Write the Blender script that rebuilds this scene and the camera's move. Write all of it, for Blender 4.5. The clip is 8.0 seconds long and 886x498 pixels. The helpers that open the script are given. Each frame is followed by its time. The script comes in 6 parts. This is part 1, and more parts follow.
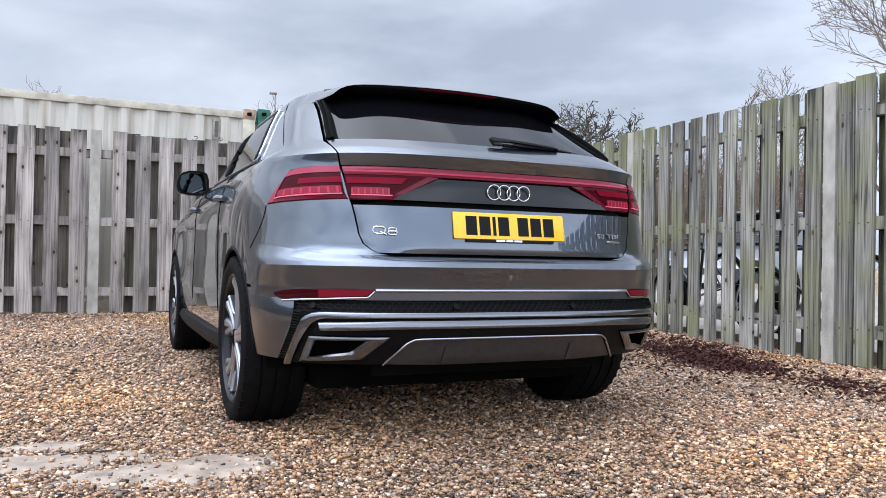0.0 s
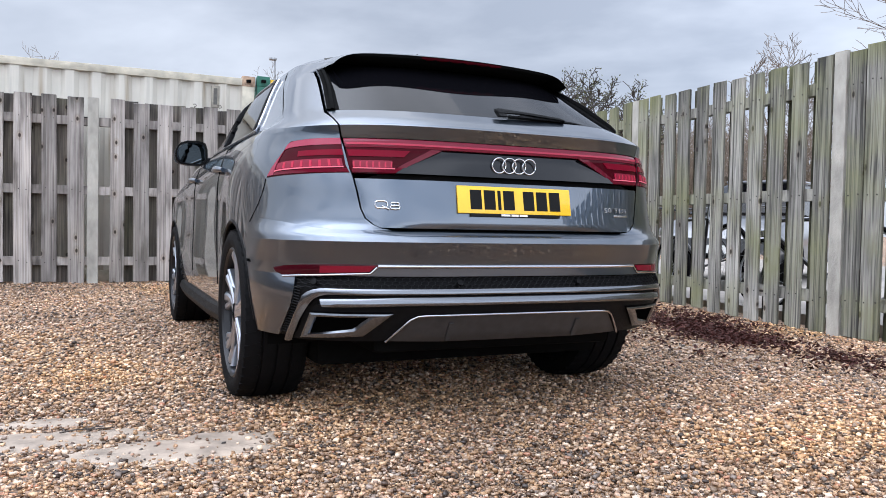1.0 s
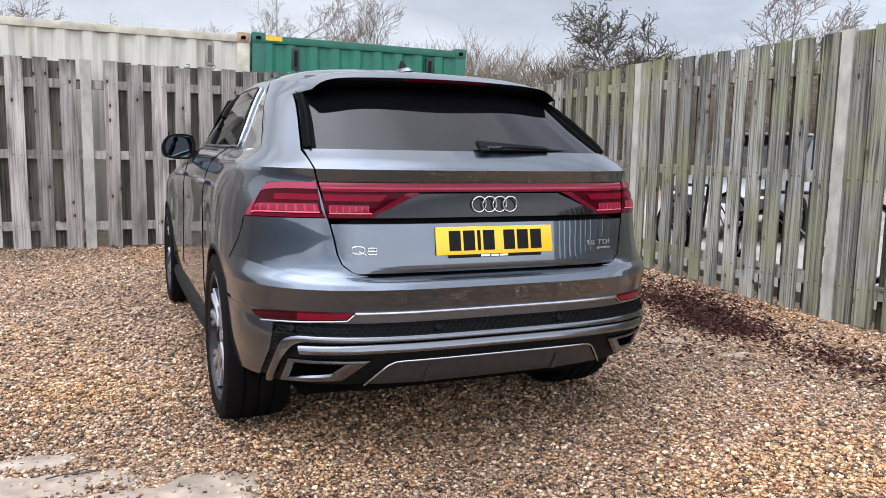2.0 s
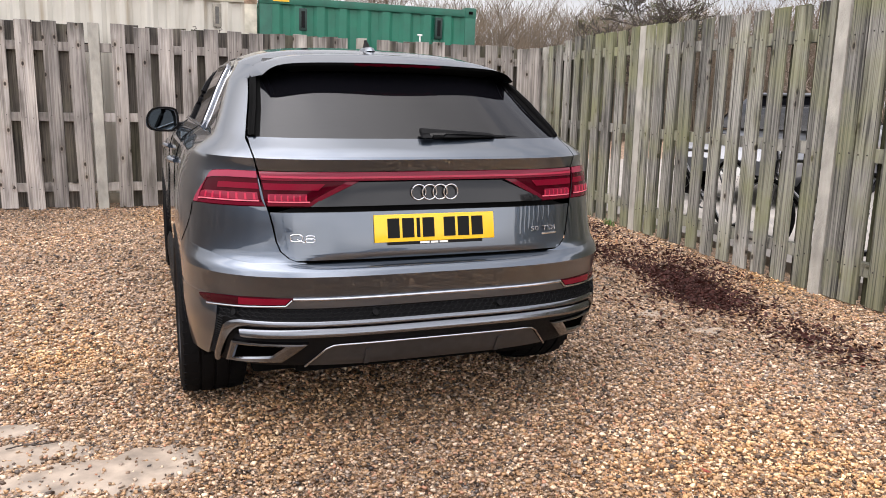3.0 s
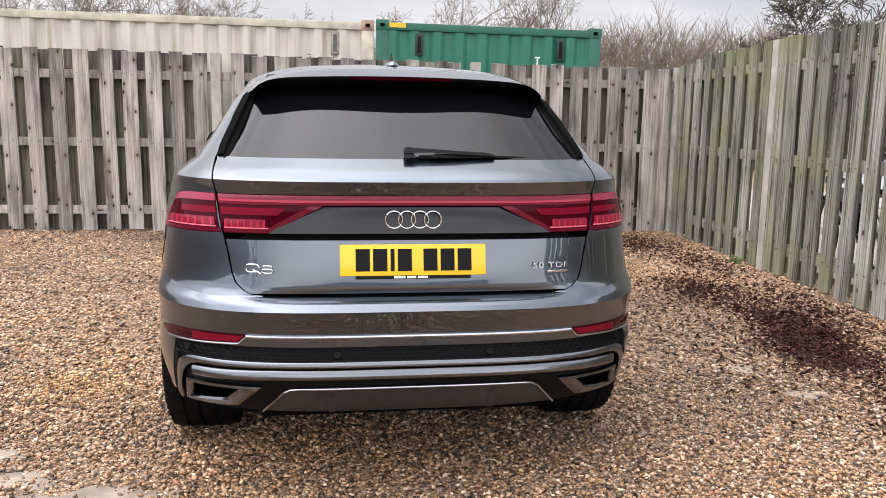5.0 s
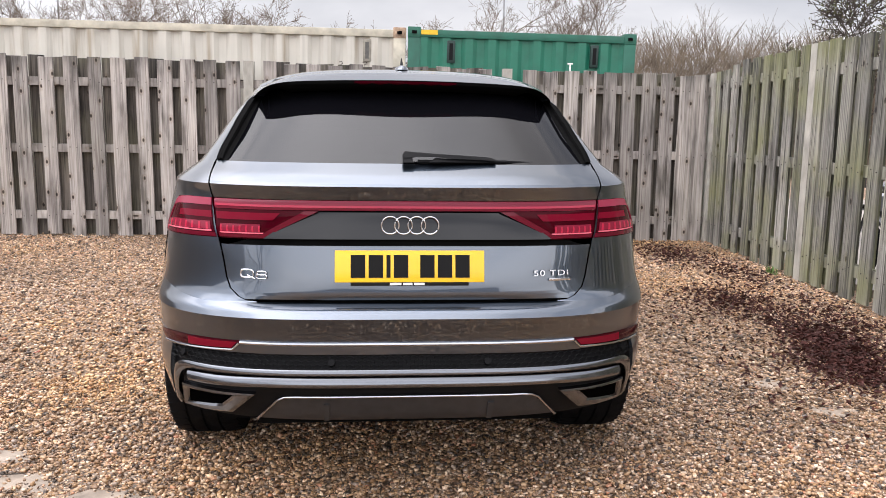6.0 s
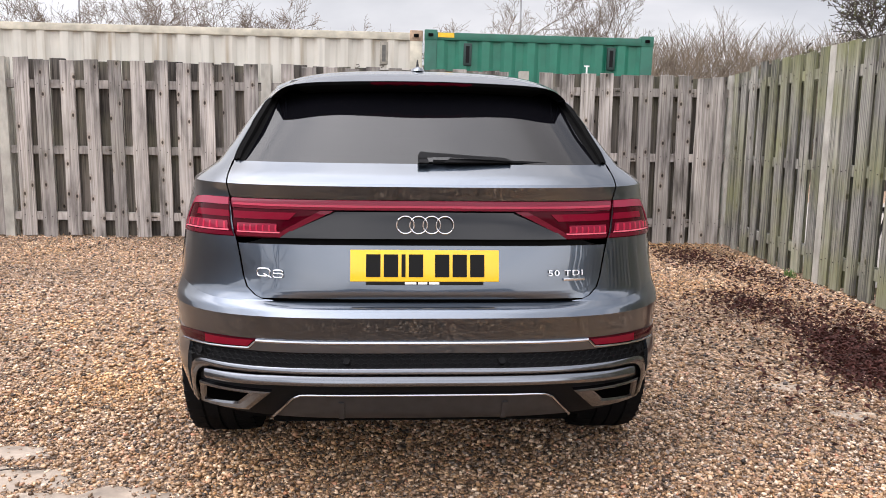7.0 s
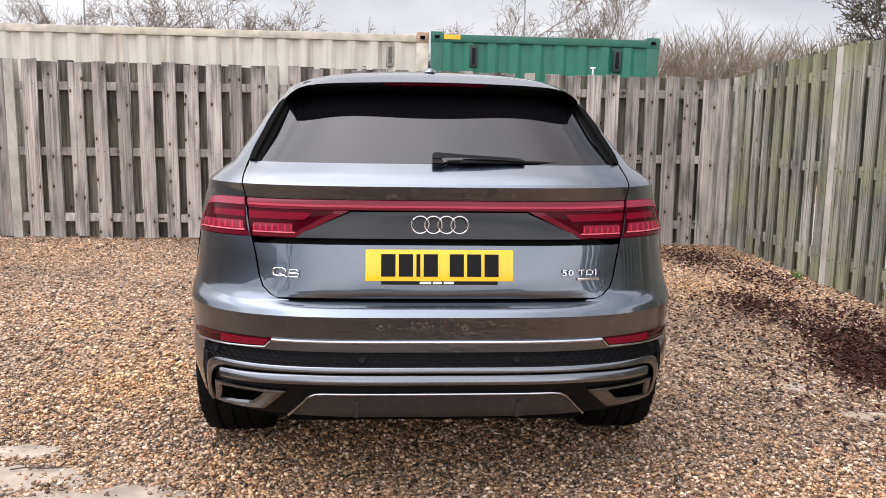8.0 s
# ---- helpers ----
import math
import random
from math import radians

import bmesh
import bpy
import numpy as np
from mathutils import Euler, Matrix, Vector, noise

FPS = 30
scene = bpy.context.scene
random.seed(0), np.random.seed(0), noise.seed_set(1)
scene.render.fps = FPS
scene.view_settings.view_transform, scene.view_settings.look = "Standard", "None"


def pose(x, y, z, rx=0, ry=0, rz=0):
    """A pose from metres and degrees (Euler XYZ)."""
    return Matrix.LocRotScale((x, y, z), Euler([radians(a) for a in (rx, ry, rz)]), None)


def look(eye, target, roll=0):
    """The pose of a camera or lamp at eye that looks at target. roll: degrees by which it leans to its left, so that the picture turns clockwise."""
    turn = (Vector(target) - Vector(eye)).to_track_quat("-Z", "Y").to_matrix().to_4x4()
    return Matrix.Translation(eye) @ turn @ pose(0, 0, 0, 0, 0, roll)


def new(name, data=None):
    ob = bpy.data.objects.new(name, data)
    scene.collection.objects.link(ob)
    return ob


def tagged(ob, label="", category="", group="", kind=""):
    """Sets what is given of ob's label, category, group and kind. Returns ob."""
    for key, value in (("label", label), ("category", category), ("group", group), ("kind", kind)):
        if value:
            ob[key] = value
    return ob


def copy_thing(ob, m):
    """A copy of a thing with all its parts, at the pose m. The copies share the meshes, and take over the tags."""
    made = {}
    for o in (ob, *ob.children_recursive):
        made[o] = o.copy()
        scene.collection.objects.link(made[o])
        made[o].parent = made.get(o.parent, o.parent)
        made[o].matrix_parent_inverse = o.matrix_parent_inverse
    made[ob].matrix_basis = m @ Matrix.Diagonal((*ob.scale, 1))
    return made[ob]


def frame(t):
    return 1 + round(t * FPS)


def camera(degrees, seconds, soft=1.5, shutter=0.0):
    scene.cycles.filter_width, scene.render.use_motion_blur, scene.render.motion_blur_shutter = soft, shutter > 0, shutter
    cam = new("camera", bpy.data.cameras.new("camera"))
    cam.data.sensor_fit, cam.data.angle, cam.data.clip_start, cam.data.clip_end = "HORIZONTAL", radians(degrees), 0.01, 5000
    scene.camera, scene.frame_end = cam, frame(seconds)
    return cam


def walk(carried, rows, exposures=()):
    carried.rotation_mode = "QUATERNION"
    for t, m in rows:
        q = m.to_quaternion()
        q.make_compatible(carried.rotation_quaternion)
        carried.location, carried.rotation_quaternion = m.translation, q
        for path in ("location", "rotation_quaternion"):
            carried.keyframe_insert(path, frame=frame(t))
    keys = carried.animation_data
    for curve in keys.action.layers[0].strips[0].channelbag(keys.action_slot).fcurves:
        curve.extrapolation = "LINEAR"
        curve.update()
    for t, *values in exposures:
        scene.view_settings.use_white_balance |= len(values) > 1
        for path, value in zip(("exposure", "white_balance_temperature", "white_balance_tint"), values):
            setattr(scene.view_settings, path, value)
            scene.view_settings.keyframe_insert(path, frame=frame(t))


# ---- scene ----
cam = camera(59.3, 8.0, soft=0.9)
PATH = [
    (0, (0.686, 0.186, 0.743), (1.409, 2.05, 0.77), 1.0),
    (0.5, (0.689, 0.191, 0.74), (1.412, 2.056, 0.743), 1.0),
    (1, (0.7, 0.254, 0.773), (1.422, 2.118, 0.716), 1.1),
    (1.5, (0.747, 0.349, 0.931), (1.465, 2.209, 0.78), 1.1),
    (1.7, (0.772, 0.332, 1.069), (1.484, 2.19, 0.876), 1.1),
    (2.8, (1.075, 0.1, 1.408), (1.707, 1.961, 1.034), 1.1),
    (3, (1.174, 0.096, 1.403), (1.779, 1.964, 1.02), 1.2),
    (3.5, (1.469, 0.048, 1.391), (1.975, 1.946, 1.011), 1.1),
    (4, (1.697, 0.078, 1.358), (2.087, 2.007, 1.0), 1.0),
    (4.5, (1.844, 0.262, 1.358), (2.121, 2.215, 1.026), 0.9),
    (4.7, (1.888, 0.318, 1.361), (2.125, 2.277, 1.036), 0.9),
    (5.8, (2.113, 0.428, 1.352), (2.203, 2.403, 1.05), 0.7),
    (6, (2.125, 0.428, 1.347), (2.199, 2.404, 1.049), 0.8),
    (6.5, (2.136, 0.416, 1.338), (2.182, 2.394, 1.044), 0.8),
    (7, (2.13, 0.414, 1.336), (2.162, 2.392, 1.046), 0.8),
    (7.5, (2.111, 0.406, 1.331), (2.139, 2.385, 1.044), 0.8),
    (8, (2.088, 0.398, 1.33), (2.113, 2.377, 1.045), 0.8),
]
DRIFT = [(0, -0.08, 5900, 9), (1.0, -0.07, 5950, 9), (1.7, -0.04, 6030, 9), (3, -0.04, 6820, 12), (4.5, -0.04, 6800, 12), (6, 0.01, 6700, 12), (8, 0.01, 6700, 12)]
walk(cam, [(t, look(eye, target, roll)) for t, eye, target, roll in PATH], DRIFT)


# ---- light ----
SUN_AZ, SUN_EL = radians(285.0), radians(68.0)
world = bpy.data.worlds.new("overcast_sky")
scene.world = world
world.use_nodes = True
wn, wl = world.node_tree.nodes, world.node_tree.links
wn.clear()
w_out = wn.new("ShaderNodeOutputWorld")
w_bg = wn.new("ShaderNodeBackground")
w_sky = wn.new("ShaderNodeTexSky")
w_sky.sky_type = "NISHITA"
w_sky.sun_disc = False
w_sky.sun_elevation, w_sky.sun_rotation = SUN_EL, SUN_AZ
w_sky.air_density, w_sky.dust_density = 1.0, 2.0
w_tc = wn.new("ShaderNodeTexCoord")
w_map = wn.new("ShaderNodeMapping")
w_map.inputs["Scale"].default_value = (1.0, 1.0, 3.2)
w_map.inputs["Location"].default_value = (0.3, 0.1, 0.0)
w_noise = wn.new("ShaderNodeTexNoise")
w_noise.inputs["Scale"].default_value = 1.7
w_noise.inputs["Detail"].default_value = 6.0
w_noise.inputs["Roughness"].default_value = 0.5
w_noise.inputs["Distortion"].default_value = 0.25
w_ramp = wn.new("ShaderNodeValToRGB")
w_ramp.color_ramp.elements[0].position, w_ramp.color_ramp.elements[0].color = 0.36, (0.44, 0.462, 0.52, 1)
w_ramp.color_ramp.elements[1].position, w_ramp.color_ramp.elements[1].color = 0.60, (0.86, 0.87, 0.92, 1)
w_dim = wn.new("ShaderNodeMix")
w_dim.data_type, w_dim.blend_type = "RGBA", "MULTIPLY"
w_dim.inputs["Factor"].default_value = 1.0
w_dim.inputs["B"].default_value = (0.1, 0.1, 0.1, 1)
w_mix = wn.new("ShaderNodeMix")
w_mix.data_type = "RGBA"
w_mix.inputs["Factor"].default_value = 0.86
wl.new(w_tc.outputs["Generated"], w_map.inputs["Vector"])
wl.new(w_map.outputs["Vector"], w_noise.inputs["Vector"])
wl.new(w_noise.outputs["Fac"], w_ramp.inputs["Fac"])
wl.new(w_sky.outputs["Color"], w_dim.inputs["A"])
wl.new(w_dim.outputs["Result"], w_mix.inputs["A"])
wl.new(w_ramp.outputs["Color"], w_mix.inputs["B"])
# the cloud is brightest high up, over the car's near side, where the veiled sun stands
w_sep = wn.new("ShaderNodeSeparateXYZ")
w_glow = wn.new("ShaderNodeVectorMath")
w_glow.operation = "DOT_PRODUCT"
w_glow.inputs[1].default_value = (math.sin(SUN_AZ) * math.cos(SUN_EL), math.cos(SUN_AZ) * math.cos(SUN_EL), math.sin(SUN_EL))
wl.new(w_tc.outputs["Generated"], w_glow.inputs[0])
w_up = wn.new("ShaderNodeMapRange")
w_up.inputs["From Min"].default_value, w_up.inputs["From Max"].default_value = 0.70, 1.0
w_up.inputs["To Min"].default_value, w_up.inputs["To Max"].default_value = 1.30, 5.2
wl.new(w_tc.outputs["Generated"], w_sep.inputs["Vector"])
wl.new(w_glow.outputs["Value"], w_up.inputs["Value"])
wl.new(w_mix.outputs["Result"], w_bg.inputs["Color"])
# and lighter towards the open end of the yard
w_side = wn.new("ShaderNodeMapRange")
w_side.inputs["From Min"].default_value, w_side.inputs["From Max"].default_value = -1.0, 1.0
w_side.inputs["To Min"].default_value, w_side.inputs["To Max"].default_value = 2.85, 0.86
w_mul = wn.new("ShaderNodeMath")
w_mul.operation = "MULTIPLY"
wl.new(w_sep.outputs["Y"], w_side.inputs["Value"])
wl.new(w_up.outputs["Result"], w_mul.inputs[0])
w_low = wn.new("ShaderNodeMapRange")
w_low.inputs["From Min"].default_value, w_low.inputs["From Max"].default_value = -0.02, 0.09
w_veil = wn.new("ShaderNodeMix")
w_veil.inputs["A"].default_value = 0.86
wl.new(w_sep.outputs["Z"], w_low.inputs["Value"])
wl.new(w_low.outputs["Result"], w_veil.inputs["Factor"])
wl.new(w_side.outputs["Result"], w_veil.inputs["B"])
wl.new(w_veil.outputs["Result"], w_mul.inputs[1])
wl.new(w_mul.outputs["Value"], w_bg.inputs["Strength"])
wl.new(w_bg.outputs["Background"], w_out.inputs["Surface"])
sun_data = bpy.data.lights.new("sun", "SUN")
sun_data.energy, sun_data.angle, sun_data.color = 0.6, radians(110.0), (1.0, 0.90, 0.77)
sun = new("sun", sun_data)
sun.matrix_world = look((0, 0, 0), (-math.sin(SUN_AZ) * math.cos(SUN_EL), -math.cos(SUN_AZ) * math.cos(SUN_EL), -math.sin(SUN_EL)))


# ---- materials ----
def mat_new(name):
    m = bpy.data.materials.new(name)
    m.use_nodes = True
    return m, m.node_tree.nodes, m.node_tree.links, m.node_tree.nodes["Principled BSDF"]


def simple(name, color, rough=0.5, metal=0.0, coat=0.0, vary=0.0, scale=20.0, bump=0.0, bscale=200.0, coat_rough=0.03, spec=0.5):
    m, n, l, p = mat_new(name)
    p.inputs["Base Color"].default_value = (*color, 1)
    p.inputs["Roughness"].default_value = rough
    p.inputs["Metallic"].default_value = metal
    p.inputs["Specular IOR Level"].default_value = spec
    p.inputs["Coat Weight"].default_value = coat
    p.inputs["Coat Roughness"].default_value = coat_rough
    tc = n.new("ShaderNodeTexCoord")
    if vary:
        t = n.new("ShaderNodeTexNoise")
        t.inputs["Scale"].default_value, t.inputs["Detail"].default_value = scale, 8.0
        r = n.new("ShaderNodeValToRGB")
        r.color_ramp.elements[0].position, r.color_ramp.elements[1].position = 0.3, 0.7
        r.color_ramp.elements[0].color = (*[c * (1 - vary) for c in color], 1)
        r.color_ramp.elements[1].color = (*[min(1, c * (1 + vary)) for c in color], 1)
        l.new(tc.outputs["Object"], t.inputs["Vector"])
        l.new(t.outputs["Fac"], r.inputs["Fac"])
        l.new(r.outputs["Color"], p.inputs["Base Color"])
        q = n.new("ShaderNodeMapRange")
        q.inputs["To Min"].default_value, q.inputs["To Max"].default_value = max(0.02, rough * 0.8), min(1, rough * 1.25)
        l.new(t.outputs["Fac"], q.inputs["Value"])
        l.new(q.outputs["Result"], p.inputs["Roughness"])
    if bump:
        t2 = n.new("ShaderNodeTexNoise")
        t2.inputs["Scale"].default_value, t2.inputs["Detail"].default_value = bscale, 4.0
        b = n.new("ShaderNodeBump")
        b.inputs["Strength"].default_value, b.inputs["Distance"].default_value = bump, 0.01
        l.new(tc.outputs["Object"], t2.inputs["Vector"])
        l.new(t2.outputs["Fac"], b.inputs["Height"])
        l.new(b.outputs["Normal"], p.inputs["Normal"])
    return m


def ramp_set(r, stops):
    e = r.color_ramp.elements
    while len(e) < len(stops):
        e.new(0.5)
    for k, (pos, col) in enumerate(stops):
        e[k].position, e[k].color = pos, (*col, 1)


def wood(name, dark, mid, light, algae, knotless=0.84):
    """Weathered sawn timber: grain along z, knots, blotches; algae from 0 to 1."""
    m, n, l, p = mat_new(name)
    tc, info = n.new("ShaderNodeTexCoord"), n.new("ShaderNodeObjectInfo")
    add = n.new("ShaderNodeVectorMath")
    add.operation = "MULTIPLY_ADD"
    add.inputs[1].default_value = (1, 1, 1)
    mul = n.new("ShaderNodeVectorMath")
    mul.operation = "SCALE"
    mul.inputs[0].default_value = (37.0, 11.0, 53.0)
    l.new(info.outputs["Random"], mul.inputs["Scale"])
    l.new(tc.outputs["Object"], add.inputs[0])
    l.new(mul.outputs["Vector"], add.inputs[2])
    gm = n.new("ShaderNodeMapping")
    gm.inputs["Scale"].default_value = (46.0, 46.0, 1.7)
    l.new(add.outputs["Vector"], gm.inputs["Vector"])
    grain = n.new("ShaderNodeTexNoise")
    grain.inputs["Scale"].default_value, grain.inputs["Detail"].default_value, grain.inputs["Distortion"].default_value = 1.0, 5.0, 1.2
    l.new(gm.outputs["Vector"], grain.inputs["Vector"])
    ramp = n.new("ShaderNodeValToRGB")
    ramp_set(ramp, [(0.34, dark), (0.47, mid), (0.63, light)])
    l.new(grain.outputs["Fac"], ramp.inputs["Fac"])
    bm_ = n.new("ShaderNodeMapping")
    bm_.inputs["Scale"].default_value = (9.0, 9.0, 3.6)
    l.new(add.outputs["Vector"], bm_.inputs["Vector"])
    blot = n.new("ShaderNodeTexNoise")
    blot.inputs["Scale"].default_value, blot.inputs["Detail"].default_value = 1.0, 5.0
    l.new(bm_.outputs["Vector"], blot.inputs["Vector"])
    br = n.new("ShaderNodeValToRGB")
    ramp_set(br, [(0.30, (0.40, 0.385, 0.37)), (0.46, (0.90, 0.89, 0.88)), (0.70, (1.26, 1.24, 1.2))])
    l.new(blot.outputs["Fac"], br.inputs["Fac"])
    mx = n.new("ShaderNodeMix")
    mx.data_type, mx.blend_type = "RGBA", "MULTIPLY"
    mx.inputs["Factor"].default_value = 1.0
    l.new(ramp.outputs["Color"], mx.inputs["A"])
    l.new(br.outputs["Color"], mx.inputs["B"])
    # knots
    km = n.new("ShaderNodeMapping")
    km.inputs["Scale"].default_value = (8.5, 8.5, 10.0)
    l.new(add.outputs["Vector"], km.inputs["Vector"])
    ksep, kxy = n.new("ShaderNodeSeparateXYZ"), n.new("ShaderNodeCombineXYZ")
    l.new(km.outputs["Vector"], ksep.inputs["Vector"])
    l.new(ksep.outputs["X"], kxy.inputs["X"])
    l.new(ksep.outputs["Z"], kxy.inputs["Y"])
    vor = n.new("ShaderNodeTexVoronoi")
    vor.voronoi_dimensions = "2D"
    vor.inputs["Scale"].default_value = 1.0
    l.new(kxy.outputs["Vector"], vor.inputs["Vector"])
    kr = n.new("ShaderNodeValToRGB")
    ramp_set(kr, [(0.07, (0.09, 0.07, 0.06)), (0.105, (0.48, 0.42, 0.37)), (0.15, (0.98, 0.94, 0.89)), (0.20, (0.82, 0.79, 0.76)), (0.34, (1, 1, 1))])
    gate = n.new("ShaderNodeSeparateColor")
    l.new(vor.outputs["Color"], gate.inputs["Color"])
    few = n.new("ShaderNodeMath")
    few.operation = "LESS_THAN"
    few.inputs[1].default_value = knotless
    l.new(gate.outputs["Red"], few.inputs[0])
    far_ = n.new("ShaderNodeMath")
    far_.operation = "ADD"
    l.new(vor.outputs["Distance"], far_.inputs[0])
    l.new(few.outputs["Value"], far_.inputs[1])
    l.new(far_.outputs["Value"], kr.inputs["Fac"])
    mk = n.new("ShaderNodeMix")
    mk.data_type, mk.blend_type = "RGBA", "MULTIPLY"
    mk.inputs["Factor"].default_value = 1.0
    l.new(mx.outputs["Result"], mk.inputs["A"])
    l.new(kr.outputs["Color"], mk.inputs["B"])
    # board to board tone
    tone = n.new("ShaderNodeMapRange")
    tone.inputs["To Min"].default_value, tone.inputs["To Max"].default_value = 0.68, 1.24
    l.new(info.outputs["Random"], tone.inputs["Value"])
    mt = n.new("ShaderNodeVectorMath")
    mt.operation = "SCALE"
    l.new(mk.outputs["Result"], mt.inputs[0])
    l.new(tone.outputs["Result"], mt.inputs["Scale"])
    # dark mould creeping down from the sawn top ends
    end = n.new("ShaderNodeSeparateXYZ")
    l.new(tc.outputs["Object"], end.inputs["Vector"])
    ragged = n.new("ShaderNodeMath")
    ragged.operation = "MULTIPLY_ADD"
    ragged.inputs[1].default_value = -0.22
    l.new(blot.outputs["Fac"], ragged.inputs[0])
    l.new(end.outputs["Z"], ragged.inputs[2])
    mould = n.new("ShaderNodeMapRange")
    mould.inputs["From Min"].default_value, mould.inputs["From Max"].default_value = 0.80, 0.93
    mould.inputs["To Min"].default_value, mould.inputs["To Max"].default_value = 1.0, 0.48
    l.new(ragged.outputs["Value"], mould.inputs["Value"])
    both = n.new("ShaderNodeMath")
    both.operation = "MULTIPLY"
    l.new(tone.outputs["Result"], both.inputs[0])
    l.new(mould.outputs["Result"], both.inputs[1])
    l.new(both.outputs["Value"], mt.inputs["Scale"])
    # green film of algae in drifting patches
    here = n.new("ShaderNodeNewGeometry")
    an = n.new("ShaderNodeTexNoise")
    an.inputs["Scale"].default_value, an.inputs["Detail"].default_value = 1.7, 5.0
    l.new(here.outputs["Position"], an.inputs["Vector"])
    lichen = n.new("ShaderNodeMath")
    lichen.operation = "MULTIPLY_ADD"
    lichen.inputs[1].default_value = 0.45
    l.new(grain.outputs["Fac"], lichen.inputs[0])
    l.new(an.outputs["Fac"], lichen.inputs[2])
    ar = n.new("ShaderNodeMapRange")
    ar.inputs["From Min"].default_value, ar.inputs["From Max"].default_value = 0.68, 1.0
    ar.inputs["To Min"].default_value, ar.inputs["To Max"].default_value = 0.0, algae
    l.new(lichen.outputs["Value"], ar.inputs["Value"])
    ma = n.new("ShaderNodeMix")
    ma.data_type = "RGBA"
    ma.inputs["B"].default_value = (0.195, 0.200, 0.082, 1)
    l.new(ar.outputs["Result"], ma.inputs["Factor"])
    l.new(mt.outputs["Vector"], ma.inputs["A"])
    l.new(ma.outputs["Result"], p.inputs["Base Color"])
    p.inputs["Roughness"].default_value = 0.85
    bump = n.new("ShaderNodeBump")
    bump.inputs["Strength"].default_value, bump.inputs["Distance"].default_value = 0.5, 0.004
    l.new(grain.outputs["Fac"], bump.inputs["Height"])
    l.new(bump.outputs["Normal"], p.inputs["Normal"])
    return m


M_PAINT = simple("grey_metallic_paint", (0.058, 0.077, 0.105), 0.30, 1.0, 1.0, vary=0.06, scale=900.0, coat_rough=0.01)
M_PAINT.node_tree.nodes["Principled BSDF"].inputs["Coat IOR"].default_value = 1.82
M_BLACK_GLOSS = simple("gloss_black_plastic", (0.004, 0.004, 0.005), 0.07, 0.0, 0.0, spec=0.40)
M_BLACK = simple("matt_black_plastic", (0.0065, 0.0065, 0.007), 0.45, spec=0.07, vary=0.2, scale=60.0, bump=0.15, bscale=900.0)
M_DARK = simple("underbody_black", (0.004, 0.004, 0.004), 0.8, spec=0.03, vary=0.3, scale=8.0)
M_VOID = simple("unlit_hollow_black", (0.0015, 0.0015, 0.0015), 0.9, spec=0.0)
M_TRIM = simple("satin_grey_trim", (0.16, 0.168, 0.185), 0.20, 1.0, 0.4)
M_DIFFUSER = simple("dark_grey_diffuser", (0.055, 0.054, 0.056), 0.38, 0.5, vary=0.15, scale=25.0)
M_CHROME = simple("chrome", (0.80, 0.81, 0.84), 0.08, 1.0)
M_RUBBER = simple("tyre_rubber", (0.0055, 0.0055, 0.006), 0.7, spec=0.08, vary=0.25, scale=14.0, bump=0.2, bscale=300.0)
M_BRIGHT = simple("bright_aluminium", (0.44, 0.45, 0.48), 0.2, 1.0)
M_RIM = simple("alloy_silver", (0.44, 0.47, 0.53), 0.30, 0.9, 0.4)
M_RIM_DARK = simple("alloy_dark_grey", (0.014, 0.014, 0.016), 0.4, 0.5, 0.1)
M_DISC = simple("brake_disc_steel", (0.22, 0.21, 0.20), 0.4, 0.9, vary=0.2, scale=30.0)
M_MIRROR = simple("mirror_glass", (0.22, 0.27, 0.30), 0.03, 1.0)
M_BADGE = simple("satin_chrome_badge", (0.70, 0.71, 0.74), 0.22, 1.0)
M_PLATE = simple("yellow_plate", (0.80, 0.48, 0.008), 0.3, 0.0, 0.3, vary=0.03, scale=300.0)
M_INK = simple("plate_black", (0.006, 0.006, 0.006), 0.45, spec=0.12)
M_WHITE = simple("plate_white", (0.75, 0.75, 0.73), 0.45)
M_FABRIC = simple("dark_seat_leather", (0.02, 0.02, 0.022), 0.55, vary=0.2, scale=40.0)


def lens(name, color, trans, spec=0.2):
    m, _, _, p = mat_new(name)
    p.inputs["Base Color"].default_value = (*color, 1)
    p.inputs["Roughness"].default_value = 0.04
    p.inputs["Specular IOR Level"].default_value = spec
    p.inputs["Transmission Weight"].default_value = trans
    return m


M_RED = lens("red_lens", (0.11, 0.005, 0.016), 0.0)
M_RED_DEEP = lens("deep_red_lens", (0.045, 0.0010, 0.005), 0.0, 0.07)
M_RED_BRIGHT = lens("bright_red_element", (0.42, 0.022, 0.055), 0.0)
# bar, guide, strip and cell reds also carry the pink of reflected sky
M_RED_BAR = lens("muted_red_bar", (0.17, 0.016, 0.034), 0.0)
M_RED_DIM = lens("dim_red_lens", (0.15, 0.004, 0.016), 0.0, 0.07)
M_RED_PINK = lens("pale_red_light_guide", (0.27, 0.034, 0.064), 0.0)
M_RED_LINE = lens("pink_light_line", (0.80, 0.16, 0.22), 0.0)
M_RED_STRIP = lens("pale_red_strip", (0.36, 0.03, 0.06), 0.0)
M_RED_CELL = lens("red_light_cell", (0.20, 0.014, 0.034), 0.0)
M_REFLECTOR = lens("red_reflector", (0.032, 0.001, 0.004), 0.0)
M_REFLECTOR_CORE = lens("red_reflector_core", (0.15, 0.004, 0.014), 0.0)


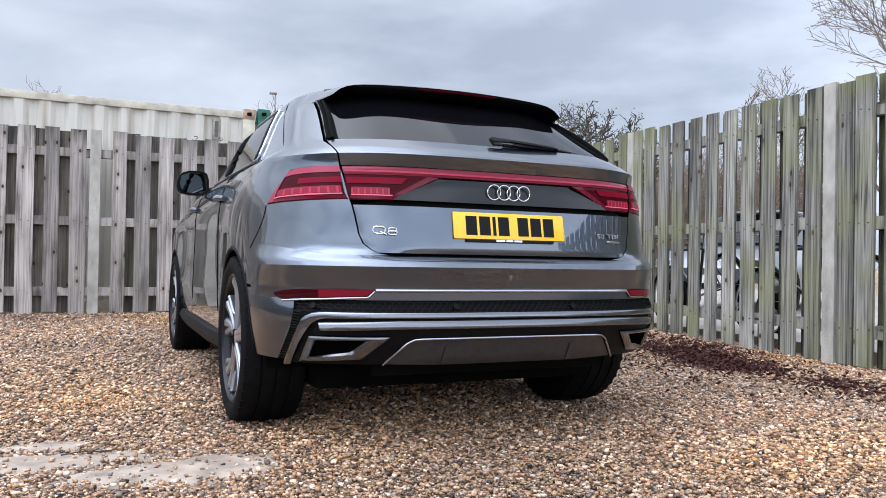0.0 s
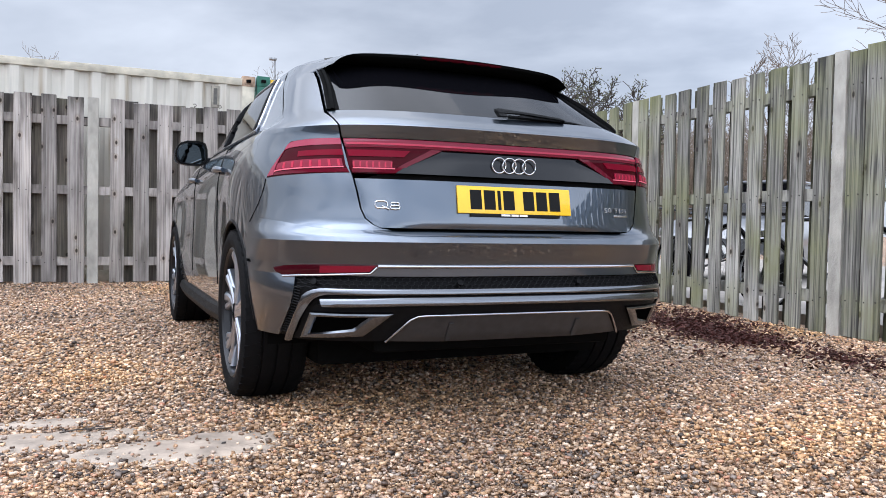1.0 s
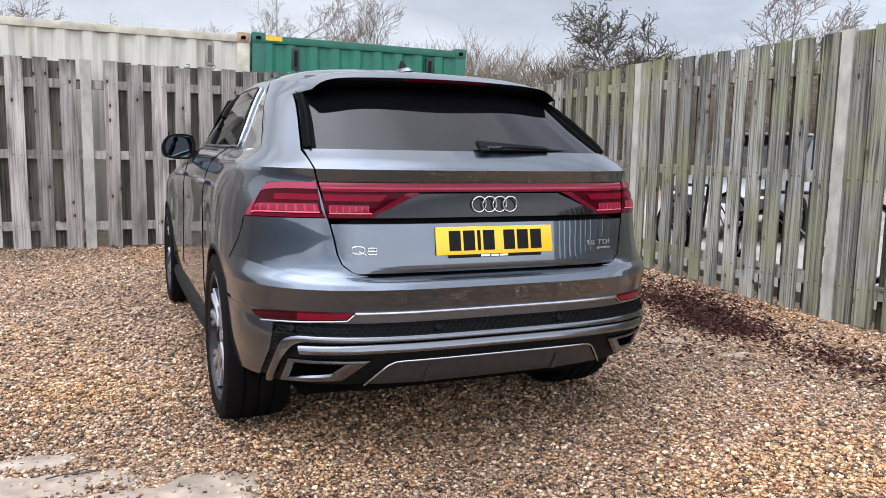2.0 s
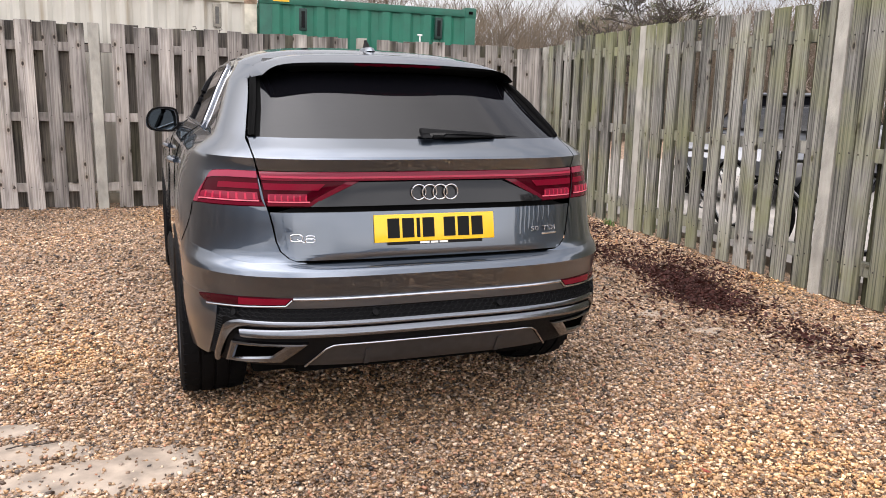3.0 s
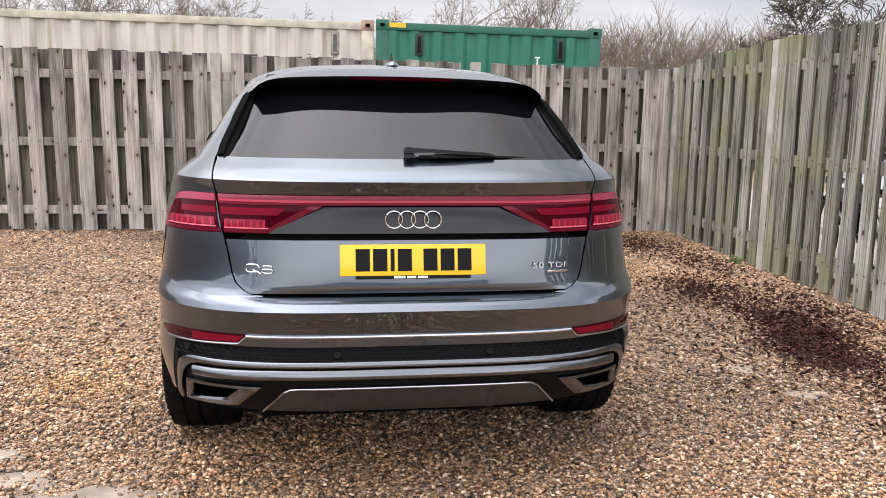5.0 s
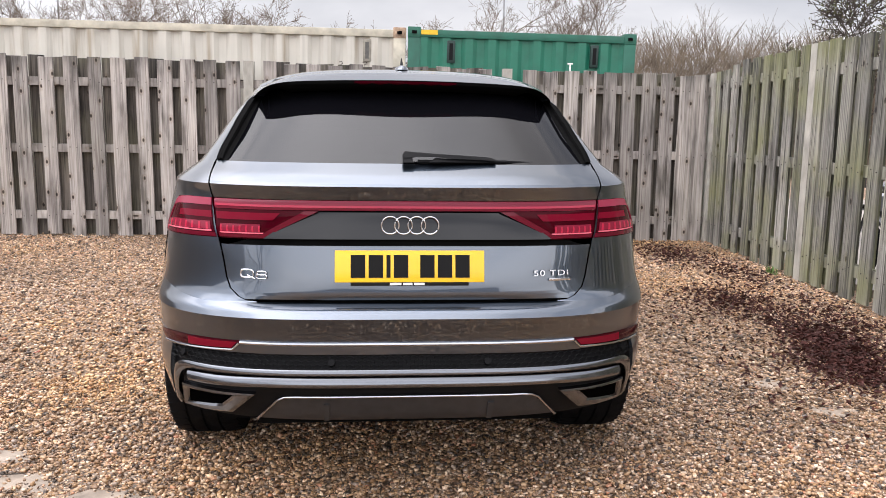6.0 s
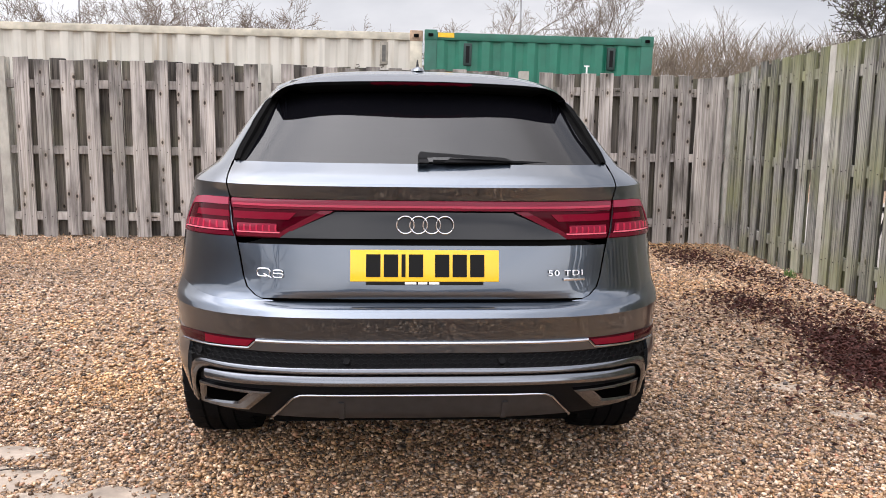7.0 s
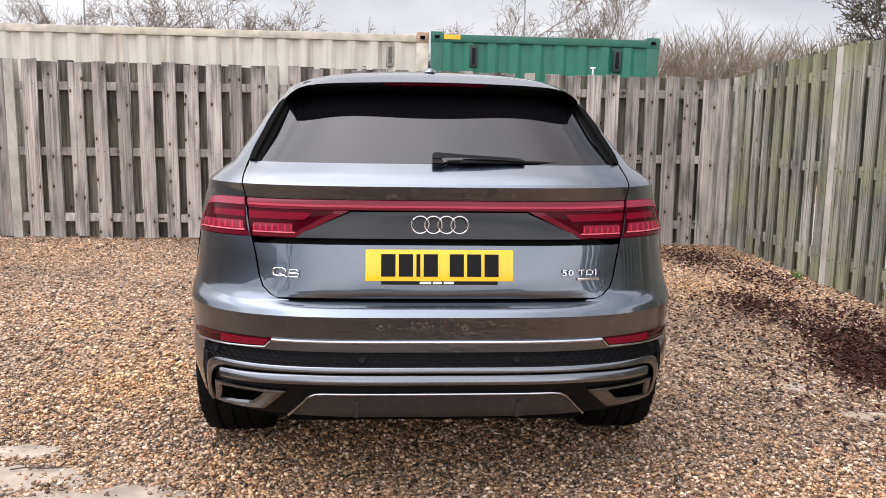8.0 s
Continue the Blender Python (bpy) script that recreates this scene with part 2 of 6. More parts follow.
def tint_glass(name, tint, fac):
    """Privacy glass: a glossy dark body that lets a little light through."""
    m, n, l, p = mat_new(name)
    out = n["Material Output"]
    p.inputs["Base Color"].default_value = (0.003, 0.003, 0.004, 1)
    p.inputs["Roughness"].default_value = 0.02
    p.inputs["IOR"].default_value = 1.42
    tr, mx = n.new("ShaderNodeBsdfTransparent"), n.new("ShaderNodeMixShader")
    tr.inputs["Color"].default_value = (*tint, 1)
    mx.inputs["Fac"].default_value = fac
    l.new(p.outputs["BSDF"], mx.inputs[1])
    l.new(tr.outputs["BSDF"], mx.inputs[2])
    l.new(mx.outputs["Shader"], out.inputs["Surface"])
    return m


M_GLASS = tint_glass("privacy_glass", (0.45, 0.46, 0.48), 0.16)
M_BOARD = wood("weathered_boards", (0.165, 0.148, 0.135), (0.290, 0.262, 0.242), (0.40, 0.370, 0.345), 0.08, 0.74)
# darker copy of the board timber, with the shade of the gaps in its colour
M_BOARD_SHADED = wood("shaded_boards", (0.050, 0.043, 0.036), (0.112, 0.097, 0.083), (0.18, 0.158, 0.136), 0.25)
M_BOARD_GREEN = wood("weathered_boards_with_algae", (0.052, 0.050, 0.042), (0.182, 0.176, 0.156), (0.345, 0.333, 0.305), 0.85, 0.84)
# the algae-covered timber again, darkened for the shade in the gaps
M_BOARD_GREEN_SHADED = wood("shaded_boards_with_algae", (0.028, 0.027, 0.018), (0.068, 0.066, 0.046), (0.125, 0.12, 0.088), 0.7, 0.92)
M_CONCRETE = simple("concrete_post", (0.37, 0.350, 0.305), 0.9, vary=0.28, scale=9.0, bump=0.5, bscale=120.0)


STONES = [(0.0, (0.022, 0.015, 0.012)), (0.12, (0.131, 0.071, 0.037)), (0.28, (0.425, 0.249, 0.123)), (0.43, (0.238, 0.155, 0.107)),
          (0.57, (0.585, 0.384, 0.226)), (0.70, (0.041, 0.032, 0.028)), (0.79, (0.328, 0.252, 0.201)), (0.89, (0.796, 0.604, 0.430)), (1.0, (0.384, 0.166, 0.089))]


def pebble_mat():
    m, n, l, p = mat_new("pebbles")
    g = n.new("ShaderNodeNewGeometry")
    r = n.new("ShaderNodeValToRGB")
    ramp_set(r, STONES)
    l.new(g.outputs["Random Per Island"], r.inputs["Fac"])
    tc = n.new("ShaderNodeTexCoord")
    t = n.new("ShaderNodeTexNoise")
    t.inputs["Scale"].default_value, t.inputs["Detail"].default_value = 160.0, 4.0
    l.new(tc.outputs["Object"], t.inputs["Vector"])
    t2 = n.new("ShaderNodeTexNoise")
    t2.inputs["Scale"].default_value, t2.inputs["Detail"].default_value = 0.6, 5.0
    l.new(tc.outputs["Object"], t2.inputs["Vector"])
    mr = n.new("ShaderNodeMapRange")
    mr.inputs["To Min"].default_value, mr.inputs["To Max"].default_value = 0.7, 1.3
    l.new(t.outputs["Fac"], mr.inputs["Value"])
    sc = n.new("ShaderNodeVectorMath")
    sc.operation = "SCALE"
    l.new(r.outputs["Color"], sc.inputs[0])
    l.new(mr.outputs["Result"], sc.inputs["Scale"])
    wet = n.new("ShaderNodeMapRange")
    wet.inputs["From Min"].default_value, wet.inputs["From Max"].default_value = 0.36, 0.60
    wet.inputs["To Min"].default_value, wet.inputs["To Max"].default_value = 0.78, 1.27
    l.new(t2.outputs["Fac"], wet.inputs["Value"])
    damp = n.new("ShaderNodeVectorMath")
    damp.operation = "SCALE"
    l.new(sc.outputs["Vector"], damp.inputs[0])
    l.new(wet.outputs["Result"], damp.inputs["Scale"])
    # drifts of golden and of greyer stone
    t3 = n.new("ShaderNodeTexNoise")
    t3.inputs["Scale"].default_value, t3.inputs["Detail"].default_value = 0.32, 3.0
    l.new(tc.outputs["Object"], t3.inputs["Vector"])
    gold = n.new("ShaderNodeValToRGB")
    ramp_set(gold, [(0.38, (0.97, 1.0, 1.05)), (0.52, (1.0, 1.0, 1.0)), (0.66, (1.10, 1.0, 0.76))])
    l.new(t3.outputs["Fac"], gold.inputs["Fac"])
    hue = n.new("ShaderNodeVectorMath")
    hue.operation = "MULTIPLY"
    l.new(damp.outputs["Vector"], hue.inputs[0])
    l.new(gold.outputs["Color"], hue.inputs[1])
    l.new(hue.outputs["Vector"], p.inputs["Base Color"])
    mw = n.new("ShaderNodeMapRange")
    mw.inputs["From Min"].default_value, mw.inputs["From Max"].default_value = 0.35, 0.65
    mw.inputs["To Min"].default_value, mw.inputs["To Max"].default_value = 0.36, 0.72
    l.new(t2.outputs["Fac"], mw.inputs["Value"])
    l.new(mw.outputs["Result"], p.inputs["Roughness"])
    return m


M_PEBBLE = pebble_mat()


def ground_mat():
    m, n, l, p = mat_new("sandy_grit")
    tc = n.new("ShaderNodeTexCoord")
    t = n.new("ShaderNodeTexNoise")
    t.inputs["Scale"].default_value, t.inputs["Detail"].default_value = 70.0, 8.0
    l.new(tc.outputs["Object"], t.inputs["Vector"])
    r = n.new("ShaderNodeValToRGB")
    ramp_set(r, [(0.3, (0.05, 0.034, 0.022)), (0.5, (0.15, 0.10, 0.064)), (0.7, (0.30, 0.215, 0.145))])
    l.new(t.outputs["Fac"], r.inputs["Fac"])
    v = n.new("ShaderNodeTexVoronoi")
    v.inputs["Scale"].default_value = 75.0
    l.new(tc.outputs["Object"], v.inputs["Vector"])
    sc = n.new("ShaderNodeSeparateColor")
    l.new(v.outputs["Color"], sc.inputs["Color"])
    stones = n.new("ShaderNodeValToRGB")
    ramp_set(stones, STONES)
    l.new(sc.outputs["Red"], stones.inputs["Fac"])
    joint = n.new("ShaderNodeMapRange")
    joint.inputs["From Min"].default_value, joint.inputs["From Max"].default_value = 0.40, 0.75
    l.new(v.outputs["Distance"], joint.inputs["Value"])
    hs = n.new("ShaderNodeMix")
    hs.data_type = "RGBA"
    l.new(joint.outputs["Result"], hs.inputs["Factor"])
    l.new(stones.outputs["Color"], hs.inputs["A"])
    l.new(r.outputs["Color"], hs.inputs["B"])
    l.new(hs.outputs["Result"], p.inputs["Base Color"])
    p.inputs["Roughness"].default_value = 0.75
    b = n.new("ShaderNodeBump")
    b.inputs["Strength"].default_value, b.inputs["Distance"].default_value = 0.8, 0.01
    l.new(v.outputs["Distance"], b.inputs["Height"])
    l.new(b.outputs["Normal"], p.inputs["Normal"])
    return m


M_GROUND = ground_mat()


# ---- mesh helpers ----
def finish(bm, name, material, parent=None, label="", smooth=True, angle=32.0):
    bmesh.ops.recalc_face_normals(bm, faces=bm.faces)
    me = bpy.data.meshes.new(name)
    bm.to_mesh(me)
    bm.free()
    me.materials.append(material)
    if smooth:
        me.polygons.foreach_set("use_smooth", [True] * len(me.polygons))
        me.set_sharp_from_angle(angle=radians(angle))
    ob = new(name, me)
    if parent is not None:
        ob.parent = parent
    if label:
        ob["label"] = label
    return ob


def part(name, bm, material, parent, label="", smooth=True, angle=32.0):
    return finish(bm, name, material, parent, label, smooth, angle)


def add_box(bm, x0, x1, y0, y1, z0, z1, bevel=0.0, m=None):
    mat4 = Matrix.LocRotScale(((x0 + x1) / 2, (y0 + y1) / 2, (z0 + z1) / 2), None, (x1 - x0, y1 - y0, z1 - z0))
    if m is not None:
        mat4 = m @ mat4
    vs = bmesh.ops.create_cube(bm, size=1.0, matrix=mat4)["verts"]
    if bevel:
        es = list({e for v in vs for e in v.link_edges})
        bmesh.ops.bevel(bm, geom=es, offset=bevel, segments=2, affect="EDGES", profile=0.6)
    return bm


def box(x0, x1, y0, y1, z0, z1, bevel=0.0, m=None):
    return add_box(bmesh.new(), x0, x1, y0, y1, z0, z1, bevel, m)


def tube(bm, pts, radii, sides=8, caps=True):
    """A round tube along points."""
    rings = []
    pts = [Vector(p) for p in pts]
    if not hasattr(radii, "__len__"):
        radii = [radii] * len(pts)
    for k, p in enumerate(pts):
        d = (pts[min(k + 1, len(pts) - 1)] - pts[max(k - 1, 0)]).normalized()
        a = d.cross(Vector((0, 0, 1)) if abs(d.z) < 0.9 else Vector((1, 0, 0))).normalized()
        b = d.cross(a)
        rings.append([bm.verts.new(p + radii[k] * (a * math.cos(2 * math.pi * j / sides) + b * math.sin(2 * math.pi * j / sides))) for j in range(sides)])
    for r0, r1 in zip(rings, rings[1:]):
        for j in range(sides):
            bm.faces.new((r0[j], r0[(j + 1) % sides], r1[(j + 1) % sides], r1[j]))
    if caps:
        bm.faces.new(rings[0])
        bm.faces.new(rings[-1])
    return bm


def lathe(bm, prof, steps, axis_y=True, m=None):
    """Turn a closed profile of (radius, offset) round the x axis."""
    rings = []
    for k in range(steps):
        a = 2 * math.pi * k / steps
        ring = []
        for r, o in prof:
            co = Vector((o, r * math.cos(a), r * math.sin(a)))
            ring.append(bm.verts.new(m @ co if m is not None else co))
        rings.append(ring)
    c = len(prof)
    for k in range(steps):
        r0, r1 = rings[k], rings[(k + 1) % steps]
        for j in range(c):
            bm.faces.new((r0[j], r0[(j + 1) % c], r1[(j + 1) % c], r1[j]))
    return bm


def prism(bm, pts, y0, y1, m=None):
    """Extrude a polygon of (x, z) from y0 to y1."""
    a = [Vector((x, y0, z)) for x, z in pts]
    b = [Vector((x, y1, z)) for x, z in pts]
    if m is not None:
        a, b = [m @ v for v in a], [m @ v for v in b]
    a, b = [bm.verts.new(v) for v in a], [bm.verts.new(v) for v in b]
    bm.faces.new(a)
    bm.faces.new(b[::-1])
    for k in range(len(pts)):
        q = (k + 1) % len(pts)
        bm.faces.new((a[k], b[k], b[q], a[q]))
    return bm


def softened(pts, rounds=1):
    """A closed outline with its corners cut rounder and rounder."""
    for _ in range(rounds):
        pts = [(a[0] + (b[0] - a[0]) * t, a[1] + (b[1] - a[1]) * t) for a, b in zip(pts, pts[1:] + pts[:1]) for t in (0.25, 0.75)]
    return pts


def smoothstep(a, b, x):
    t = np.clip((x - a) / (b - a), 0, 1)
    return t * t * (3 - 2 * t)


# ---- ground ----
RUTS = ((1.21, 3.94), (2.91, 4.03), (1.07, 6.87), (2.77, 6.96))


def ground_z(x, y):
    z = 0.075 * smoothstep(6.6, 9.6, y) + 0.05 * smoothstep(4.8, 5.6, x) * smoothstep(4.2, 7.5, y) * (1 - smoothstep(6.6, 9.6, y))
    for a, b in RUTS:
        z = z - 0.030 * np.exp(-(((x - a) / 0.24) ** 2 + ((y - b) / 0.30) ** 2))
    return z


def make_ground():
    xs = np.concatenate([[-300, -120, -40, -15], np.linspace(-9, 9, 145), [15, 40, 120, 300]])
    ys = np.concatenate([[-300, -120, -40, -15], np.linspace(-9, 13, 177), [18, 40, 120, 300]])
    gx, gy = np.meshgrid(xs, ys)
    gz = ground_z(gx, gy) - 0.012
    verts = np.stack([gx.ravel(), gy.ravel(), gz.ravel()], 1)
    nx, ny = len(xs), len(ys)
    faces = [(j * nx + i, j * nx + i + 1, (j + 1) * nx + i + 1, (j + 1) * nx + i) for j in range(ny - 1) for i in range(nx - 1)]
    me = bpy.data.meshes.new("ground")
    me.from_pydata(verts.tolist(), [], faces)
    me.materials.append(M_GROUND)
    me.polygons.foreach_set("use_smooth", [True] * len(me.polygons))
    tagged(new("ground", me), "damp sandy ground under loose brown gravel", "ground", kind="structure")


make_ground()


# ---- fences ----
def make_fence(label, axis, line, posts, top_at, rng, mat, far_mat, inner, rails, places=None, lean=0.004, broad=1.0, spacing=0.285, far_broad=1.15):
    """axis 0: along x at y = line; axis 1: along y at x = line. inner: sign of the yard's side."""
    fence = tagged(new("fence"), label, "fence")
    fence.location = (0, 0, 0)
    rot0 = 0.0 if axis == 0 else math.pi / 2
    # the far-side boards are coloured darker, for the shade between the near boards
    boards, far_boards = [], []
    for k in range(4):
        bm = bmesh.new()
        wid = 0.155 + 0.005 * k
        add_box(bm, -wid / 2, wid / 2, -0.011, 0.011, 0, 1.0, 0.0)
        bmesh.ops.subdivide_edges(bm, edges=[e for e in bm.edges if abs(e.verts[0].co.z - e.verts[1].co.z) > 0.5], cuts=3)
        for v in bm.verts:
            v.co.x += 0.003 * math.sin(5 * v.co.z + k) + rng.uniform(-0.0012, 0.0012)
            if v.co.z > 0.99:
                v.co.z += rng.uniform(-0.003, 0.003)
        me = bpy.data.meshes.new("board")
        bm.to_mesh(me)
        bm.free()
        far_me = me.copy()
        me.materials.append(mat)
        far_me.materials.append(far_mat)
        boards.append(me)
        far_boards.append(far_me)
    rail = bpy.data.meshes.new("rail")
    bm = box(-0.5, 0.5, -0.0375, 0.0375, -0.048, 0.048, 0.003)
    bm.to_mesh(rail)
    bm.free()
    rail.materials.append(mat)
    post = bpy.data.meshes.new("post")
    bm = bmesh.new()
    prof = [(-0.055, -0.062), (0.055, -0.062), (0.055, -0.028), (0.028, -0.022), (0.028, 0.022), (0.055, 0.028), (0.055, 0.062), (-0.055, 0.062), (-0.055, 0.028), (-0.028, 0.022), (-0.028, -0.022), (-0.055, -0.028)]
    lo, hi = [bm.verts.new((x, y, 0)) for x, y in prof], [bm.verts.new((x, y, 1)) for x, y in prof]
    bm.faces.new(lo)
    bm.faces.new(hi)
    for k in range(len(prof)):
        q = (k + 1) % len(prof)
        bm.faces.new((lo[k], lo[q], hi[q], hi[k]))
    bmesh.ops.recalc_face_normals(bm, faces=bm.faces)
    bm.to_mesh(post)
    bm.free()
    post.materials.append(M_CONCRETE)

    def put(name, me, a, off, z, scale_z=1.0, rz=0.0, tilt=0.0, sx=1.0):
        ob = new(name, me)
        ob.parent = fence
        x, y = (a, line + off) if axis == 0 else (line + off, a)
        ob.location = (x, y, z)
        ob.rotation_euler = (Matrix.Rotation(rot0 + rz, 3, "Z") @ Matrix.Rotation(tilt, 3, "Y")).to_euler()
        ob.scale = (sx, 1, scale_z)
        return ob

    def gz(a):
        return float(ground_z(a, line)) if axis == 0 else float(ground_z(line, a))

    nails = []
    for p in posts:
        put("post", post, p, 0.0, gz(p) - 0.05, top_at(p) + 0.06 - gz(p))
    for p, q in zip(posts, posts[1:]):
        length = abs(q - p)
        lo_, hi_ = min(p, q) + 0.06, max(p, q) - 0.06
        for zr in rails:
            ob = new("rail", rail)
            ob.parent = fence
            a = (p + q) / 2
            ob.location = (a, line, zr + gz(a) * 0.6 - 0.02) if axis == 0 else (line, a, zr + gz(a) * 0.6 - 0.02)
            ob.rotation_euler = (0, 0, rot0)
            ob.scale = (length - 0.06, 1, 1)
        near = (places or {}).get(p)
        if near is None:
            count = max(2, round((hi_ - lo_ - 0.15) / spacing))
            near = [lo_ + 0.075 + (hi_ - lo_ - 0.15) * k / count + rng.uniform(-0.006, 0.006) for k in range(count + 1)]
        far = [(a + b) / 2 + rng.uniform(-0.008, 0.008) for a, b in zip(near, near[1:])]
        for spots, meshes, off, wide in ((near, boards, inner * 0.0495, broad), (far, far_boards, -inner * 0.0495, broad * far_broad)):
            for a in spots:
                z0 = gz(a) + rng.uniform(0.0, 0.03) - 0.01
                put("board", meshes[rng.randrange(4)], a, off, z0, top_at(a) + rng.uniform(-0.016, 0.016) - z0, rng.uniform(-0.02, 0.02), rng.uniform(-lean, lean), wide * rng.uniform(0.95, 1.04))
        # a pair of nails through each near board at each rail
        if places and p in places:
            for a in near:
                for zr in rails:
                    for da in (-0.045, 0.04):
                        nails.append((a + da + rng.uniform(-0.01, 0.01), zr + gz(a) * 0.6 - 0.02 + rng.uniform(-0.02, 0.02)))
    if nails:
        bm = bmesh.new()
        for a, z in nails:
            x, y = (a, line + inner * 0.0605) if axis == 0 else (line + inner * 0.0605, a)
            add_box(bm, x - 0.0045, x + 0.0045, y - 0.0045, y + 0.0045, z - 0.0045, z + 0.0045)
        tagged(part("nail_heads", bm, M_NAIL, fence, "small dark nail heads", smooth=False), kind="stuff")
    return fence


M_NAIL = simple("rusted_nail", (0.035, 0.028, 0.024), 0.7, vary=0.3, scale=80.0)
# where the near boards stand, bay by bay
BACK_BOARDS = {-2.88: [-2.65, -2.405, -2.115, -1.835, -1.56, -1.296, -1.021, -0.77, -0.50, -0.243, 0.022],
               0.19: [0.437, 0.69, 0.941, 1.187, 1.44, 1.69, 1.94, 2.19, 2.44, 2.69, 2.94],
               3.2: [3.46, 3.71, 3.957, 4.181, 4.415, 4.649, 4.887, 5.111, 5.333, 5.507]}
SIDE_BOARDS = {1.93: [2.12, 2.40, 2.67, 2.92, 3.17, 3.42, 3.66, 3.91, 4.15, 4.395, 4.555],
               4.71: [4.868, 5.11, 5.347, 5.575, 5.81, 6.05, 6.282, 6.537, 6.762, 7.005, 7.215],
               7.34: [7.49, 7.76, 8.03, 8.27, 8.53, 8.79, 9.04, 9.28, 9.50]}
rng = random.Random(11)
back_fence = make_fence("weathered grey double-sided board fence with concrete posts", 0, 9.76, [-12.1, -9.0, -5.95, -2.88, 0.19, 3.2, 5.69], lambda a: 2.118 - 0.0135 * a, rng, M_BOARD, M_BOARD_SHADED, -1, (0.293, 1.075, 1.838), BACK_BOARDS)
make_fence("weathered board fence green with algae on concrete posts", 1, 5.69, [-0.9, 1.93, 4.71, 7.34, 9.70], lambda a: 2.15 - 0.09 * float(smoothstep(8.6, 9.7, a)), rng, M_BOARD_GREEN, M_BOARD_GREEN_SHADED, -1, (0.285, 1.085, 1.915), SIDE_BOARDS, broad=0.95, spacing=0.25, far_broad=0.97)


M_WIRE = simple("rusty_wire", (0.05, 0.035, 0.028), 0.7, vary=0.3, scale=60.0)
M_BRACKET = simple("white_plastic", (0.70, 0.71, 0.68), 0.5, vary=0.08, scale=40.0)
# small fittings on the top of the back fence
bm = tube(bmesh.new(), [(3.945, 9.77, 2.05), (3.945, 9.77, 2.155)], 0.010, 8)
tube(bm, [(3.915, 9.77, 2.158), (3.975, 9.77, 2.158)], 0.009, 8)
part("bracket", bm, M_BRACKET, back_fence, "small white plastic bracket")
for x, turn_ in ((1.257, 0.02), (1.528, 0.035)):
    bm = tube(bmesh.new(), [(x, 9.71, 2.06), (x, 9.71, 2.102), (x + turn_, 9.71, 2.114), (x + turn_ * 0.6, 9.71, 2.134), (x - 0.02, 9.71, 2.13)], 0.005, 6)
    part("hook", bm, M_WIRE, back_fence, "bent rusty wire hook")
make_fence("weathered board fence along the open side of the yard", 1, -6.6, [-9.0, -6.0, -3.0, 0.0, 3.0, 6.0, 9.7], lambda a: 2.12, rng, M_BOARD, M_BOARD_SHADED, 1, (0.30, 1.105, 1.895))
# unseen added fence: cuts off low sky and gives the paint a horizon
make_fence("unseen weathered board fence added behind the camera to close the yard", 0, -26.0, [-12.0, -9.0, -6.0, -3.0, 0.0, 3.0, 6.0, 9.0, 12.0], lambda a: 2.12, rng, M_BOARD, M_BOARD_SHADED, 1, (0.30, 1.105, 1.895))


# ---- parked car ----
# Body surface by height: rear line (v), half width (w), corner depth (d), squareness (n), nose line (f).
REAR = ([0.26, 0.33, 0.43, 0.47, 0.535, 0.58, 0.626, 0.64, 0.712, 0.735, 0.748, 0.755, 0.7562, 0.781, 0.83, 0.951, 0.972, 1.06, 1.109, 1.157, 1.166, 1.19, 1.2325, 1.42, 1.60],
        [0.20, 0.075, 0.022, 0.0, 0.0, 0.026, 0.024, 0.022, 0.0, 0.020, 0.045, 0.072, 0.0745, 0.066, 0.072, 0.092, 0.098, 0.095, 0.102, 0.074, 0.083, 0.118, 0.21, 0.535, 0.847])
REAR_OUT = ([0.26, 0.33, 0.43, 0.47, 0.535, 0.58, 0.626, 0.64, 0.712, 0.735, 0.7562, 0.781, 0.83, 0.951, 0.972, 1.06, 1.109, 1.157, 1.166, 1.19, 1.2325, 1.42, 1.60],
            [0.20, 0.075, 0.022, 0.0, 0.0, 0.026, 0.024, 0.022, 0.0, 0.014, 0.040, 0.060, 0.075, 0.092, 0.098, 0.095, 0.102, 0.074, 0.083, 0.118, 0.21, 0.535, 0.847])
WIDE = ([0.26, 0.33, 0.43, 0.535, 0.715, 0.80, 0.94, 1.0, 1.06, 1.12, 1.163, 1.19, 1.225, 1.30, 1.42, 1.52, 1.60],
        [0.925, 0.955, 0.967, 0.974, 0.975, 0.972, 0.968, 0.962, 0.95, 0.93, 0.908, 0.87, 0.822, 0.785, 0.732, 0.678, 0.62])
DEEP = ([0.26, 0.755, 0.94, 1.06, 1.163, 1.2325, 1.60], [0.6, 0.6, 0.70, 0.70, 0.62, 0.50, 0.42])
SQUARE = ([0.26, 0.755, 0.94, 1.0, 1.06, 1.109, 1.163, 1.2325, 1.60], [3.8, 3.9, 4.6, 4.6, 4.2, 3.9, 3.6, 3.8, 3.8])
NOSE = ([0.26, 0.5, 0.8, 0.93, 1.0, 1.06, 1.12, 1.20, 1.40, 1.60], [4.80, 4.90, 4.88, 4.72, 4.45, 4.05, 3.75, 3.55, 3.1, 2.65])
POW = 2.2
AXLES = (0.965, 3.90)
HUB_Z = 0.362
ARCH = 0.425


def at(table, z):
    return float(np.interp(z, table[0], table[1]))


def flare(v, z):
    """The blisters over the wheels and the tucked-in flank between them."""
    band = math.exp(-((z - 0.78) / 0.27) ** 2)
    bump = sum(math.exp(-((v - a) / 0.42) ** 2) for a in AXLES)
    return band * (0.026 * bump - 0.012) if v > 0.3 else 0.0


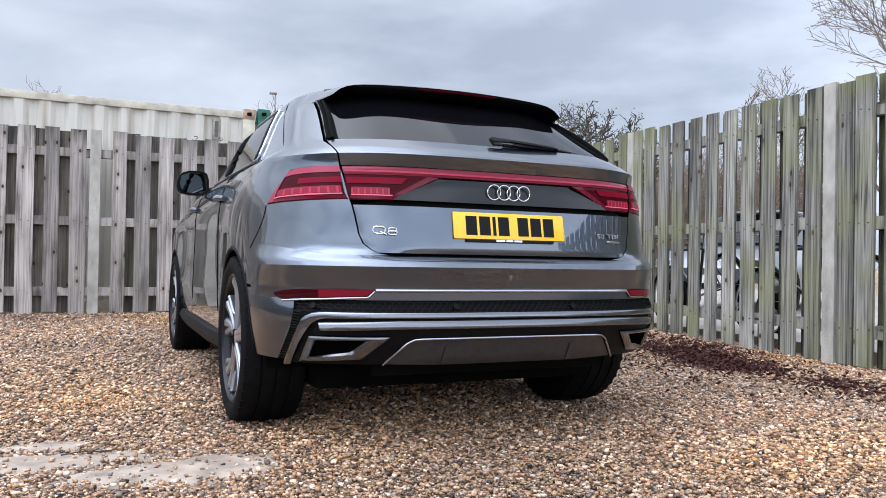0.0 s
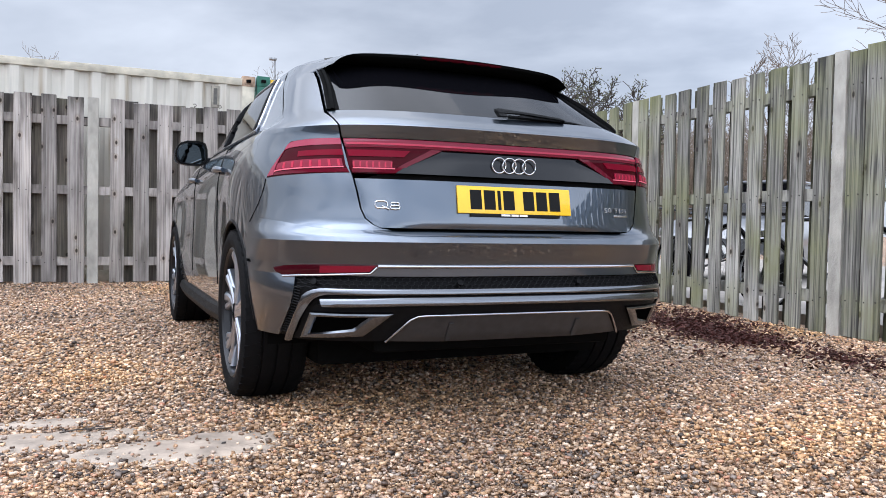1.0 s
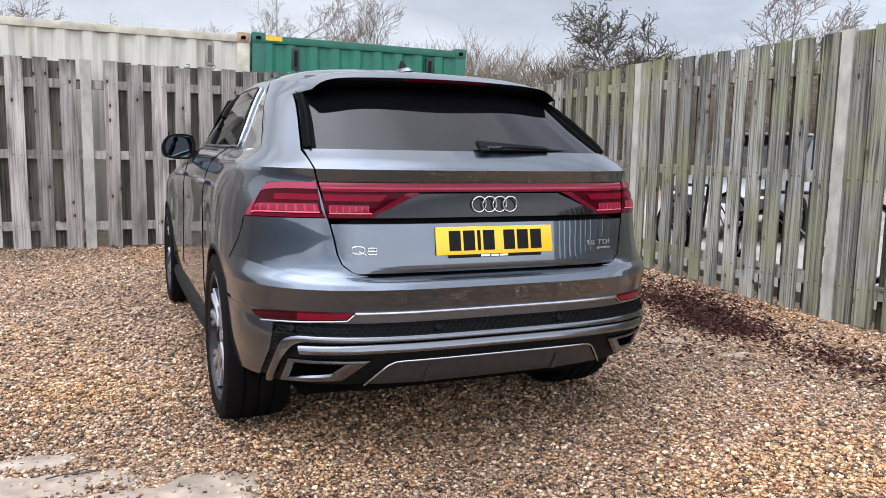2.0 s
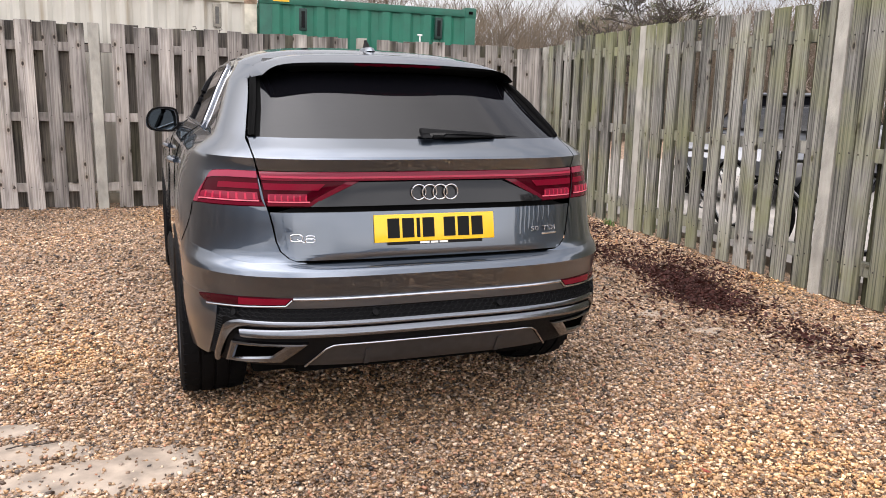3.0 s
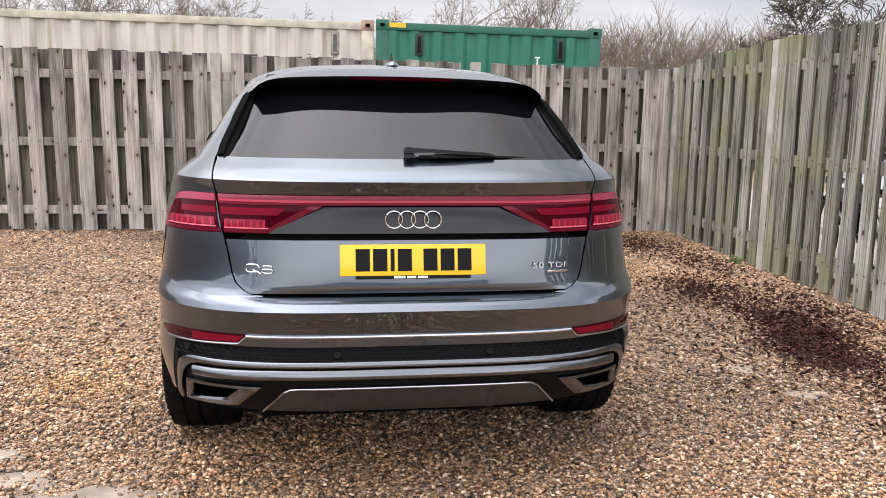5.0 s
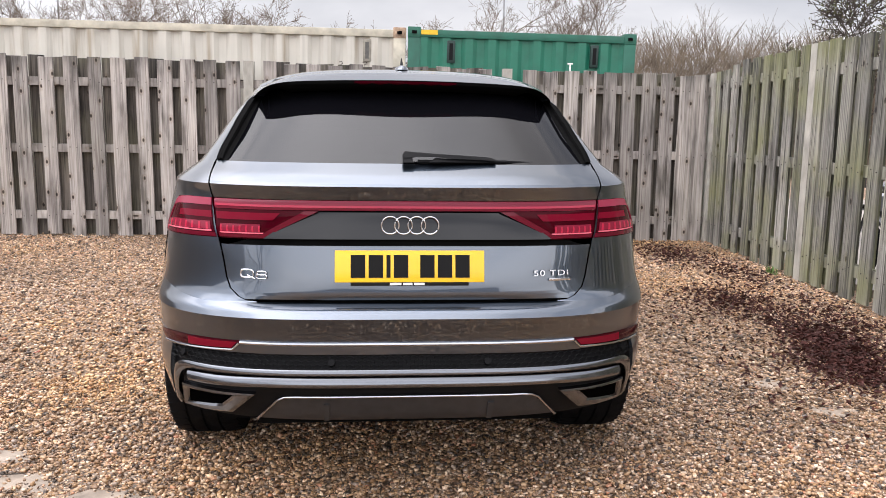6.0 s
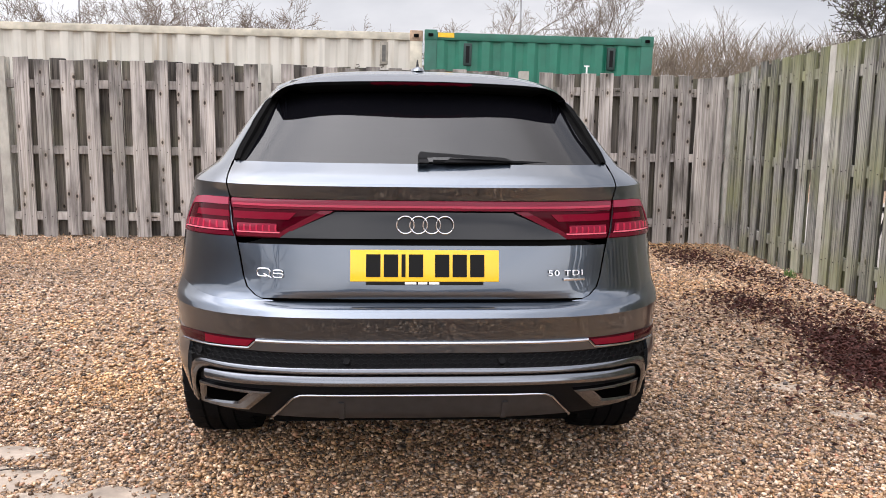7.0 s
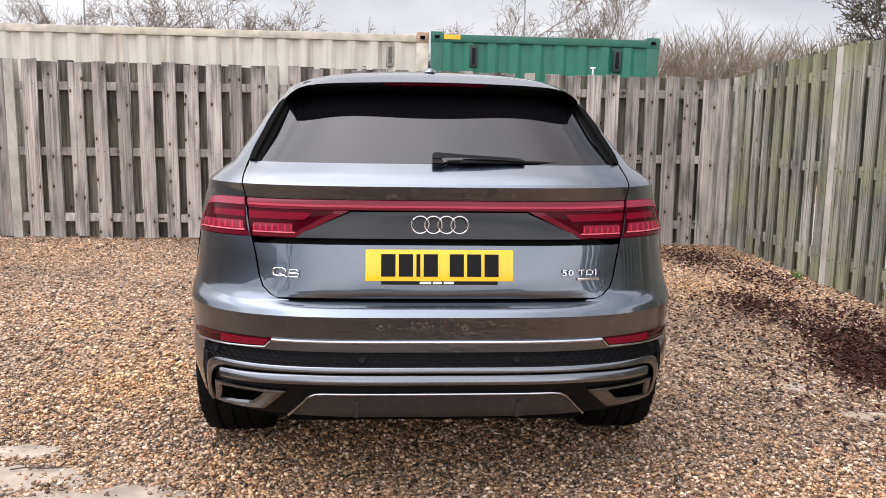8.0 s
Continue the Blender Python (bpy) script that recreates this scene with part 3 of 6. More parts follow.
def skin(p, z):
    """The body's surface: p runs from the middle of the tail (0) round the corner (1) and forward in metres."""
    side, q = (1 if p >= 0 else -1), abs(p)
    vr, w, d, n = at(REAR, z), at(WIDE, z), at(DEEP, z), at(SQUARE, z)
    if q > 0.42:
        vr += (at(REAR_OUT, z) - vr) * smoothstep(0.42, 0.56, q)
    if q <= 1:
        th = math.pi / 2 * q ** POW
        u, v = w * math.sin(th) ** (2 / n), vr + d * (1 - math.cos(th))
    else:
        u, v = w, vr + d + q - 1
        f = at(NOSE, z)
        if v > f - 0.7:
            k = min(1.0, (v - f + 0.7) / 0.7)
            u = w * (1 - k * k) ** (1 / 2.8)
    if u > 0.5:
        u += flare(v, z) * smoothstep(0.35, 0.75, v)
    return Vector((side * u, v, z))


def pu(u, z):
    th = math.asin(min(1.0, abs(u) / at(WIDE, z)) ** (at(SQUARE, z) / 2))
    return math.copysign((th / (math.pi / 2)) ** (1 / POW), u)


def pv(v, z):
    k = (v - at(REAR_OUT, z)) / at(DEEP, z)
    return 1 + v - at(REAR_OUT, z) - at(DEEP, z) if k > 1 else (math.acos(1 - max(0, k)) / (math.pi / 2)) ** (1 / POW)


def U(*pts):
    return [(pu(u, z), z) for u, z in pts]


def V(*pts):
    return [(pv(v, z), z) for v, z in pts]


def mirrored(pts):
    """A line given from the right end to the middle, carried on to the left end."""
    return [(-p, z) for p, z in pts] + [(p, z) for p, z in pts[::-1] if abs(p) > 1e-6]


def resample(line, count):
    a = np.array(line, float)
    t = np.concatenate([[0], np.cumsum(np.hypot(np.diff(a[:, 0]), np.diff(a[:, 1])) + 1e-9)])
    s = np.linspace(0, t[-1], count)
    return np.stack([np.interp(s, t, a[:, 0]), np.interp(s, t, a[:, 1])], 1)


def normal_at(p, z):
    e = 0.004
    n = (skin(p + e, z) - skin(p - e, z)).cross(skin(p, z + e) - skin(p, z - e))
    n.normalize()
    out = skin(p, z) - Vector((0, 2.6, 0.75))
    return n if n.dot(out) > 0 else -n


def ribbon(bm, lower, upper, cols=24, rows=6, off=0.0, depth=0.012, flip=1, round_=0.0, zs=None, tilt=0.0):
    """A solid skin patch between two lines of (p, z), lifted by off and depth thick; flip -1 mirrors it."""
    lo, hi = resample(lower, cols), resample(upper, cols)
    ts = np.linspace(0, 1, rows) if zs is None else np.array(zs)
    front, back = [], []
    for j, t in enumerate(ts):
        fr, bk = [], []
        for i in range(cols):
            p, z = lo[i] * (1 - t) + hi[i] * t
            c, n = skin(p, z), normal_at(p, z)
            o = off - tilt * (t - 0.5)
            if round_:
                o -= round_ * (2 * t - 1) ** 4
            a, b = c + n * o, c + n * (o - depth)
            a.x, b.x = a.x * flip, b.x * flip
            fr.append(bm.verts.new(a))
            bk.append(bm.verts.new(b))
        front.append(fr)
        back.append(bk)
    nr = len(ts)
    for j in range(nr - 1):
        for i in range(cols - 1):
            bm.faces.new((front[j][i], front[j][i + 1], front[j + 1][i + 1], front[j + 1][i]))
            bm.faces.new((back[j][i], back[j + 1][i], back[j + 1][i + 1], back[j][i + 1]))
    for i in range(cols - 1):
        bm.faces.new((front[0][i], back[0][i], back[0][i + 1], front[0][i + 1]))
        bm.faces.new((front[-1][i], front[-1][i + 1], back[-1][i + 1], back[-1][i]))
    for j in range(nr - 1):
        bm.faces.new((front[j][0], front[j + 1][0], back[j + 1][0], back[j][0]))
        bm.faces.new((front[j][-1], back[j][-1], back[j + 1][-1], front[j + 1][-1]))
    return bm


def slanted(bm, inner_u, outer_u, inner_lift, outer_lift, s, rows=6, cols=14, depth=0.012):
    """A solid strip up the side of the rear window whose lift over the skin differs at its two edges."""
    front, back = [], []
    for t in np.linspace(0, 1, rows):
        fr, bk = [], []
        for z in np.linspace(1.2325, 1.512, cols):
            p = pu(inner_u(z) + (outer_u(z) - inner_u(z)) * t, z)
            c, n = skin(p, z), normal_at(p, z)
            o = inner_lift(z) + (outer_lift(z) - inner_lift(z)) * t
            a, b = c + n * o, c + n * (o - depth)
            fr.append(bm.verts.new((a.x * s, a.y, a.z)))
            bk.append(bm.verts.new((b.x * s, b.y, b.z)))
        front.append(fr)
        back.append(bk)
    grid = front + back[::-1] + [front[0]]
    for r0, r1 in zip(grid, grid[1:]):
        for i in range(cols - 1):
            bm.faces.new((r0[i], r0[i + 1], r1[i + 1], r1[i]))
    return bm


def fin_lift(z):
    """How far the painted frame beside the rear window stands proud."""
    return float(np.interp(z, [1.232, 1.26, 1.36, 1.45, 1.49, 1.512], [0.010, 0.020, 0.028, 0.022, 0.008, 0.0]))


def seam_u(z):
    """Half width of the tailgate by height."""
    return float(np.interp(z, [0.757, 0.761, 0.774, 0.80, 0.835, 0.94, 0.975, 1.106, 1.166, 1.225, 1.40, 1.48, 1.56], [0.525, 0.56, 0.592, 0.622, 0.636, 0.655, 0.668, 0.692, 0.706, 0.714, 0.660, 0.642, 0.615]))


def bumper_top(p):
    """Height of the joint between bumper and rear wing."""
    return 0.7548 + 0.042 * smoothstep(0.62, 0.95, abs(p))


car = tagged(new("car"), "dark grey metallic coupe-backed SUV with red full-width tail light, parked", "car")
car.matrix_world = pose(2.115, 3.02, 0.0, 0, 0, 2.8)
GAP = 0.0032


def make_tailgate():
    bm = bmesh.new()
    # lower face under the black panel, with its rounded bottom corners
    edge = [(seam_u(z) - GAP, z) for z in (0.951, 0.90, 0.86, 0.835, 0.815, 0.80, 0.79, 0.781, 0.774, 0.769, 0.7655)]
    low = U(*edge, (0.40, 0.7645), (0.25, 0.7645), (0.0, 0.7645))
    top = U(*[(u, 0.951) for u, _ in edge], (0.40, 0.951), (0.25, 0.951), (0.0, 0.951))
    cols = len(low) * 2 - 1
    lo_full, hi_full = mirrored(low), mirrored(top)
    front, back = [], []
    rows = [0, 0.05, 0.107, 0.16, 0.38, 0.6, 0.8, 1.0]
    for t in rows:
        fr, bk = [], []
        for (p0, z0), (_, z1) in zip(lo_full, hi_full):
            z = z0 + (z1 - z0) * t
            u = skin(p0, z0).x
            p = pu(u, z)
            c, n = skin(p, z), normal_at(p, z)
            fr.append(bm.verts.new(c))
            bk.append(bm.verts.new(c - n * 0.02))
        front.append(fr)
        back.append(bk)
    for j in range(len(rows) - 1):
        for i in range(cols - 1):
            bm.faces.new((front[j][i], front[j][i + 1], front[j + 1][i + 1], front[j + 1][i]))
    for i in range(cols - 1):
        bm.faces.new((front[0][i], back[0][i], back[0][i + 1], front[0][i + 1]))
        bm.faces.new((front[-1][i], front[-1][i + 1], back[-1][i + 1], back[-1][i]))
    bmesh.ops.remove_doubles(bm, verts=bm.verts, dist=0.0004)
    # ducktail lip and deck under the glass
    def across(z):
        return mirrored(U((seam_u(z) - GAP, z), (0.45, z), (0.2, z), (0, z)))
    ribbon(bm, across(1.109), across(1.157), 41, 4)
    ribbon(bm, across(1.157), across(1.166), 41, 4)
    ribbon(bm, across(1.166), across(1.2315), 41, 7)
    # side frames beside the glass
    for s in (1, -1):
        slanted(bm, trim_u, lambda z: seam_u(z) - GAP, fin_lift, lambda z: 0.0, s, 4)
    return part("tailgate", bm, M_PAINT, car, "grey metallic tailgate")


def trim_u(z):
    return float(np.interp(z, [1.222, 1.34, 1.40, 1.48, 1.555], [0.707, 0.665, 0.650, 0.632, 0.602]))


def glass_u(z):
    return float(np.interp(z, [1.222, 1.34, 1.40, 1.48, 1.56], [0.670, 0.634, 0.620, 0.602, 0.565]))


tailgate = make_tailgate()
# black backing strip, added so that the gap under the gate shows dark
bm = ribbon(bmesh.new(), mirrored(U((0.70, 0.735), (0.4, 0.735), (0, 0.735))), mirrored(U((0.70, 0.785), (0.4, 0.785), (0, 0.785))), 31, 3, -0.035, 0.01)
part("gate_gap_backing", bm, M_DARK, car)


def on_gate(name, bm, material, label="", parent=None):
    return part(name, bm, material, parent or tailgate, label)


# glass with its black side trims
bm = ribbon(bmesh.new(), mirrored(U((glass_u(1.234), 1.234), (0.4, 1.234), (0, 1.234))), mirrored(U((glass_u(1.57), 1.57), (0.3, 1.57), (0, 1.57))), 41, 12, -0.004, 0.004)
on_gate("rear_window", bm, M_GLASS, "dark tinted sloping rear window")
for s in (1, -1):
    on_gate("window_trim", slanted(bmesh.new(), lambda z: glass_u(z) - 0.002, lambda z: trim_u(z) - 0.001, lambda z: -0.003, lambda z: fin_lift(z) - 0.002, s), M_DARK, "black trim beside the rear window")
    on_gate("air_blade", slanted(bmesh.new(), lambda z: trim_u(z) - 0.024, lambda z: trim_u(z) - 0.014, lambda z: fin_lift(z) - 0.002, lambda z: fin_lift(z) + 0.002, s, 3), M_DARK)

# black panel between the lamps, with the recess below it
def lamp_inner(z):
    """Slanting inner edge of the lamps."""
    return float(np.interp(z, [0.972, 1.072], [0.508, 0.325]))


bm = ribbon(bmesh.new(), mirrored(U((lamp_inner(0.974), 0.974), (0.25, 0.974), (0, 0.974))), mirrored(U((lamp_inner(1.068), 1.068), (0.2, 1.068), (0, 1.068))), 31, 5, -0.004, 0.02, tilt=0.020)
on_gate("centre_panel", bm, M_BLACK_GLOSS, "gloss black panel between the tail lights")
bm = ribbon(bmesh.new(), mirrored(U((seam_u(0.951) - 0.02, 0.951), (0.3, 0.951), (0, 0.951))), mirrored(U((seam_u(0.97) - 0.1, 0.9725), (0.3, 0.9725), (0, 0.9725))), 31, 3, -0.014, 0.02)
on_gate("handle_recess", bm, M_DARK, "black recess over the number plate")
# light bar
bm = ribbon(bmesh.new(), mirrored(U((seam_u(1.074) - GAP, 1.0735), (0.3, 1.0735), (0, 1.0735))), mirrored(U((seam_u(1.10) - GAP, 1.107), (0.3, 1.107), (0, 1.107))), 41, 6, 0.001, 0.02, round_=0.004)
bar = on_gate("light_bar", bm, M_RED_BAR, "red light bar across the whole tail")
bm = ribbon(bmesh.new(), mirrored(U((seam_u(1.082) - 0.01, 1.082), (0.3, 1.082), (0, 1.082))), mirrored(U((seam_u(1.088) - 0.01, 1.0895), (0.3, 1.0895), (0, 1.0895))), 41, 3, 0.0035, 0.004)
on_gate("light_strip", bm, M_RED_STRIP, "paler red strip inside the light bar", bar)

# tail lamps: an inner half on the gate, an outer half on the wing
for s in (1, -1):
    name = "tail_light"
    zl, zh = 0.972, 1.072
    inner = ribbon(bmesh.new(), U((lamp_inner(zl), zl), (seam_u(zl) - GAP, zl)), U((lamp_inner(zh), zh), (seam_u(zh) - GAP, zh)), 14, 8, -0.004, 0.03, s)
    lamp = on_gate(name, inner, M_RED_DEEP, "dark red inner half of a tail light")
    bm = ribbon(bmesh.new(), U((lamp_inner(0.975) - 0.006, 0.975), (lamp_inner(1.07) - 0.012, 1.07)), U((lamp_inner(0.975) + 0.022, 0.975), (lamp_inner(1.07) + 0.035, 1.07)), 12, 3, 0.001, 0.01, s)
    on_gate("chevron", bm, M_RED, "red slanting light guide", lamp)
    bm = ribbon(bmesh.new(), U((lamp_inner(0.976), 0.976), (seam_u(0.976) - 0.006, 0.976)), U((lamp_inner(0.99) + 0.004, 0.988), (seam_u(0.99) - 0.006, 0.988)), 12, 3, 0.001, 0.01, s)
    on_gate("lower_light_guide", bm, M_RED, "", lamp)
    bm = ribbon(bmesh.new(), U((lamp_inner(1.035) + 0.08, 1.037), (seam_u(1.035) - 0.006, 1.037)), U((lamp_inner(1.06) + 0.10, 1.062), (seam_u(1.06) - 0.006, 1.062)), 12, 3, 0.0, 0.01, s)
    on_gate("upper_lens", bm, M_RED_DIM, "", lamp)
    a0, a1 = lamp_inner(1.0) + 0.06, seam_u(1.0) - 0.012
    bm = ribbon(bmesh.new(), U((a0, 0.9945), (a1, 0.9945)), U((a0, 1.022), (a1, 1.022)), 12, 3, 0.0, 0.012, s)
    on_gate("light_chamber", bm, M_RED_CELL, "", lamp)
    for k in range(7):
        ua = a0 + (a1 - a0) * k / 6.3
        ub = ua + (a1 - a0) / 6 * 0.24
        bm = ribbon(bmesh.new(), U((ua, 0.9945), (ub, 0.9945)), U((ua, 1.017), (ub, 1.017)), 3, 3, 0.0012, 0.012, s)
        on_gate("light_segment", bm, M_RED_BRIGHT, "", lamp)
    bm = ribbon(bmesh.new(), U((a0 - 0.01, 0.9895), (a1, 0.9895)), U((a0 - 0.01, 0.9935), (a1, 0.9935)), 12, 3, 0.002, 0.012, s)
    on_gate("light_line", bm, M_RED_LINE, "pink line of light under the segments", lamp)

    # outer half: wraps round the corner to a low pointed tip
    outer = bmesh.new()
    lo = [(pu(seam_u(0.972) + GAP, 0.972), 0.972), (pu(0.80, 0.968), 0.968), (pv(0.40, 0.963), 0.963), (pv(0.485, 0.958), 0.958)]
    hi = [(pu(seam_u(1.107) + GAP, 1.107), 1.107), (pu(0.79, 1.106), 1.106), (pu(0.85, 1.098), 1.098), (pv(0.40, 1.06), 1.06)]
    ribbon(outer, lo, hi, 20, 10, 0.003, 0.02, s)
    wing_lamp = part("tail_light", outer, M_RED_DEEP, car, "dark red wrap-round outer tail light with pointed tip")
    def lerp_line(a, b, t0, t1, c0, c1, n=10):
        A, B = resample(a, 21), resample(b, 21)
        out0, out1 = [], []
        for i in np.linspace(c0, c1, n):
            pa = np.array([np.interp(i, np.linspace(0, 1, 21), A[:, k]) for k in (0, 1)])
            pb = np.array([np.interp(i, np.linspace(0, 1, 21), B[:, k]) for k in (0, 1)])
            out0.append(tuple(pa + (pb - pa) * t0))
            out1.append(tuple(pa + (pb - pa) * t1))
        return out0, out1
    for nm, t0, t1, c0, c1, mt, off in (("light_guide", 0.80, 0.985, 0.0, 0.93, M_RED_PINK, 0.006), ("lower_light_guide", 0.03, 0.13, 0.0, 0.97, M_RED, 0.006), ("tip_guide", 0.05, 0.97, 0.90, 0.99, M_RED_PINK, 0.0065), ("upper_lens", 0.50, 0.66, 0.0, 0.60, M_RED_DIM, 0.005), ("light_line", 0.155, 0.19, 0.03, 0.90, M_RED_LINE, 0.0068)):
        l0, l1 = lerp_line(lo, hi, t0, t1, c0, c1)
        part(nm, ribbon(bmesh.new(), l0, l1, 14, 4, off, 0.012, s), mt, wing_lamp)
    l0, l1 = lerp_line(lo, hi, 0.20, 0.40, 0.03, 0.88)
    part("light_chamber", ribbon(bmesh.new(), l0, l1, 14, 4, 0.0055, 0.012, s), M_RED_CELL, wing_lamp)
    for k in range(7):
        c0 = 0.06 + 0.80 * k / 7
        l0, l1 = lerp_line(lo, hi, 0.20, 0.37, c0, c0 + 0.80 / 7 * 0.26, 4)
        part("light_segment", ribbon(bmesh.new(), l0, l1, 3, 3, 0.0065, 0.012, s), M_RED_BRIGHT, wing_lamp)

# roof, spoiler and the upper flanks
ROOF = ([0.60, 0.8, 1.1, 1.5, 2.0, 2.5, 2.9], [1.548, 1.585, 1.627, 1.658, 1.668, 1.65, 1.60])
EDGE = ([0.70, 0.95, 1.2, 1.5, 2.0, 2.5, 2.9, 3.3, 3.62], [1.50, 1.535, 1.555, 1.57, 1.575, 1.555, 1.50, 1.36, 1.20])


def roof_point(k, v):
    ze = at(EDGE, v)
    e = skin(pv(v, ze), ze)
    zc = at(ROOF, v)
    return Vector((k * e.x, v, zc - (zc - ze) * (0.35 * k ** 2 + 0.65 * abs(k) ** 6)))


def grid_mesh(bm, pts):
    vs = [[bm.verts.new(p) for p in row] for row in pts]
    for r0, r1 in zip(vs, vs[1:]):
        for i in range(len(r0) - 1):
            bm.faces.new((r0[i], r0[i + 1], r1[i + 1], r1[i]))
    return vs


ks = [math.sin(a) for a in np.linspace(-math.pi / 2, math.pi / 2, 29)]
bm = bmesh.new()
grid_mesh(bm, [[roof_point(k, v) for k in ks] for v in np.linspace(0.93, 2.9, 26)])
part("roof", bm, M_PAINT, car)
# spoiler: painted top, black below
bm = bmesh.new()
def trail(k):
    return Vector((0.602 * k, 0.598 + 0.06 * k * k, 1.548 - 0.016 * k * k - 0.048 * abs(k) ** 14))
rows = []
for t in np.linspace(0, 1, 7):
    row = []
    for k in ks:
        a, b = trail(k), roof_point(k, 0.928)
        row.append(a.lerp(b, t) + Vector((0, 0, 0.012 * math.sin(math.pi * t) * (1 - abs(k) ** 4))))
    rows.append(row)
grid_mesh(bm, rows)
spoiler = part("spoiler", bm, M_PAINT, tailgate, "grey roof spoiler with black underside")
bm = bmesh.new()
rows = []
for dv, dz in ((0.0, -0.001), (0.004, -0.012), (0.03, -0.030), (0.10, -0.036), (0.22, -0.02)):
    rows.append([trail(k) + Vector((0, dv, dz * (1 - 0.8 * float(smoothstep(0.80, 0.88, abs(k)))))) for k in ks])
grid_mesh(bm, rows)
part("spoiler_underside", bm, M_DARK, spoiler, "black underside")
bm = bmesh.new()
grid_mesh(bm, [[trail(k) + Vector((0, -0.003 + dv, dz)) for k in np.linspace(-0.34, 0.34, 17)] for dv, dz in ((0.004, -0.004), (0.007, -0.012), (0.018, -0.0195))])
part("brake_light", bm, M_RED_DEEP, spoiler, "dark red high brake light strip")

for s in (1, -1):
    # rear wing and pillar behind the doors, then the flank with both wheel openings
    bm = bmesh.new()
    zz = [0.757, 0.761, 0.766, 0.774, 0.786, 0.80, 0.84, 0.90, 0.95, 0.99, 1.03, 1.07, 1.109, 1.14, 1.157, 1.166, 1.19, 1.225]
    cols = 18
    grid = []
    for z in [None] + zz:
        row = []
        for t in np.linspace(0, 1, cols):
            zt = z
            p0 = pu(seam_u(z or 0.757) + GAP, z or 0.757)
            p1 = pv(0.66, z or 0.80)
            p = p0 + (p1 - p0) * t
            if z is None:
                zt = bumper_top(p)
                p = pu(seam_u(zt) + GAP, zt) + (pv(0.66, zt) - pu(seam_u(zt) + GAP, zt)) * t
                zt = bumper_top(p)
            elif z <= 0.80:
                zt = max(z, bumper_top(p) + 0.001 + 0.1 * (z - 0.757))
            c = skin(p, zt)
            row.append(Vector((c.x * s, c.y, c.z)))
        grid.append(row)
    grid_mesh(bm, grid)
    # pillar up to the roof edge and the end of the spoiler
    grid = []
    for z in [1.225, 1.26, 1.30, 1.36, 1.42, 1.47]:
        row = []
        for t in np.linspace(0, 1, cols):
            p0, p1 = pu(seam_u(z) + GAP, z), pv(0.66 + 0.685 * (z - 1.225) / 0.33, z)
            c = skin(p0 + (p1 - p0) * t, z)
            row.append(Vector((c.x * s, c.y, c.z)))
        grid.append(row)
    row = []
    for t in np.linspace(0, 1, cols):
        v = 0.65 + 0.695 * t
        row.append(trail(s).lerp(roof_point(s, 0.928), (v - 0.648) / 0.28) if v < 0.928 else roof_point(s, v))
    grid.append(row)
    grid.append([Vector((c.x * 0.95, c.y + 0.006, c.z - 0.007)) for c in row])
    grid_mesh(bm, grid)
    bmesh.ops.remove_doubles(bm, verts=bm.verts, dist=0.0005)
    part("rear_wing", bm, M_PAINT, car, "grey rear wing flowing into the roof pillar")
    # flank
    arch = ARCH
    vs_ = [0.66]
    for a in AXLES:
        vs_ += [a + arch * math.cos(math.radians(d)) for d in np.linspace(125 if a < 1 else 172, 8, 22)]
        if a == AXLES[0]:
            vs_ += list(np.linspace(1.36, 3.46, 24))
    vs_ += list(np.linspace(4.36, 4.9, 8))
    def sill(v):
        for a in AXLES:
            if abs(v - a) < arch:
                return HUB_Z + math.sqrt(arch ** 2 - (v - a) ** 2) * 0.985
        return 0.31 if v > 1.0 else 0.44
    bm = bmesh.new()
    grid = []
    for t in np.linspace(0, 1, 22):
        row = []
        for v in vs_:
            zl = sill(v)
            zt = 1.225 if v < 3.5 else 1.225 - 0.2 * smoothstep(3.5, 4.9, v)
            z = zl + (zt - zl) * t
            vv = min(v, at(NOSE, z) - 0.01)
            c = skin(pv(vv, z), z)
            row.append(Vector((c.x * s, c.y, c.z)))
        grid.append(row)
    grid_mesh(bm, grid)
    part("flank", bm, M_PAINT, car, "grey flank reflecting the fence")
    # greenhouse side above the belt
    bm = bmesh.new()
    grid = []
    for t in np.linspace(0, 1, 9):
        row = []
        for v in np.concatenate([np.linspace(0.66, 1.3, 10), np.linspace(1.4, 3.6, 24)]):
            vv = v + 0.69 * t * (1 - smoothstep(0.66, 1.6, v))
            zt = at(EDGE, vv)
            z = 1.225 + (zt - 1.225) * t
            vv = max(vv, at(REAR, z) + 0.30)
            c = skin(pv(min(vv, at(NOSE, z)), z), z)
            row.append(Vector((c.x * s, c.y, c.z)))
        grid.append(row)
    grid_mesh(bm, grid)
    strip = []
    for z in np.linspace(1.228, 1.53, 9):
        vc = 0.66 + 0.685 * (z - 1.225) / 0.33
        row = []
        for dv in (-0.03, -0.01, 0.01, 0.03):
            c = skin(pv(vc + dv, z), z)
            row.append(Vector((s * (c.x - 0.004), c.y, c.z)))
        strip.append(row)
    grid_mesh(bm, strip)
    part("roof_side", bm, M_PAINT, car)
    # side windows: one dark band with a bright surround
    def dlo_top(v):
        return at(EDGE, v) - 0.03 - 0.035 * (1 - smoothstep(1.25, 1.6, v))
    lo = [(pv(v, 1.238), 1.238) for v in np.linspace(1.36, 3.42, 20)]
    hi = [(pv(v, dlo_top(v)), dlo_top(v)) for v in np.linspace(1.50, 3.38, 20)]
    bm = ribbon(bmesh.new(), lo, hi, 26, 8, 0.004, 0.004, s)
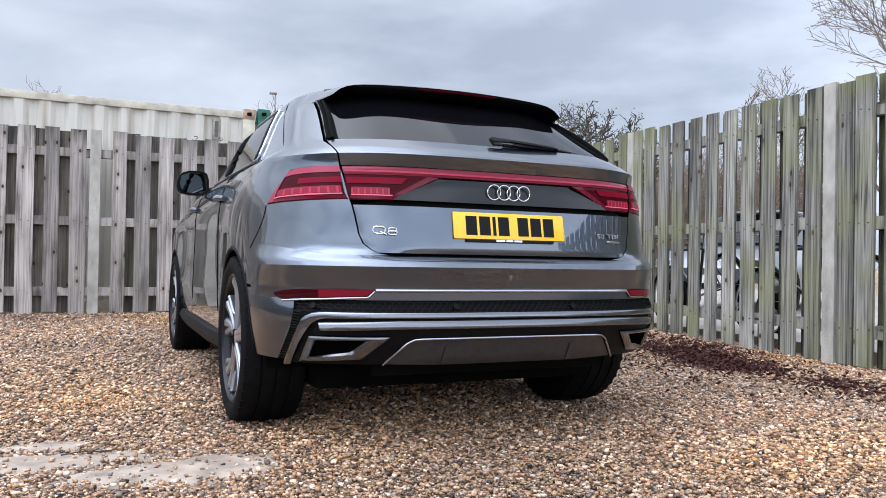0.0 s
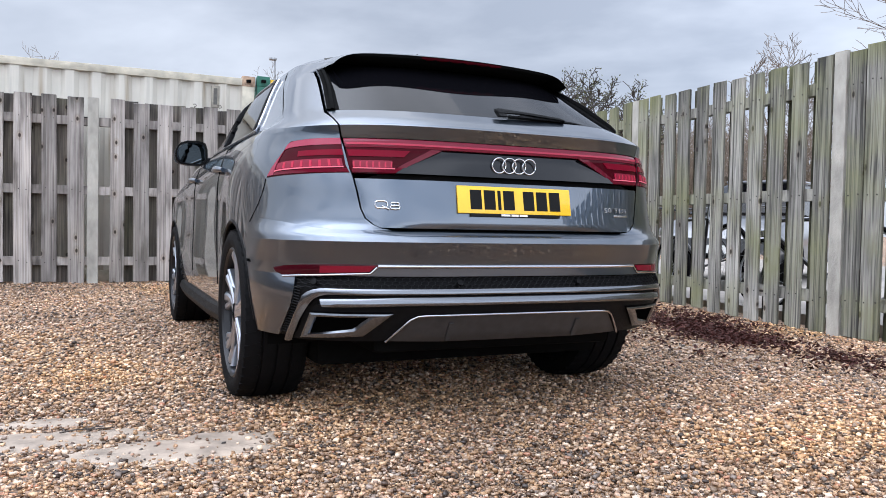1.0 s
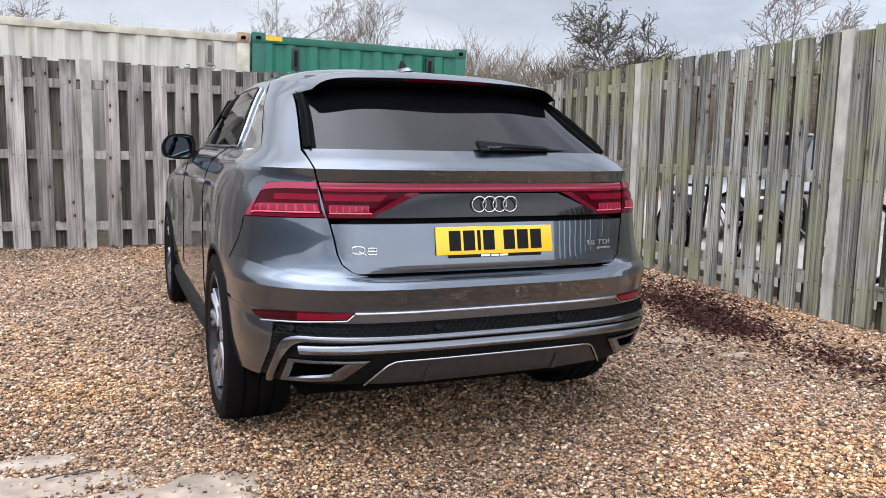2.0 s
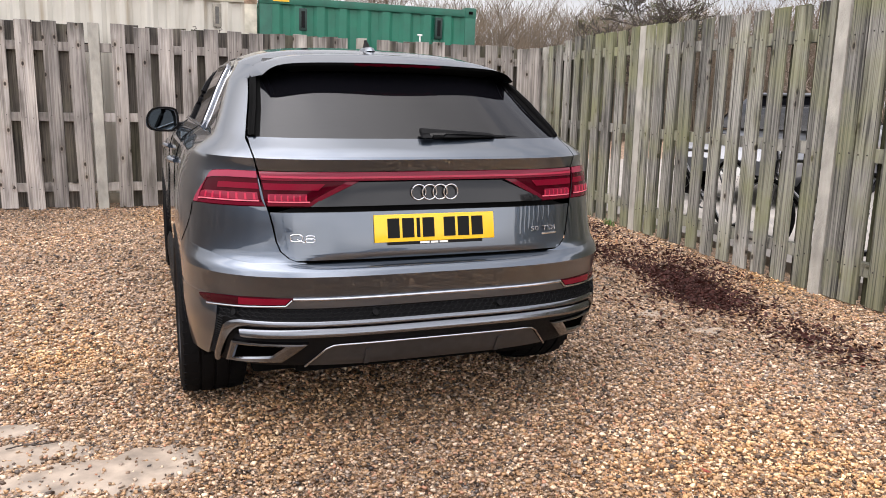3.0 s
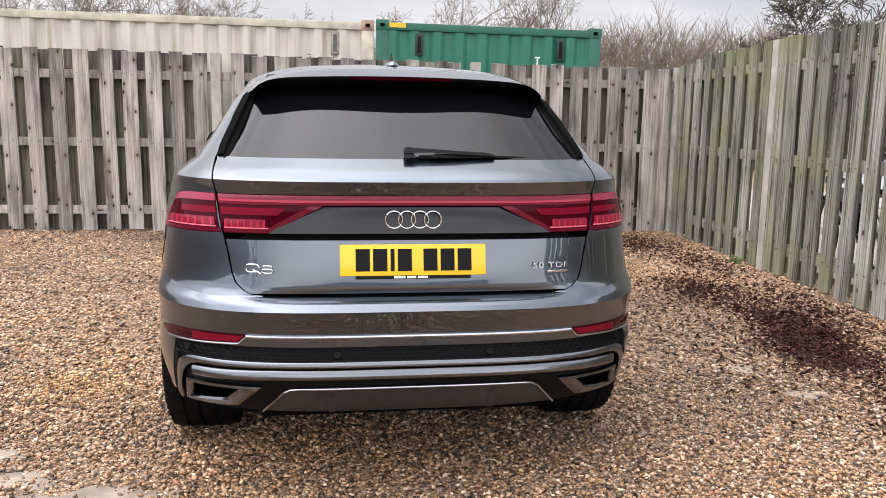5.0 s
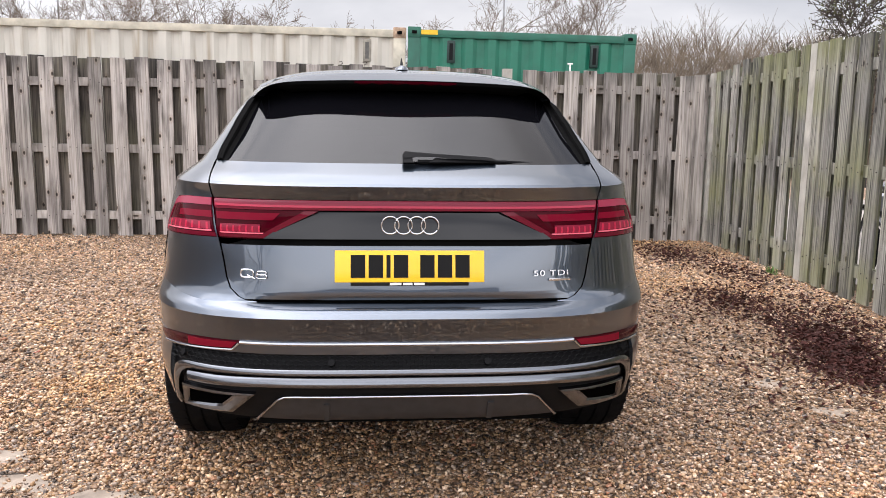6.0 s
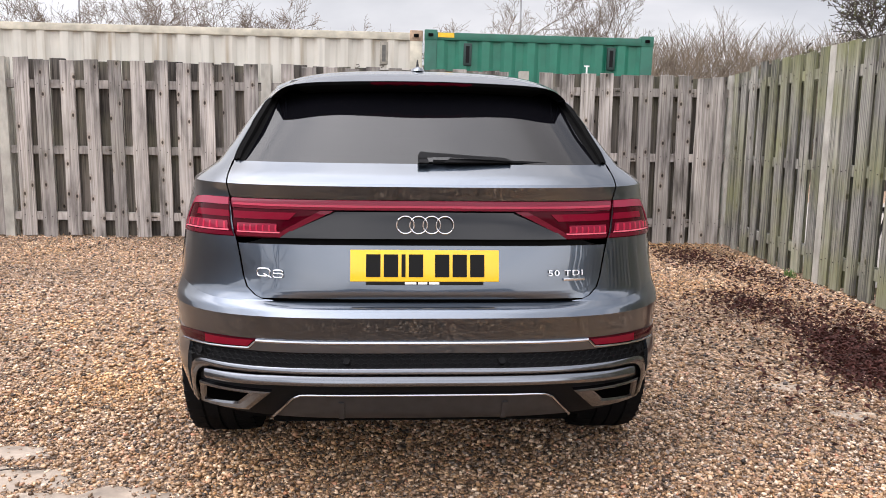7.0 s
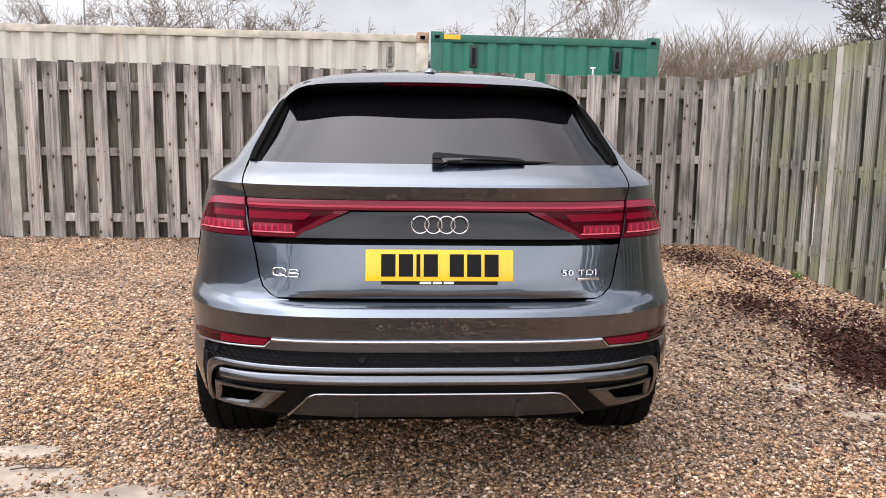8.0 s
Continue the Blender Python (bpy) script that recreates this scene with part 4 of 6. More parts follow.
    part("side_window", bm, M_GLASS, car, "dark side windows in one band")
    lo = [(pv(v, 1.238), 1.238) for v in np.linspace(1.27, 1.345, 4)]
    hi = [(pv(v, dlo_top(v)), dlo_top(v)) for v in np.linspace(1.40, 1.485, 4)]
    part("quarter_window", ribbon(bmesh.new(), lo, hi, 6, 8, 0.004, 0.004, s), M_GLASS, car, "small dark quarter window")
    bm = bmesh.new()
    def rim_pt(v, z):
        c, n = skin(pv(v, z), z), normal_at(pv(v, z), z)
        c = c + n * 0.006
        return Vector((c.x * s, c.y, c.z))
    loop = [rim_pt(v, 1.232) for v in np.linspace(3.3, 1.25, 24)] + [rim_pt(v, z) for v, z in ((1.262, 1.26), (1.30, 1.33), (1.345, 1.42), (1.385, 1.475))] + [rim_pt(v, dlo_top(v) + 0.006) for v in np.linspace(1.40, 3.3, 24)]
    tube(bm, loop, [0.006] * 22 + [0.008] * 9 + [0.006] * (len(loop) - 31), 6)
    part("window_surround", bm, M_BRIGHT, car, "satin aluminium window surround")
    for v in (1.345, 2.30):
        bm = bmesh.new()
        za, zb = (1.24, dlo_top(1.48)) if v < 2 else (1.24, dlo_top(2.4))
        tube(bm, [rim_pt(v + 0.14 * (z - za) / (zb - za) * (1 if v < 2 else 0.4), z) for z in np.linspace(za, zb, 8)], 0.009 if v < 2 else 0.016, 6)
        part("window_pillar", bm, M_BLACK, car)
    # door joints and handles
    for v in (1.62, 2.72):
        bm = bmesh.new()
        pts = []
        for z in np.linspace(0.45, 1.22, 14):
            vv = v - (0.10 * (1 - smoothstep(0.45, 0.9, z)) if v < 2 else 0)
            c = skin(pv(vv, z), z)
            pts.append((c.x * s, c.y, c.z))
        tube(bm, pts, 0.0035, 5)
        part("door_joint", bm, M_DARK, car)
    for v in (1.46, 2.66):
        bm = bmesh.new()
        pts, rad = [], []
        for k in range(9):
            t = k / 8
            c, n = skin(pv(v + 0.20 * t, 1.045), 1.045), normal_at(pv(v + 0.20 * t, 1.045), 1.045)
            c = c + n * (0.008 + 0.026 * math.sin(math.pi * t) ** 0.6)
            pts.append((c.x * s, c.y, c.z))
            rad.append(0.012 + 0.006 * math.sin(math.pi * t))
        tube(bm, pts, rad, 8)
        part("door_handle", bm, M_PAINT, car, "grey door handle")
    # wheel arch liners and edges
    for a in AXLES:
        bm = bmesh.new()
        ring = []
        for d in np.linspace(-12, 192, 25):
            y, z = a + (ARCH + 0.008) * math.cos(math.radians(d)), HUB_Z + (ARCH + 0.008) * math.sin(math.radians(d))
            ring.append([Vector((s * x, y, z)) for x in (0.55, 0.75, 0.90)])
        grid_mesh(bm, ring)
        prism(bm, [(0, 0)] and [(s * 0.55, HUB_Z - 0.1), (s * 0.552, HUB_Z - 0.1), (s * 0.552, HUB_Z + 0.43), (s * 0.55, HUB_Z + 0.43)], a - 0.43, a + 0.43)
        part("wheel_arch_liner", bm, M_DARK, car)
        bm = bmesh.new()
        pts = []
        for d in np.linspace(2, 178, 26):
            v, z = a + (arch - 0.004) * math.cos(math.radians(d)), HUB_Z + (arch - 0.006) * math.sin(math.radians(d))
            c = skin(pv(v, z), z)
            pts.append((s * (c.x - 0.006), c.y, c.z))
        tube(bm, pts, 0.011, 6)
        part("arch_edge", bm, M_BLACK, car)
    # sill
    bm = bmesh.new()
    tube(bm, [(s * 0.93, 1.36, 0.30), (s * 0.94, 1.9, 0.29), (s * 0.94, 3.0, 0.29), (s * 0.93, 3.44, 0.30)], 0.05, 8)
    part("sill", bm, M_BLACK, car)
    # door mirror
    bm = bmesh.new()
    bmesh.ops.create_uvsphere(bm, u_segments=20, v_segments=12, radius=1.0)
    for v in bm.verts:
        c = v.co
        v.co = Vector((math.copysign(abs(c.x) ** 0.7, c.x) * 0.104, (math.copysign(abs(c.y) ** 0.7, c.y) * 0.11 if c.y > 0 else 0.0), math.copysign(abs(c.z) ** 0.75, c.z) * (0.072 if c.z > 0 else 0.07) - 0.018 * c.x * s))
    bmesh.ops.transform(bm, matrix=pose(s * 1.01, 2.685, 1.18), verts=bm.verts)
    mirror = part("door_mirror", bm, M_PAINT, car, "grey door mirror on a black foot")
    mirror.location = (-s * 0.02, 0, 0.042)
    bm = bmesh.new()
    prism(bm, softened([(s * 0.920, 1.113), (s * 0.922, 1.230), (s * 0.96, 1.248), (s * 1.056, 1.245), (s * 1.094, 1.204), (s * 1.098, 1.147), (s * 1.066, 1.113)]), -0.004, 0.004, pose(0, 2.652, 0) @ Matrix.Translation((s * 1.01, 0, 1.18)) @ pose(0, 0, 0, -7, 0, -s * 16) @ Matrix.Translation((-s * 1.01, 0, -1.18)))
    part("mirror_glass", bm, M_MIRROR, mirror, "mirror glass")
    bm = bmesh.new()
    outline = softened([(0.905, 1.100), (0.908, 1.242), (0.955, 1.264), (1.062, 1.260), (1.108, 1.210), (1.112, 1.140), (1.075, 1.100)])
    hub = (1.01, 1.18)
    a_, b_, c_ = [], [], []
    for x_, z_ in outline:
        a_.append(bm.verts.new((s * x_, 2.635, z_)))
        b_.append(bm.verts.new((s * (hub[0] + (x_ - hub[0]) * 0.88), 2.635, hub[1] + (z_ - hub[1]) * 0.86)))
        c_.append(bm.verts.new((s * (hub[0] + (x_ - hub[0]) * 0.88), 2.69, hub[1] + (z_ - hub[1]) * 0.86)))
    d_ = [bm.verts.new((s * x_, 2.69, z_)) for x_, z_ in outline]
    for k in range(len(outline)):
        q = (k + 1) % len(outline)
        bm.faces.new((a_[k], a_[q], b_[q], b_[k]))
        bm.faces.new((b_[k], b_[q], c_[q], c_[k]))
        bm.faces.new((a_[q], a_[k], d_[k], d_[q]))
    part("mirror_frame", bm, M_BLACK, mirror)
    bm = bmesh.new()
    tube(bm, [(s * 0.80, 2.74, 1.15), (s * 0.90, 2.72, 1.14), (s * 0.97, 2.70, 1.13)], 0.022, 8)
    part("mirror_foot", bm, M_BLACK, mirror)

# windscreen, bonnet and nose close the front
bm = bmesh.new()
grid_mesh(bm, [[Vector((k * (0.64 + 0.16 * t), 2.9 + 0.80 * t - 0.10 * k * k * t, 1.60 - 0.47 * t - 0.06 * k * k * (1 - 0.5 * t))) for k in np.linspace(-1, 1, 15)] for t in np.linspace(0, 1, 8)])
part("windscreen", bm, M_GLASS, car)
bm = bmesh.new()
grid_mesh(bm, [[Vector((k * (0.84 - 0.18 * t ** 3), 3.60 + 1.15 * t + 0.12 * (1 - k * k) * t, 1.16 - 0.20 * t - 0.10 * t ** 4 - 0.03 * k * k)) for k in np.linspace(-1, 1, 15)] for t in np.linspace(0, 1, 10)])
part("bonnet", bm, M_PAINT, car)
bm = bmesh.new()
grid_mesh(bm, [[Vector((k * 0.9, 4.86 - 0.3 * k ** 4 - 0.1 * abs(t - 0.5), 0.28 + 0.62 * t)) for k in np.linspace(-1, 1, 15)] for t in np.linspace(0, 1, 6)])
part("front_bumper", bm, M_PAINT, car)

# rear bumper
def bump_end(z):
    """Where the bumper stops at the wheel opening."""
    return min(0.66, AXLES[0] - math.sqrt(max(0.0, (ARCH + 0.004) ** 2 - (z - HUB_Z) ** 2)))


def bump_line(z):
    zf = z if callable(z) else (lambda p: z)
    ps = np.linspace(0, 1, 30)
    out = []
    for t in ps:
        p_end = pv(bump_end(zf(1.0)), zf(1.0))
        p = p_end * t
        out.append((p, float(zf(p))))
    return [(-p, zz_) for p, zz_ in out[::-1]] + out[1:]


bm = bmesh.new()
ribbon(bm, bump_line(0.712), bump_line(lambda p: bumper_top(p)), 71, 8)
ribbon(bm, bump_line(0.626), bump_line(0.712), 71, 5)
ribbon(bm, bump_line(0.582), bump_line(0.613), 71, 4)
for s in (1, -1):
    zz = [0.335, 0.38, 0.44, 0.50, 0.55, 0.582]
    ribbon(bm, [(pu(np.interp(z, [0.335, 0.582], [0.889, 0.857]), z), z) for z in zz], [(pv(bump_end(z), z), z) for z in zz], 10, 10, 0.0, 0.012, s)
    # skin behind the reflector
    ribbon(bm, U((0.575, 0.611)) + V((0.56, 0.611)), U((0.575, 0.628)) + V((0.565, 0.628)), 20, 3, -0.002, 0.01, s)
bumper = part("rear_bumper", bm, M_PAINT, car, "grey rear bumper with satin trims")
def bar_line(pts, radius, lift, s=1):
    """A slim round moulding laid on the skin."""
    line = resample(pts, 40)
    out = []
    for p, z in line:
        c = skin(p, z) + normal_at(p, z) * lift
        out.append((c.x * s, c.y, c.z))
    return tube(bmesh.new(), out, radius, 8)


bm = bar_line(mirrored(U((0.585, 0.6195), (0.3, 0.6195), (0, 0.6195))), 0.0072, 0.002)
part("bright_strip", bm, M_BRIGHT, bumper, "satin aluminium strip")
for s in (1, -1):
    lo = [(pu(0.612, 0.595), 0.595), (pu(0.72, 0.590), 0.590), (pu(0.83, 0.582), 0.582), (pv(0.30, 0.575), 0.575), (pv(0.335, 0.586), 0.586)]
    hi = [(pu(0.575, 0.626), 0.626), (pu(0.72, 0.626), 0.626), (pu(0.83, 0.621), 0.621), (pv(0.30, 0.613), 0.613), (pv(0.352, 0.604), 0.604)]
    refl = part("reflector", ribbon(bmesh.new(), lo, hi, 18, 5, 0.004, 0.012, s, round_=0.002), M_REFLECTOR, bumper, "long red rear reflector")
    part("reflector_core", ribbon(bmesh.new(), U((0.615, 0.599), (0.78, 0.592)), U((0.595, 0.621), (0.78, 0.619)), 10, 3, 0.0065, 0.004, s), M_REFLECTOR_CORE, refl)
    part("reflector_trim", bar_line([(pu(0.588, 0.616), 0.616)] + [(p, z - 0.003) for p, z in lo[:-1]], 0.0045, 0.003, s), M_BRIGHT, refl)

for s in (1, -1):
    pts = []
    for t in np.linspace(0, 1, 8):
        z = 0.955 - 0.175 * t
        c = skin(pv(0.495 + 0.10 * t * t, z), z)
        pts.append((c.x * s, c.y, c.z))
    part("bumper_joint", tube(bmesh.new(), pts, 0.0025, 5), M_DARK, bumper)

# black lower insert behind everything
bm = ribbon(bmesh.new(), mirrored(U((0.89, 0.322), (0.6, 0.322), (0.3, 0.322), (0, 0.322))), mirrored(U((0.862, 0.584), (0.6, 0.584), (0.3, 0.584), (0, 0.584))), 51, 12, -0.016, 0.015)
part("lower_insert", bm, M_BLACK, bumper, "black plastic lower bumper")
# honeycomb mesh strip with its legs at the corners
def honey(s):
    bm = bmesh.new()
    n = 31
    for r in range(4):
        z = 0.538 + 0.038 * r / 3
        pts = []
        for k in range(2 * n + 1):
            u = 0.855 * k / (2 * n)
            zz_ = z + (0.0032 if k % 2 else -0.0032) * (1 if r % 2 else -1)
            p = pu(u, zz_)
            c, nn = skin(p, zz_), normal_at(p, zz_)
            c = c + nn * -0.002
            pts.append((c.x * s, c.y, c.z))
        tube(bm, pts, 0.0022, 4)
    for r in range(3):
        for k in range(2 * n):
            if (k + r) % 2 == 0:
                u = 0.855 * k / (2 * n)
                z0, z1 = 0.538 + 0.038 * r / 3, 0.538 + 0.038 * (r + 1) / 3
                a, b = skin(pu(u, z0), z0), skin(pu(u, z1), z1)
                tube(bm, [(a.x * s, a.y, a.z), (b.x * s, b.y, b.z)], 0.0018, 4, False)
    # leg
    for k in range(18):
        z = 0.35 + 0.19 * k / 18
        pts = []
        for t in np.linspace(0, 1, 4):
            u = np.interp(z, [0.335, 0.55], [0.866, 0.842]) + 0.022 * t
            c, nn = skin(pu(u, z + 0.006 * t), z + 0.006 * t), normal_at(pu(u, z), z)
            c = c - nn * 0.003
            pts.append((c.x * s, c.y, c.z))
        tube(bm, pts, 0.0028, 4)
    return bm


for s in (1, -1):
    part("honeycomb_grille", honey(s), M_BLACK, bumper, "black honeycomb strip")
for u in (-0.80, -0.27, 0.27, 0.80):
    c, nn = skin(pu(u, 0.557), 0.557), normal_at(pu(u, 0.557), 0.557)
    bm = bmesh.new()
    bmesh.ops.create_cone(bm, cap_ends=True, segments=20, radius1=0.013, radius2=0.0115, depth=0.014)
    bmesh.ops.transform(bm, matrix=Matrix.Translation(c + nn * 0.0) @ nn.to_track_quat("Z", "Y").to_matrix().to_4x4(), verts=bm.verts)
    part("parking_sensor", bm, M_BLACK, bumper)
# satin frame and lip
leg_out = [(0.868, 0.320), (0.860, 0.40), (0.848, 0.475), (0.838, 0.506), (0.815, 0.528), (0.78, 0.5345), (0.5, 0.5345), (0.25, 0.5345), (0, 0.5345)]
leg_in = [(0.846, 0.324), (0.838, 0.40), (0.822, 0.462), (0.806, 0.490), (0.785, 0.506), (0.765, 0.512), (0.5, 0.514), (0.25, 0.514), (0, 0.514)]
bm = ribbon(bmesh.new(), mirrored(U(*leg_in)), mirrored(U(*leg_out)), 81, 5, 0.010, 0.03, round_=0.005, tilt=0.003)
part("bumper_frame", bm, M_TRIM, bumper, "satin grey frame round the lower bumper")
bm = ribbon(bmesh.new(), mirrored(U((0.775, 0.468), (0.5, 0.474), (0.25, 0.474), (0, 0.474))), mirrored(U((0.785, 0.497), (0.5, 0.5075), (0.25, 0.5075), (0, 0.5075))), 61, 6, 0.010, 0.03, round_=0.005, tilt=0.010)
part("bumper_lip", bm, M_TRIM, bumper, "satin grey lip")
# body of the black lower bumper between lip and diffuser
bm = ribbon(bmesh.new(), mirrored(U((0.85, 0.322), (0.55, 0.325), (0.505, 0.345), (0.43, 0.428), (0.25, 0.438), (0, 0.438))), mirrored(U((0.80, 0.468), (0.6, 0.47), (0.5, 0.47), (0.42, 0.47), (0.25, 0.472), (0, 0.472))), 61, 6, -0.004, 0.02)
part("lower_moulding", bm, M_BLACK, bumper, "satin black lower moulding")
bm = bar_line(mirrored(U((0.537, 0.330), (0.45, 0.428), (0.42, 0.4335), (0.2, 0.4345), (0, 0.4345))), 0.0045, 0.003)
part("diffuser_trim", bm, M_BRIGHT, bumper, "thin satin line over the diffuser")
bm = ribbon(bmesh.new(), mirrored(U((0.53, 0.327), (0.3, 0.318), (0, 0.318))), mirrored(U((0.44, 0.424), (0.3, 0.4285), (0, 0.4295))), 41, 6, -0.003, 0.02)
diffuser = part("diffuser", bm, M_DIFFUSER, bumper, "dark grey diffuser panel")
for u in (-0.29, 0.29):
    bm = ribbon(bmesh.new(), U((u - 0.012, 0.33), (u + 0.008, 0.33)), U((u - 0.010, 0.40), (u + 0.010, 0.40)), 3, 5, 0.004, 0.012)
    part("diffuser_fin", bm, M_DIFFUSER, diffuser)
# exhaust-style trims
for s in (1, -1):
    quad_o = [(0.808, 0.444), (0.532, 0.446), (0.622, 0.356), (0.822, 0.340)]
    quad_i = [(0.786, 0.426), (0.612, 0.430), (0.664, 0.380), (0.798, 0.358)]
    bm = bmesh.new()
    rows = []
    for k in range(4):
        for t in np.linspace(0, 1, 6)[:-1]:
            o0, o1, i0, i1 = quad_o[k], quad_o[(k + 1) % 4], quad_i[k], quad_i[(k + 1) % 4]
            uo, zo = o0[0] + (o1[0] - o0[0]) * t, o0[1] + (o1[1] - o0[1]) * t
            ui, zi = i0[0] + (i1[0] - i0[0]) * t, i0[1] + (i1[1] - i0[1]) * t
            ring = []
            for f, lift in ((0, -0.006), (0.0, 0.010), (0.3, 0.014), (0.8, 0.010), (1.0, 0.002), (1.02, -0.05)):
                u, z = uo + (ui - uo) * f, zo + (zi - zo) * f
                c, nn = skin(pu(u, z), z), normal_at(pu(u, z), z)
                c = c + Vector((0, -lift, 0)) if lift < -0.01 else c + nn * lift
                ring.append(bm.verts.new((c.x * s, c.y, c.z)))
            rows.append(ring)
    for k in range(len(rows)):
        r0, r1 = rows[k], rows[(k + 1) % len(rows)]
        for j in range(len(r0) - 1):
            bm.faces.new((r0[j], r0[j + 1], r1[j + 1], r1[j]))
    tr = part("exhaust_trim", bm, M_TRIM, bumper, "satin grey exhaust-shaped trim round a black opening", angle=25)
    # flat black panel in place of a hollow; its colour gives the dark depth
    bm = ribbon(bmesh.new(), U((0.64, 0.372), (0.80, 0.352)), U((0.59, 0.436), (0.79, 0.432)), 8, 3, 0.0, 0.004, s)
    part("opening", bm, M_VOID, tr)

# underbody, hung lower and wider to keep light off the ground beneath
bm = box(-0.70, 0.70, 0.50, 4.6, 0.175, 0.36, 0.03)
add_box(bm, -0.91, 0.91, 1.36, 3.46, 0.19, 0.40, 0.02)
add_box(bm, -0.56, 0.56, 0.19, 0.60, 0.268, 0.5, 0.03)
part("underbody", bm, M_DARK, car)
bm = tube(bmesh.new(), [(-0.62, 1.05, 0.36), (0, 1.02, 0.30), (0.62, 1.05, 0.36)], 0.05, 8)
part("rear_axle", bm, M_DARK, car)

# cabin seen through the tinted rear window
part("headlining", box(-0.48, 0.48, 1.10, 2.75, 1.525, 1.535), M_FABRIC, car)
part("dashboard", box(-0.78, 0.78, 3.05, 3.55, 0.75, 1.13, 0.05), M_FABRIC, car)
cab = box(-0.62, 0.62, 1.35, 1.47, 0.75, 1.22, 0.04)
part("seat_back", cab, M_FABRIC, car, "dark rear seat back")
for u in (-0.40, 0.0, 0.40):
    bm = box(u - 0.13, u + 0.13, 1.36, 1.46, 1.23, 1.36 if u else 1.32, 0.035)
    part("headrest", bm, M_FABRIC, car)
part("parcel_shelf", box(-0.66, 0.66, 0.55, 1.35, 1.10, 1.12, 0.008), M_FABRIC, car)
for u in (-0.36, 0.36):
    part("headrest", box(u - 0.12, u + 0.12, 2.3, 2.4, 1.20, 1.42, 0.035), M_FABRIC, car)

# number plate: yellow, with plain black bars for the characters
bm = bmesh.new()
add_box(bm, -0.26, 0.26, -0.004, 0.004, 0, 0.111, 0.003, pose(0, 0.066, 0.828, -11.0))
number_plate = part("number_plate", bm, M_PLATE, tailgate, "yellow number plate with black bars")
x = -0.205
for k, w in enumerate((0.05, 0.05, 0.014, 0.05, 0, 0.05, 0.05, 0.05)):
    if w:
        bm = add_box(bmesh.new(), x, x + w, -0.0055, -0.003, 0.016, 0.095, 0.0, pose(0, 0.066, 0.828, -11.0))
        part("character_bar", bm, M_INK, number_plate)
        x += w + 0.0115
    else:
        x += 0.030
bm = add_box(bmesh.new(), -0.205, 0.205, -0.003, 0.006, -0.012, 0.001, 0.002, pose(0, 0.066, 0.828, -11.0))
holder = part("plate_holder", bm, M_INK, number_plate, "black plate holder with a pale strip of lettering")
for a, b in ((-0.07, -0.03), (-0.024, 0.008), (0.014, 0.05)):
    bm = add_box(bmesh.new(), a, b, -0.0045, -0.002, -0.0095, -0.0015, 0.0, pose(0, 0.066, 0.828, -11.0))
    part("lettering_bar", bm, M_WHITE, holder)

# four plain interlocked rings, badges
rings = bmesh.new()
for k in range(4):
    cx = -0.069 + 0.046 * k
    pts = []
    for j in range(33):
        a = 2 * math.pi * j / 32
        u, z = cx + 0.0305 * math.cos(a), 1.024 + 0.0305 * math.sin(a)
        c = skin(pu(u, z), z)
        pts.append((u, c.y - 0.004 - 0.002 * (k % 2), z))
    tube(rings, pts, 0.0030, 8, False)
part("emblem", rings, M_BADGE, tailgate, "four interlocked chrome rings")
bm = bmesh.new()
for cu, zc, ru, rz, wd in ((-0.562, 0.853, 0.0225, 0.0135, 0.0030), (-0.511, 0.8555, 0.0155, 0.0063, 0.0025), (-0.511, 0.8435, 0.0175, 0.0070, 0.0025)):
    pts = []
    for j in range(25):
        a = 2 * math.pi * j / 24
        u, z = cu + ru * math.copysign(abs(math.cos(a)) ** 0.6, math.cos(a)), zc + rz * math.copysign(abs(math.sin(a)) ** 0.6, math.sin(a))
        c, nn = skin(pu(u, z), z), normal_at(pu(u, z), z)
        pts.append(tuple(c + nn * 0.002))
    tube(bm, pts, wd, 6, False)
pts = [skin(pu(u, z), z) + normal_at(pu(u, z), z) * 0.003 for u, z in ((-0.560, 0.848), (-0.533, 0.835))]
tube(bm, pts, 0.0030, 6)
part("badge", bm, M_BADGE, tailgate, "small chrome model badge")


def lettering(text, size, u, z, extrude=0.002):
    cu = bpy.data.curves.new("badge_lettering", "FONT")
    cu.body, cu.size, cu.extrude, cu.align_x = text, size, extrude, "CENTER"
    cu.space_character = 1.12
    tmp = bpy.data.objects.new("badge_lettering", cu)
    scene.collection.objects.link(tmp)
    bpy.context.view_layer.update()
    me = bpy.data.meshes.new_from_object(tmp.evaluated_get(bpy.context.evaluated_depsgraph_get()))
    bpy.data.objects.remove(tmp)
    me.materials.append(M_BADGE)
    c, nn = skin(pu(u, z), z), normal_at(pu(u, z), z)
    ob = new("badge_lettering", me)
    ob.parent = tailgate
    yaw = math.degrees(math.atan2(nn.x, -nn.y))
    ob.matrix_local = Matrix.Translation(c + nn * 0.003) @ pose(0, 0, 0, 0, 0, yaw) @ pose(0, 0, 0, 82, 0, 0)
    ob["label"] = "chrome lettering"
    return ob


t50 = lettering("50 TDI", 0.034, 0.502, 0.846)
t50.scale = (1.25, 0.85, 1)
bm = bmesh.new()
c, nn = skin(pu(0.535, 0.832), 0.832), normal_at(pu(0.535, 0.832), 0.832)
add_box(bm, -0.042, 0.042, -0.002, 0.003, -0.0042, 0.0042, 0.001, Matrix.Translation(c + nn * 0.002) @ pose(0, 0, 0, 0, 0, math.degrees(math.atan2(nn.x, -nn.y))))
part("badge_bar", bm, M_BADGE, tailgate, "small chrome bar of lettering")

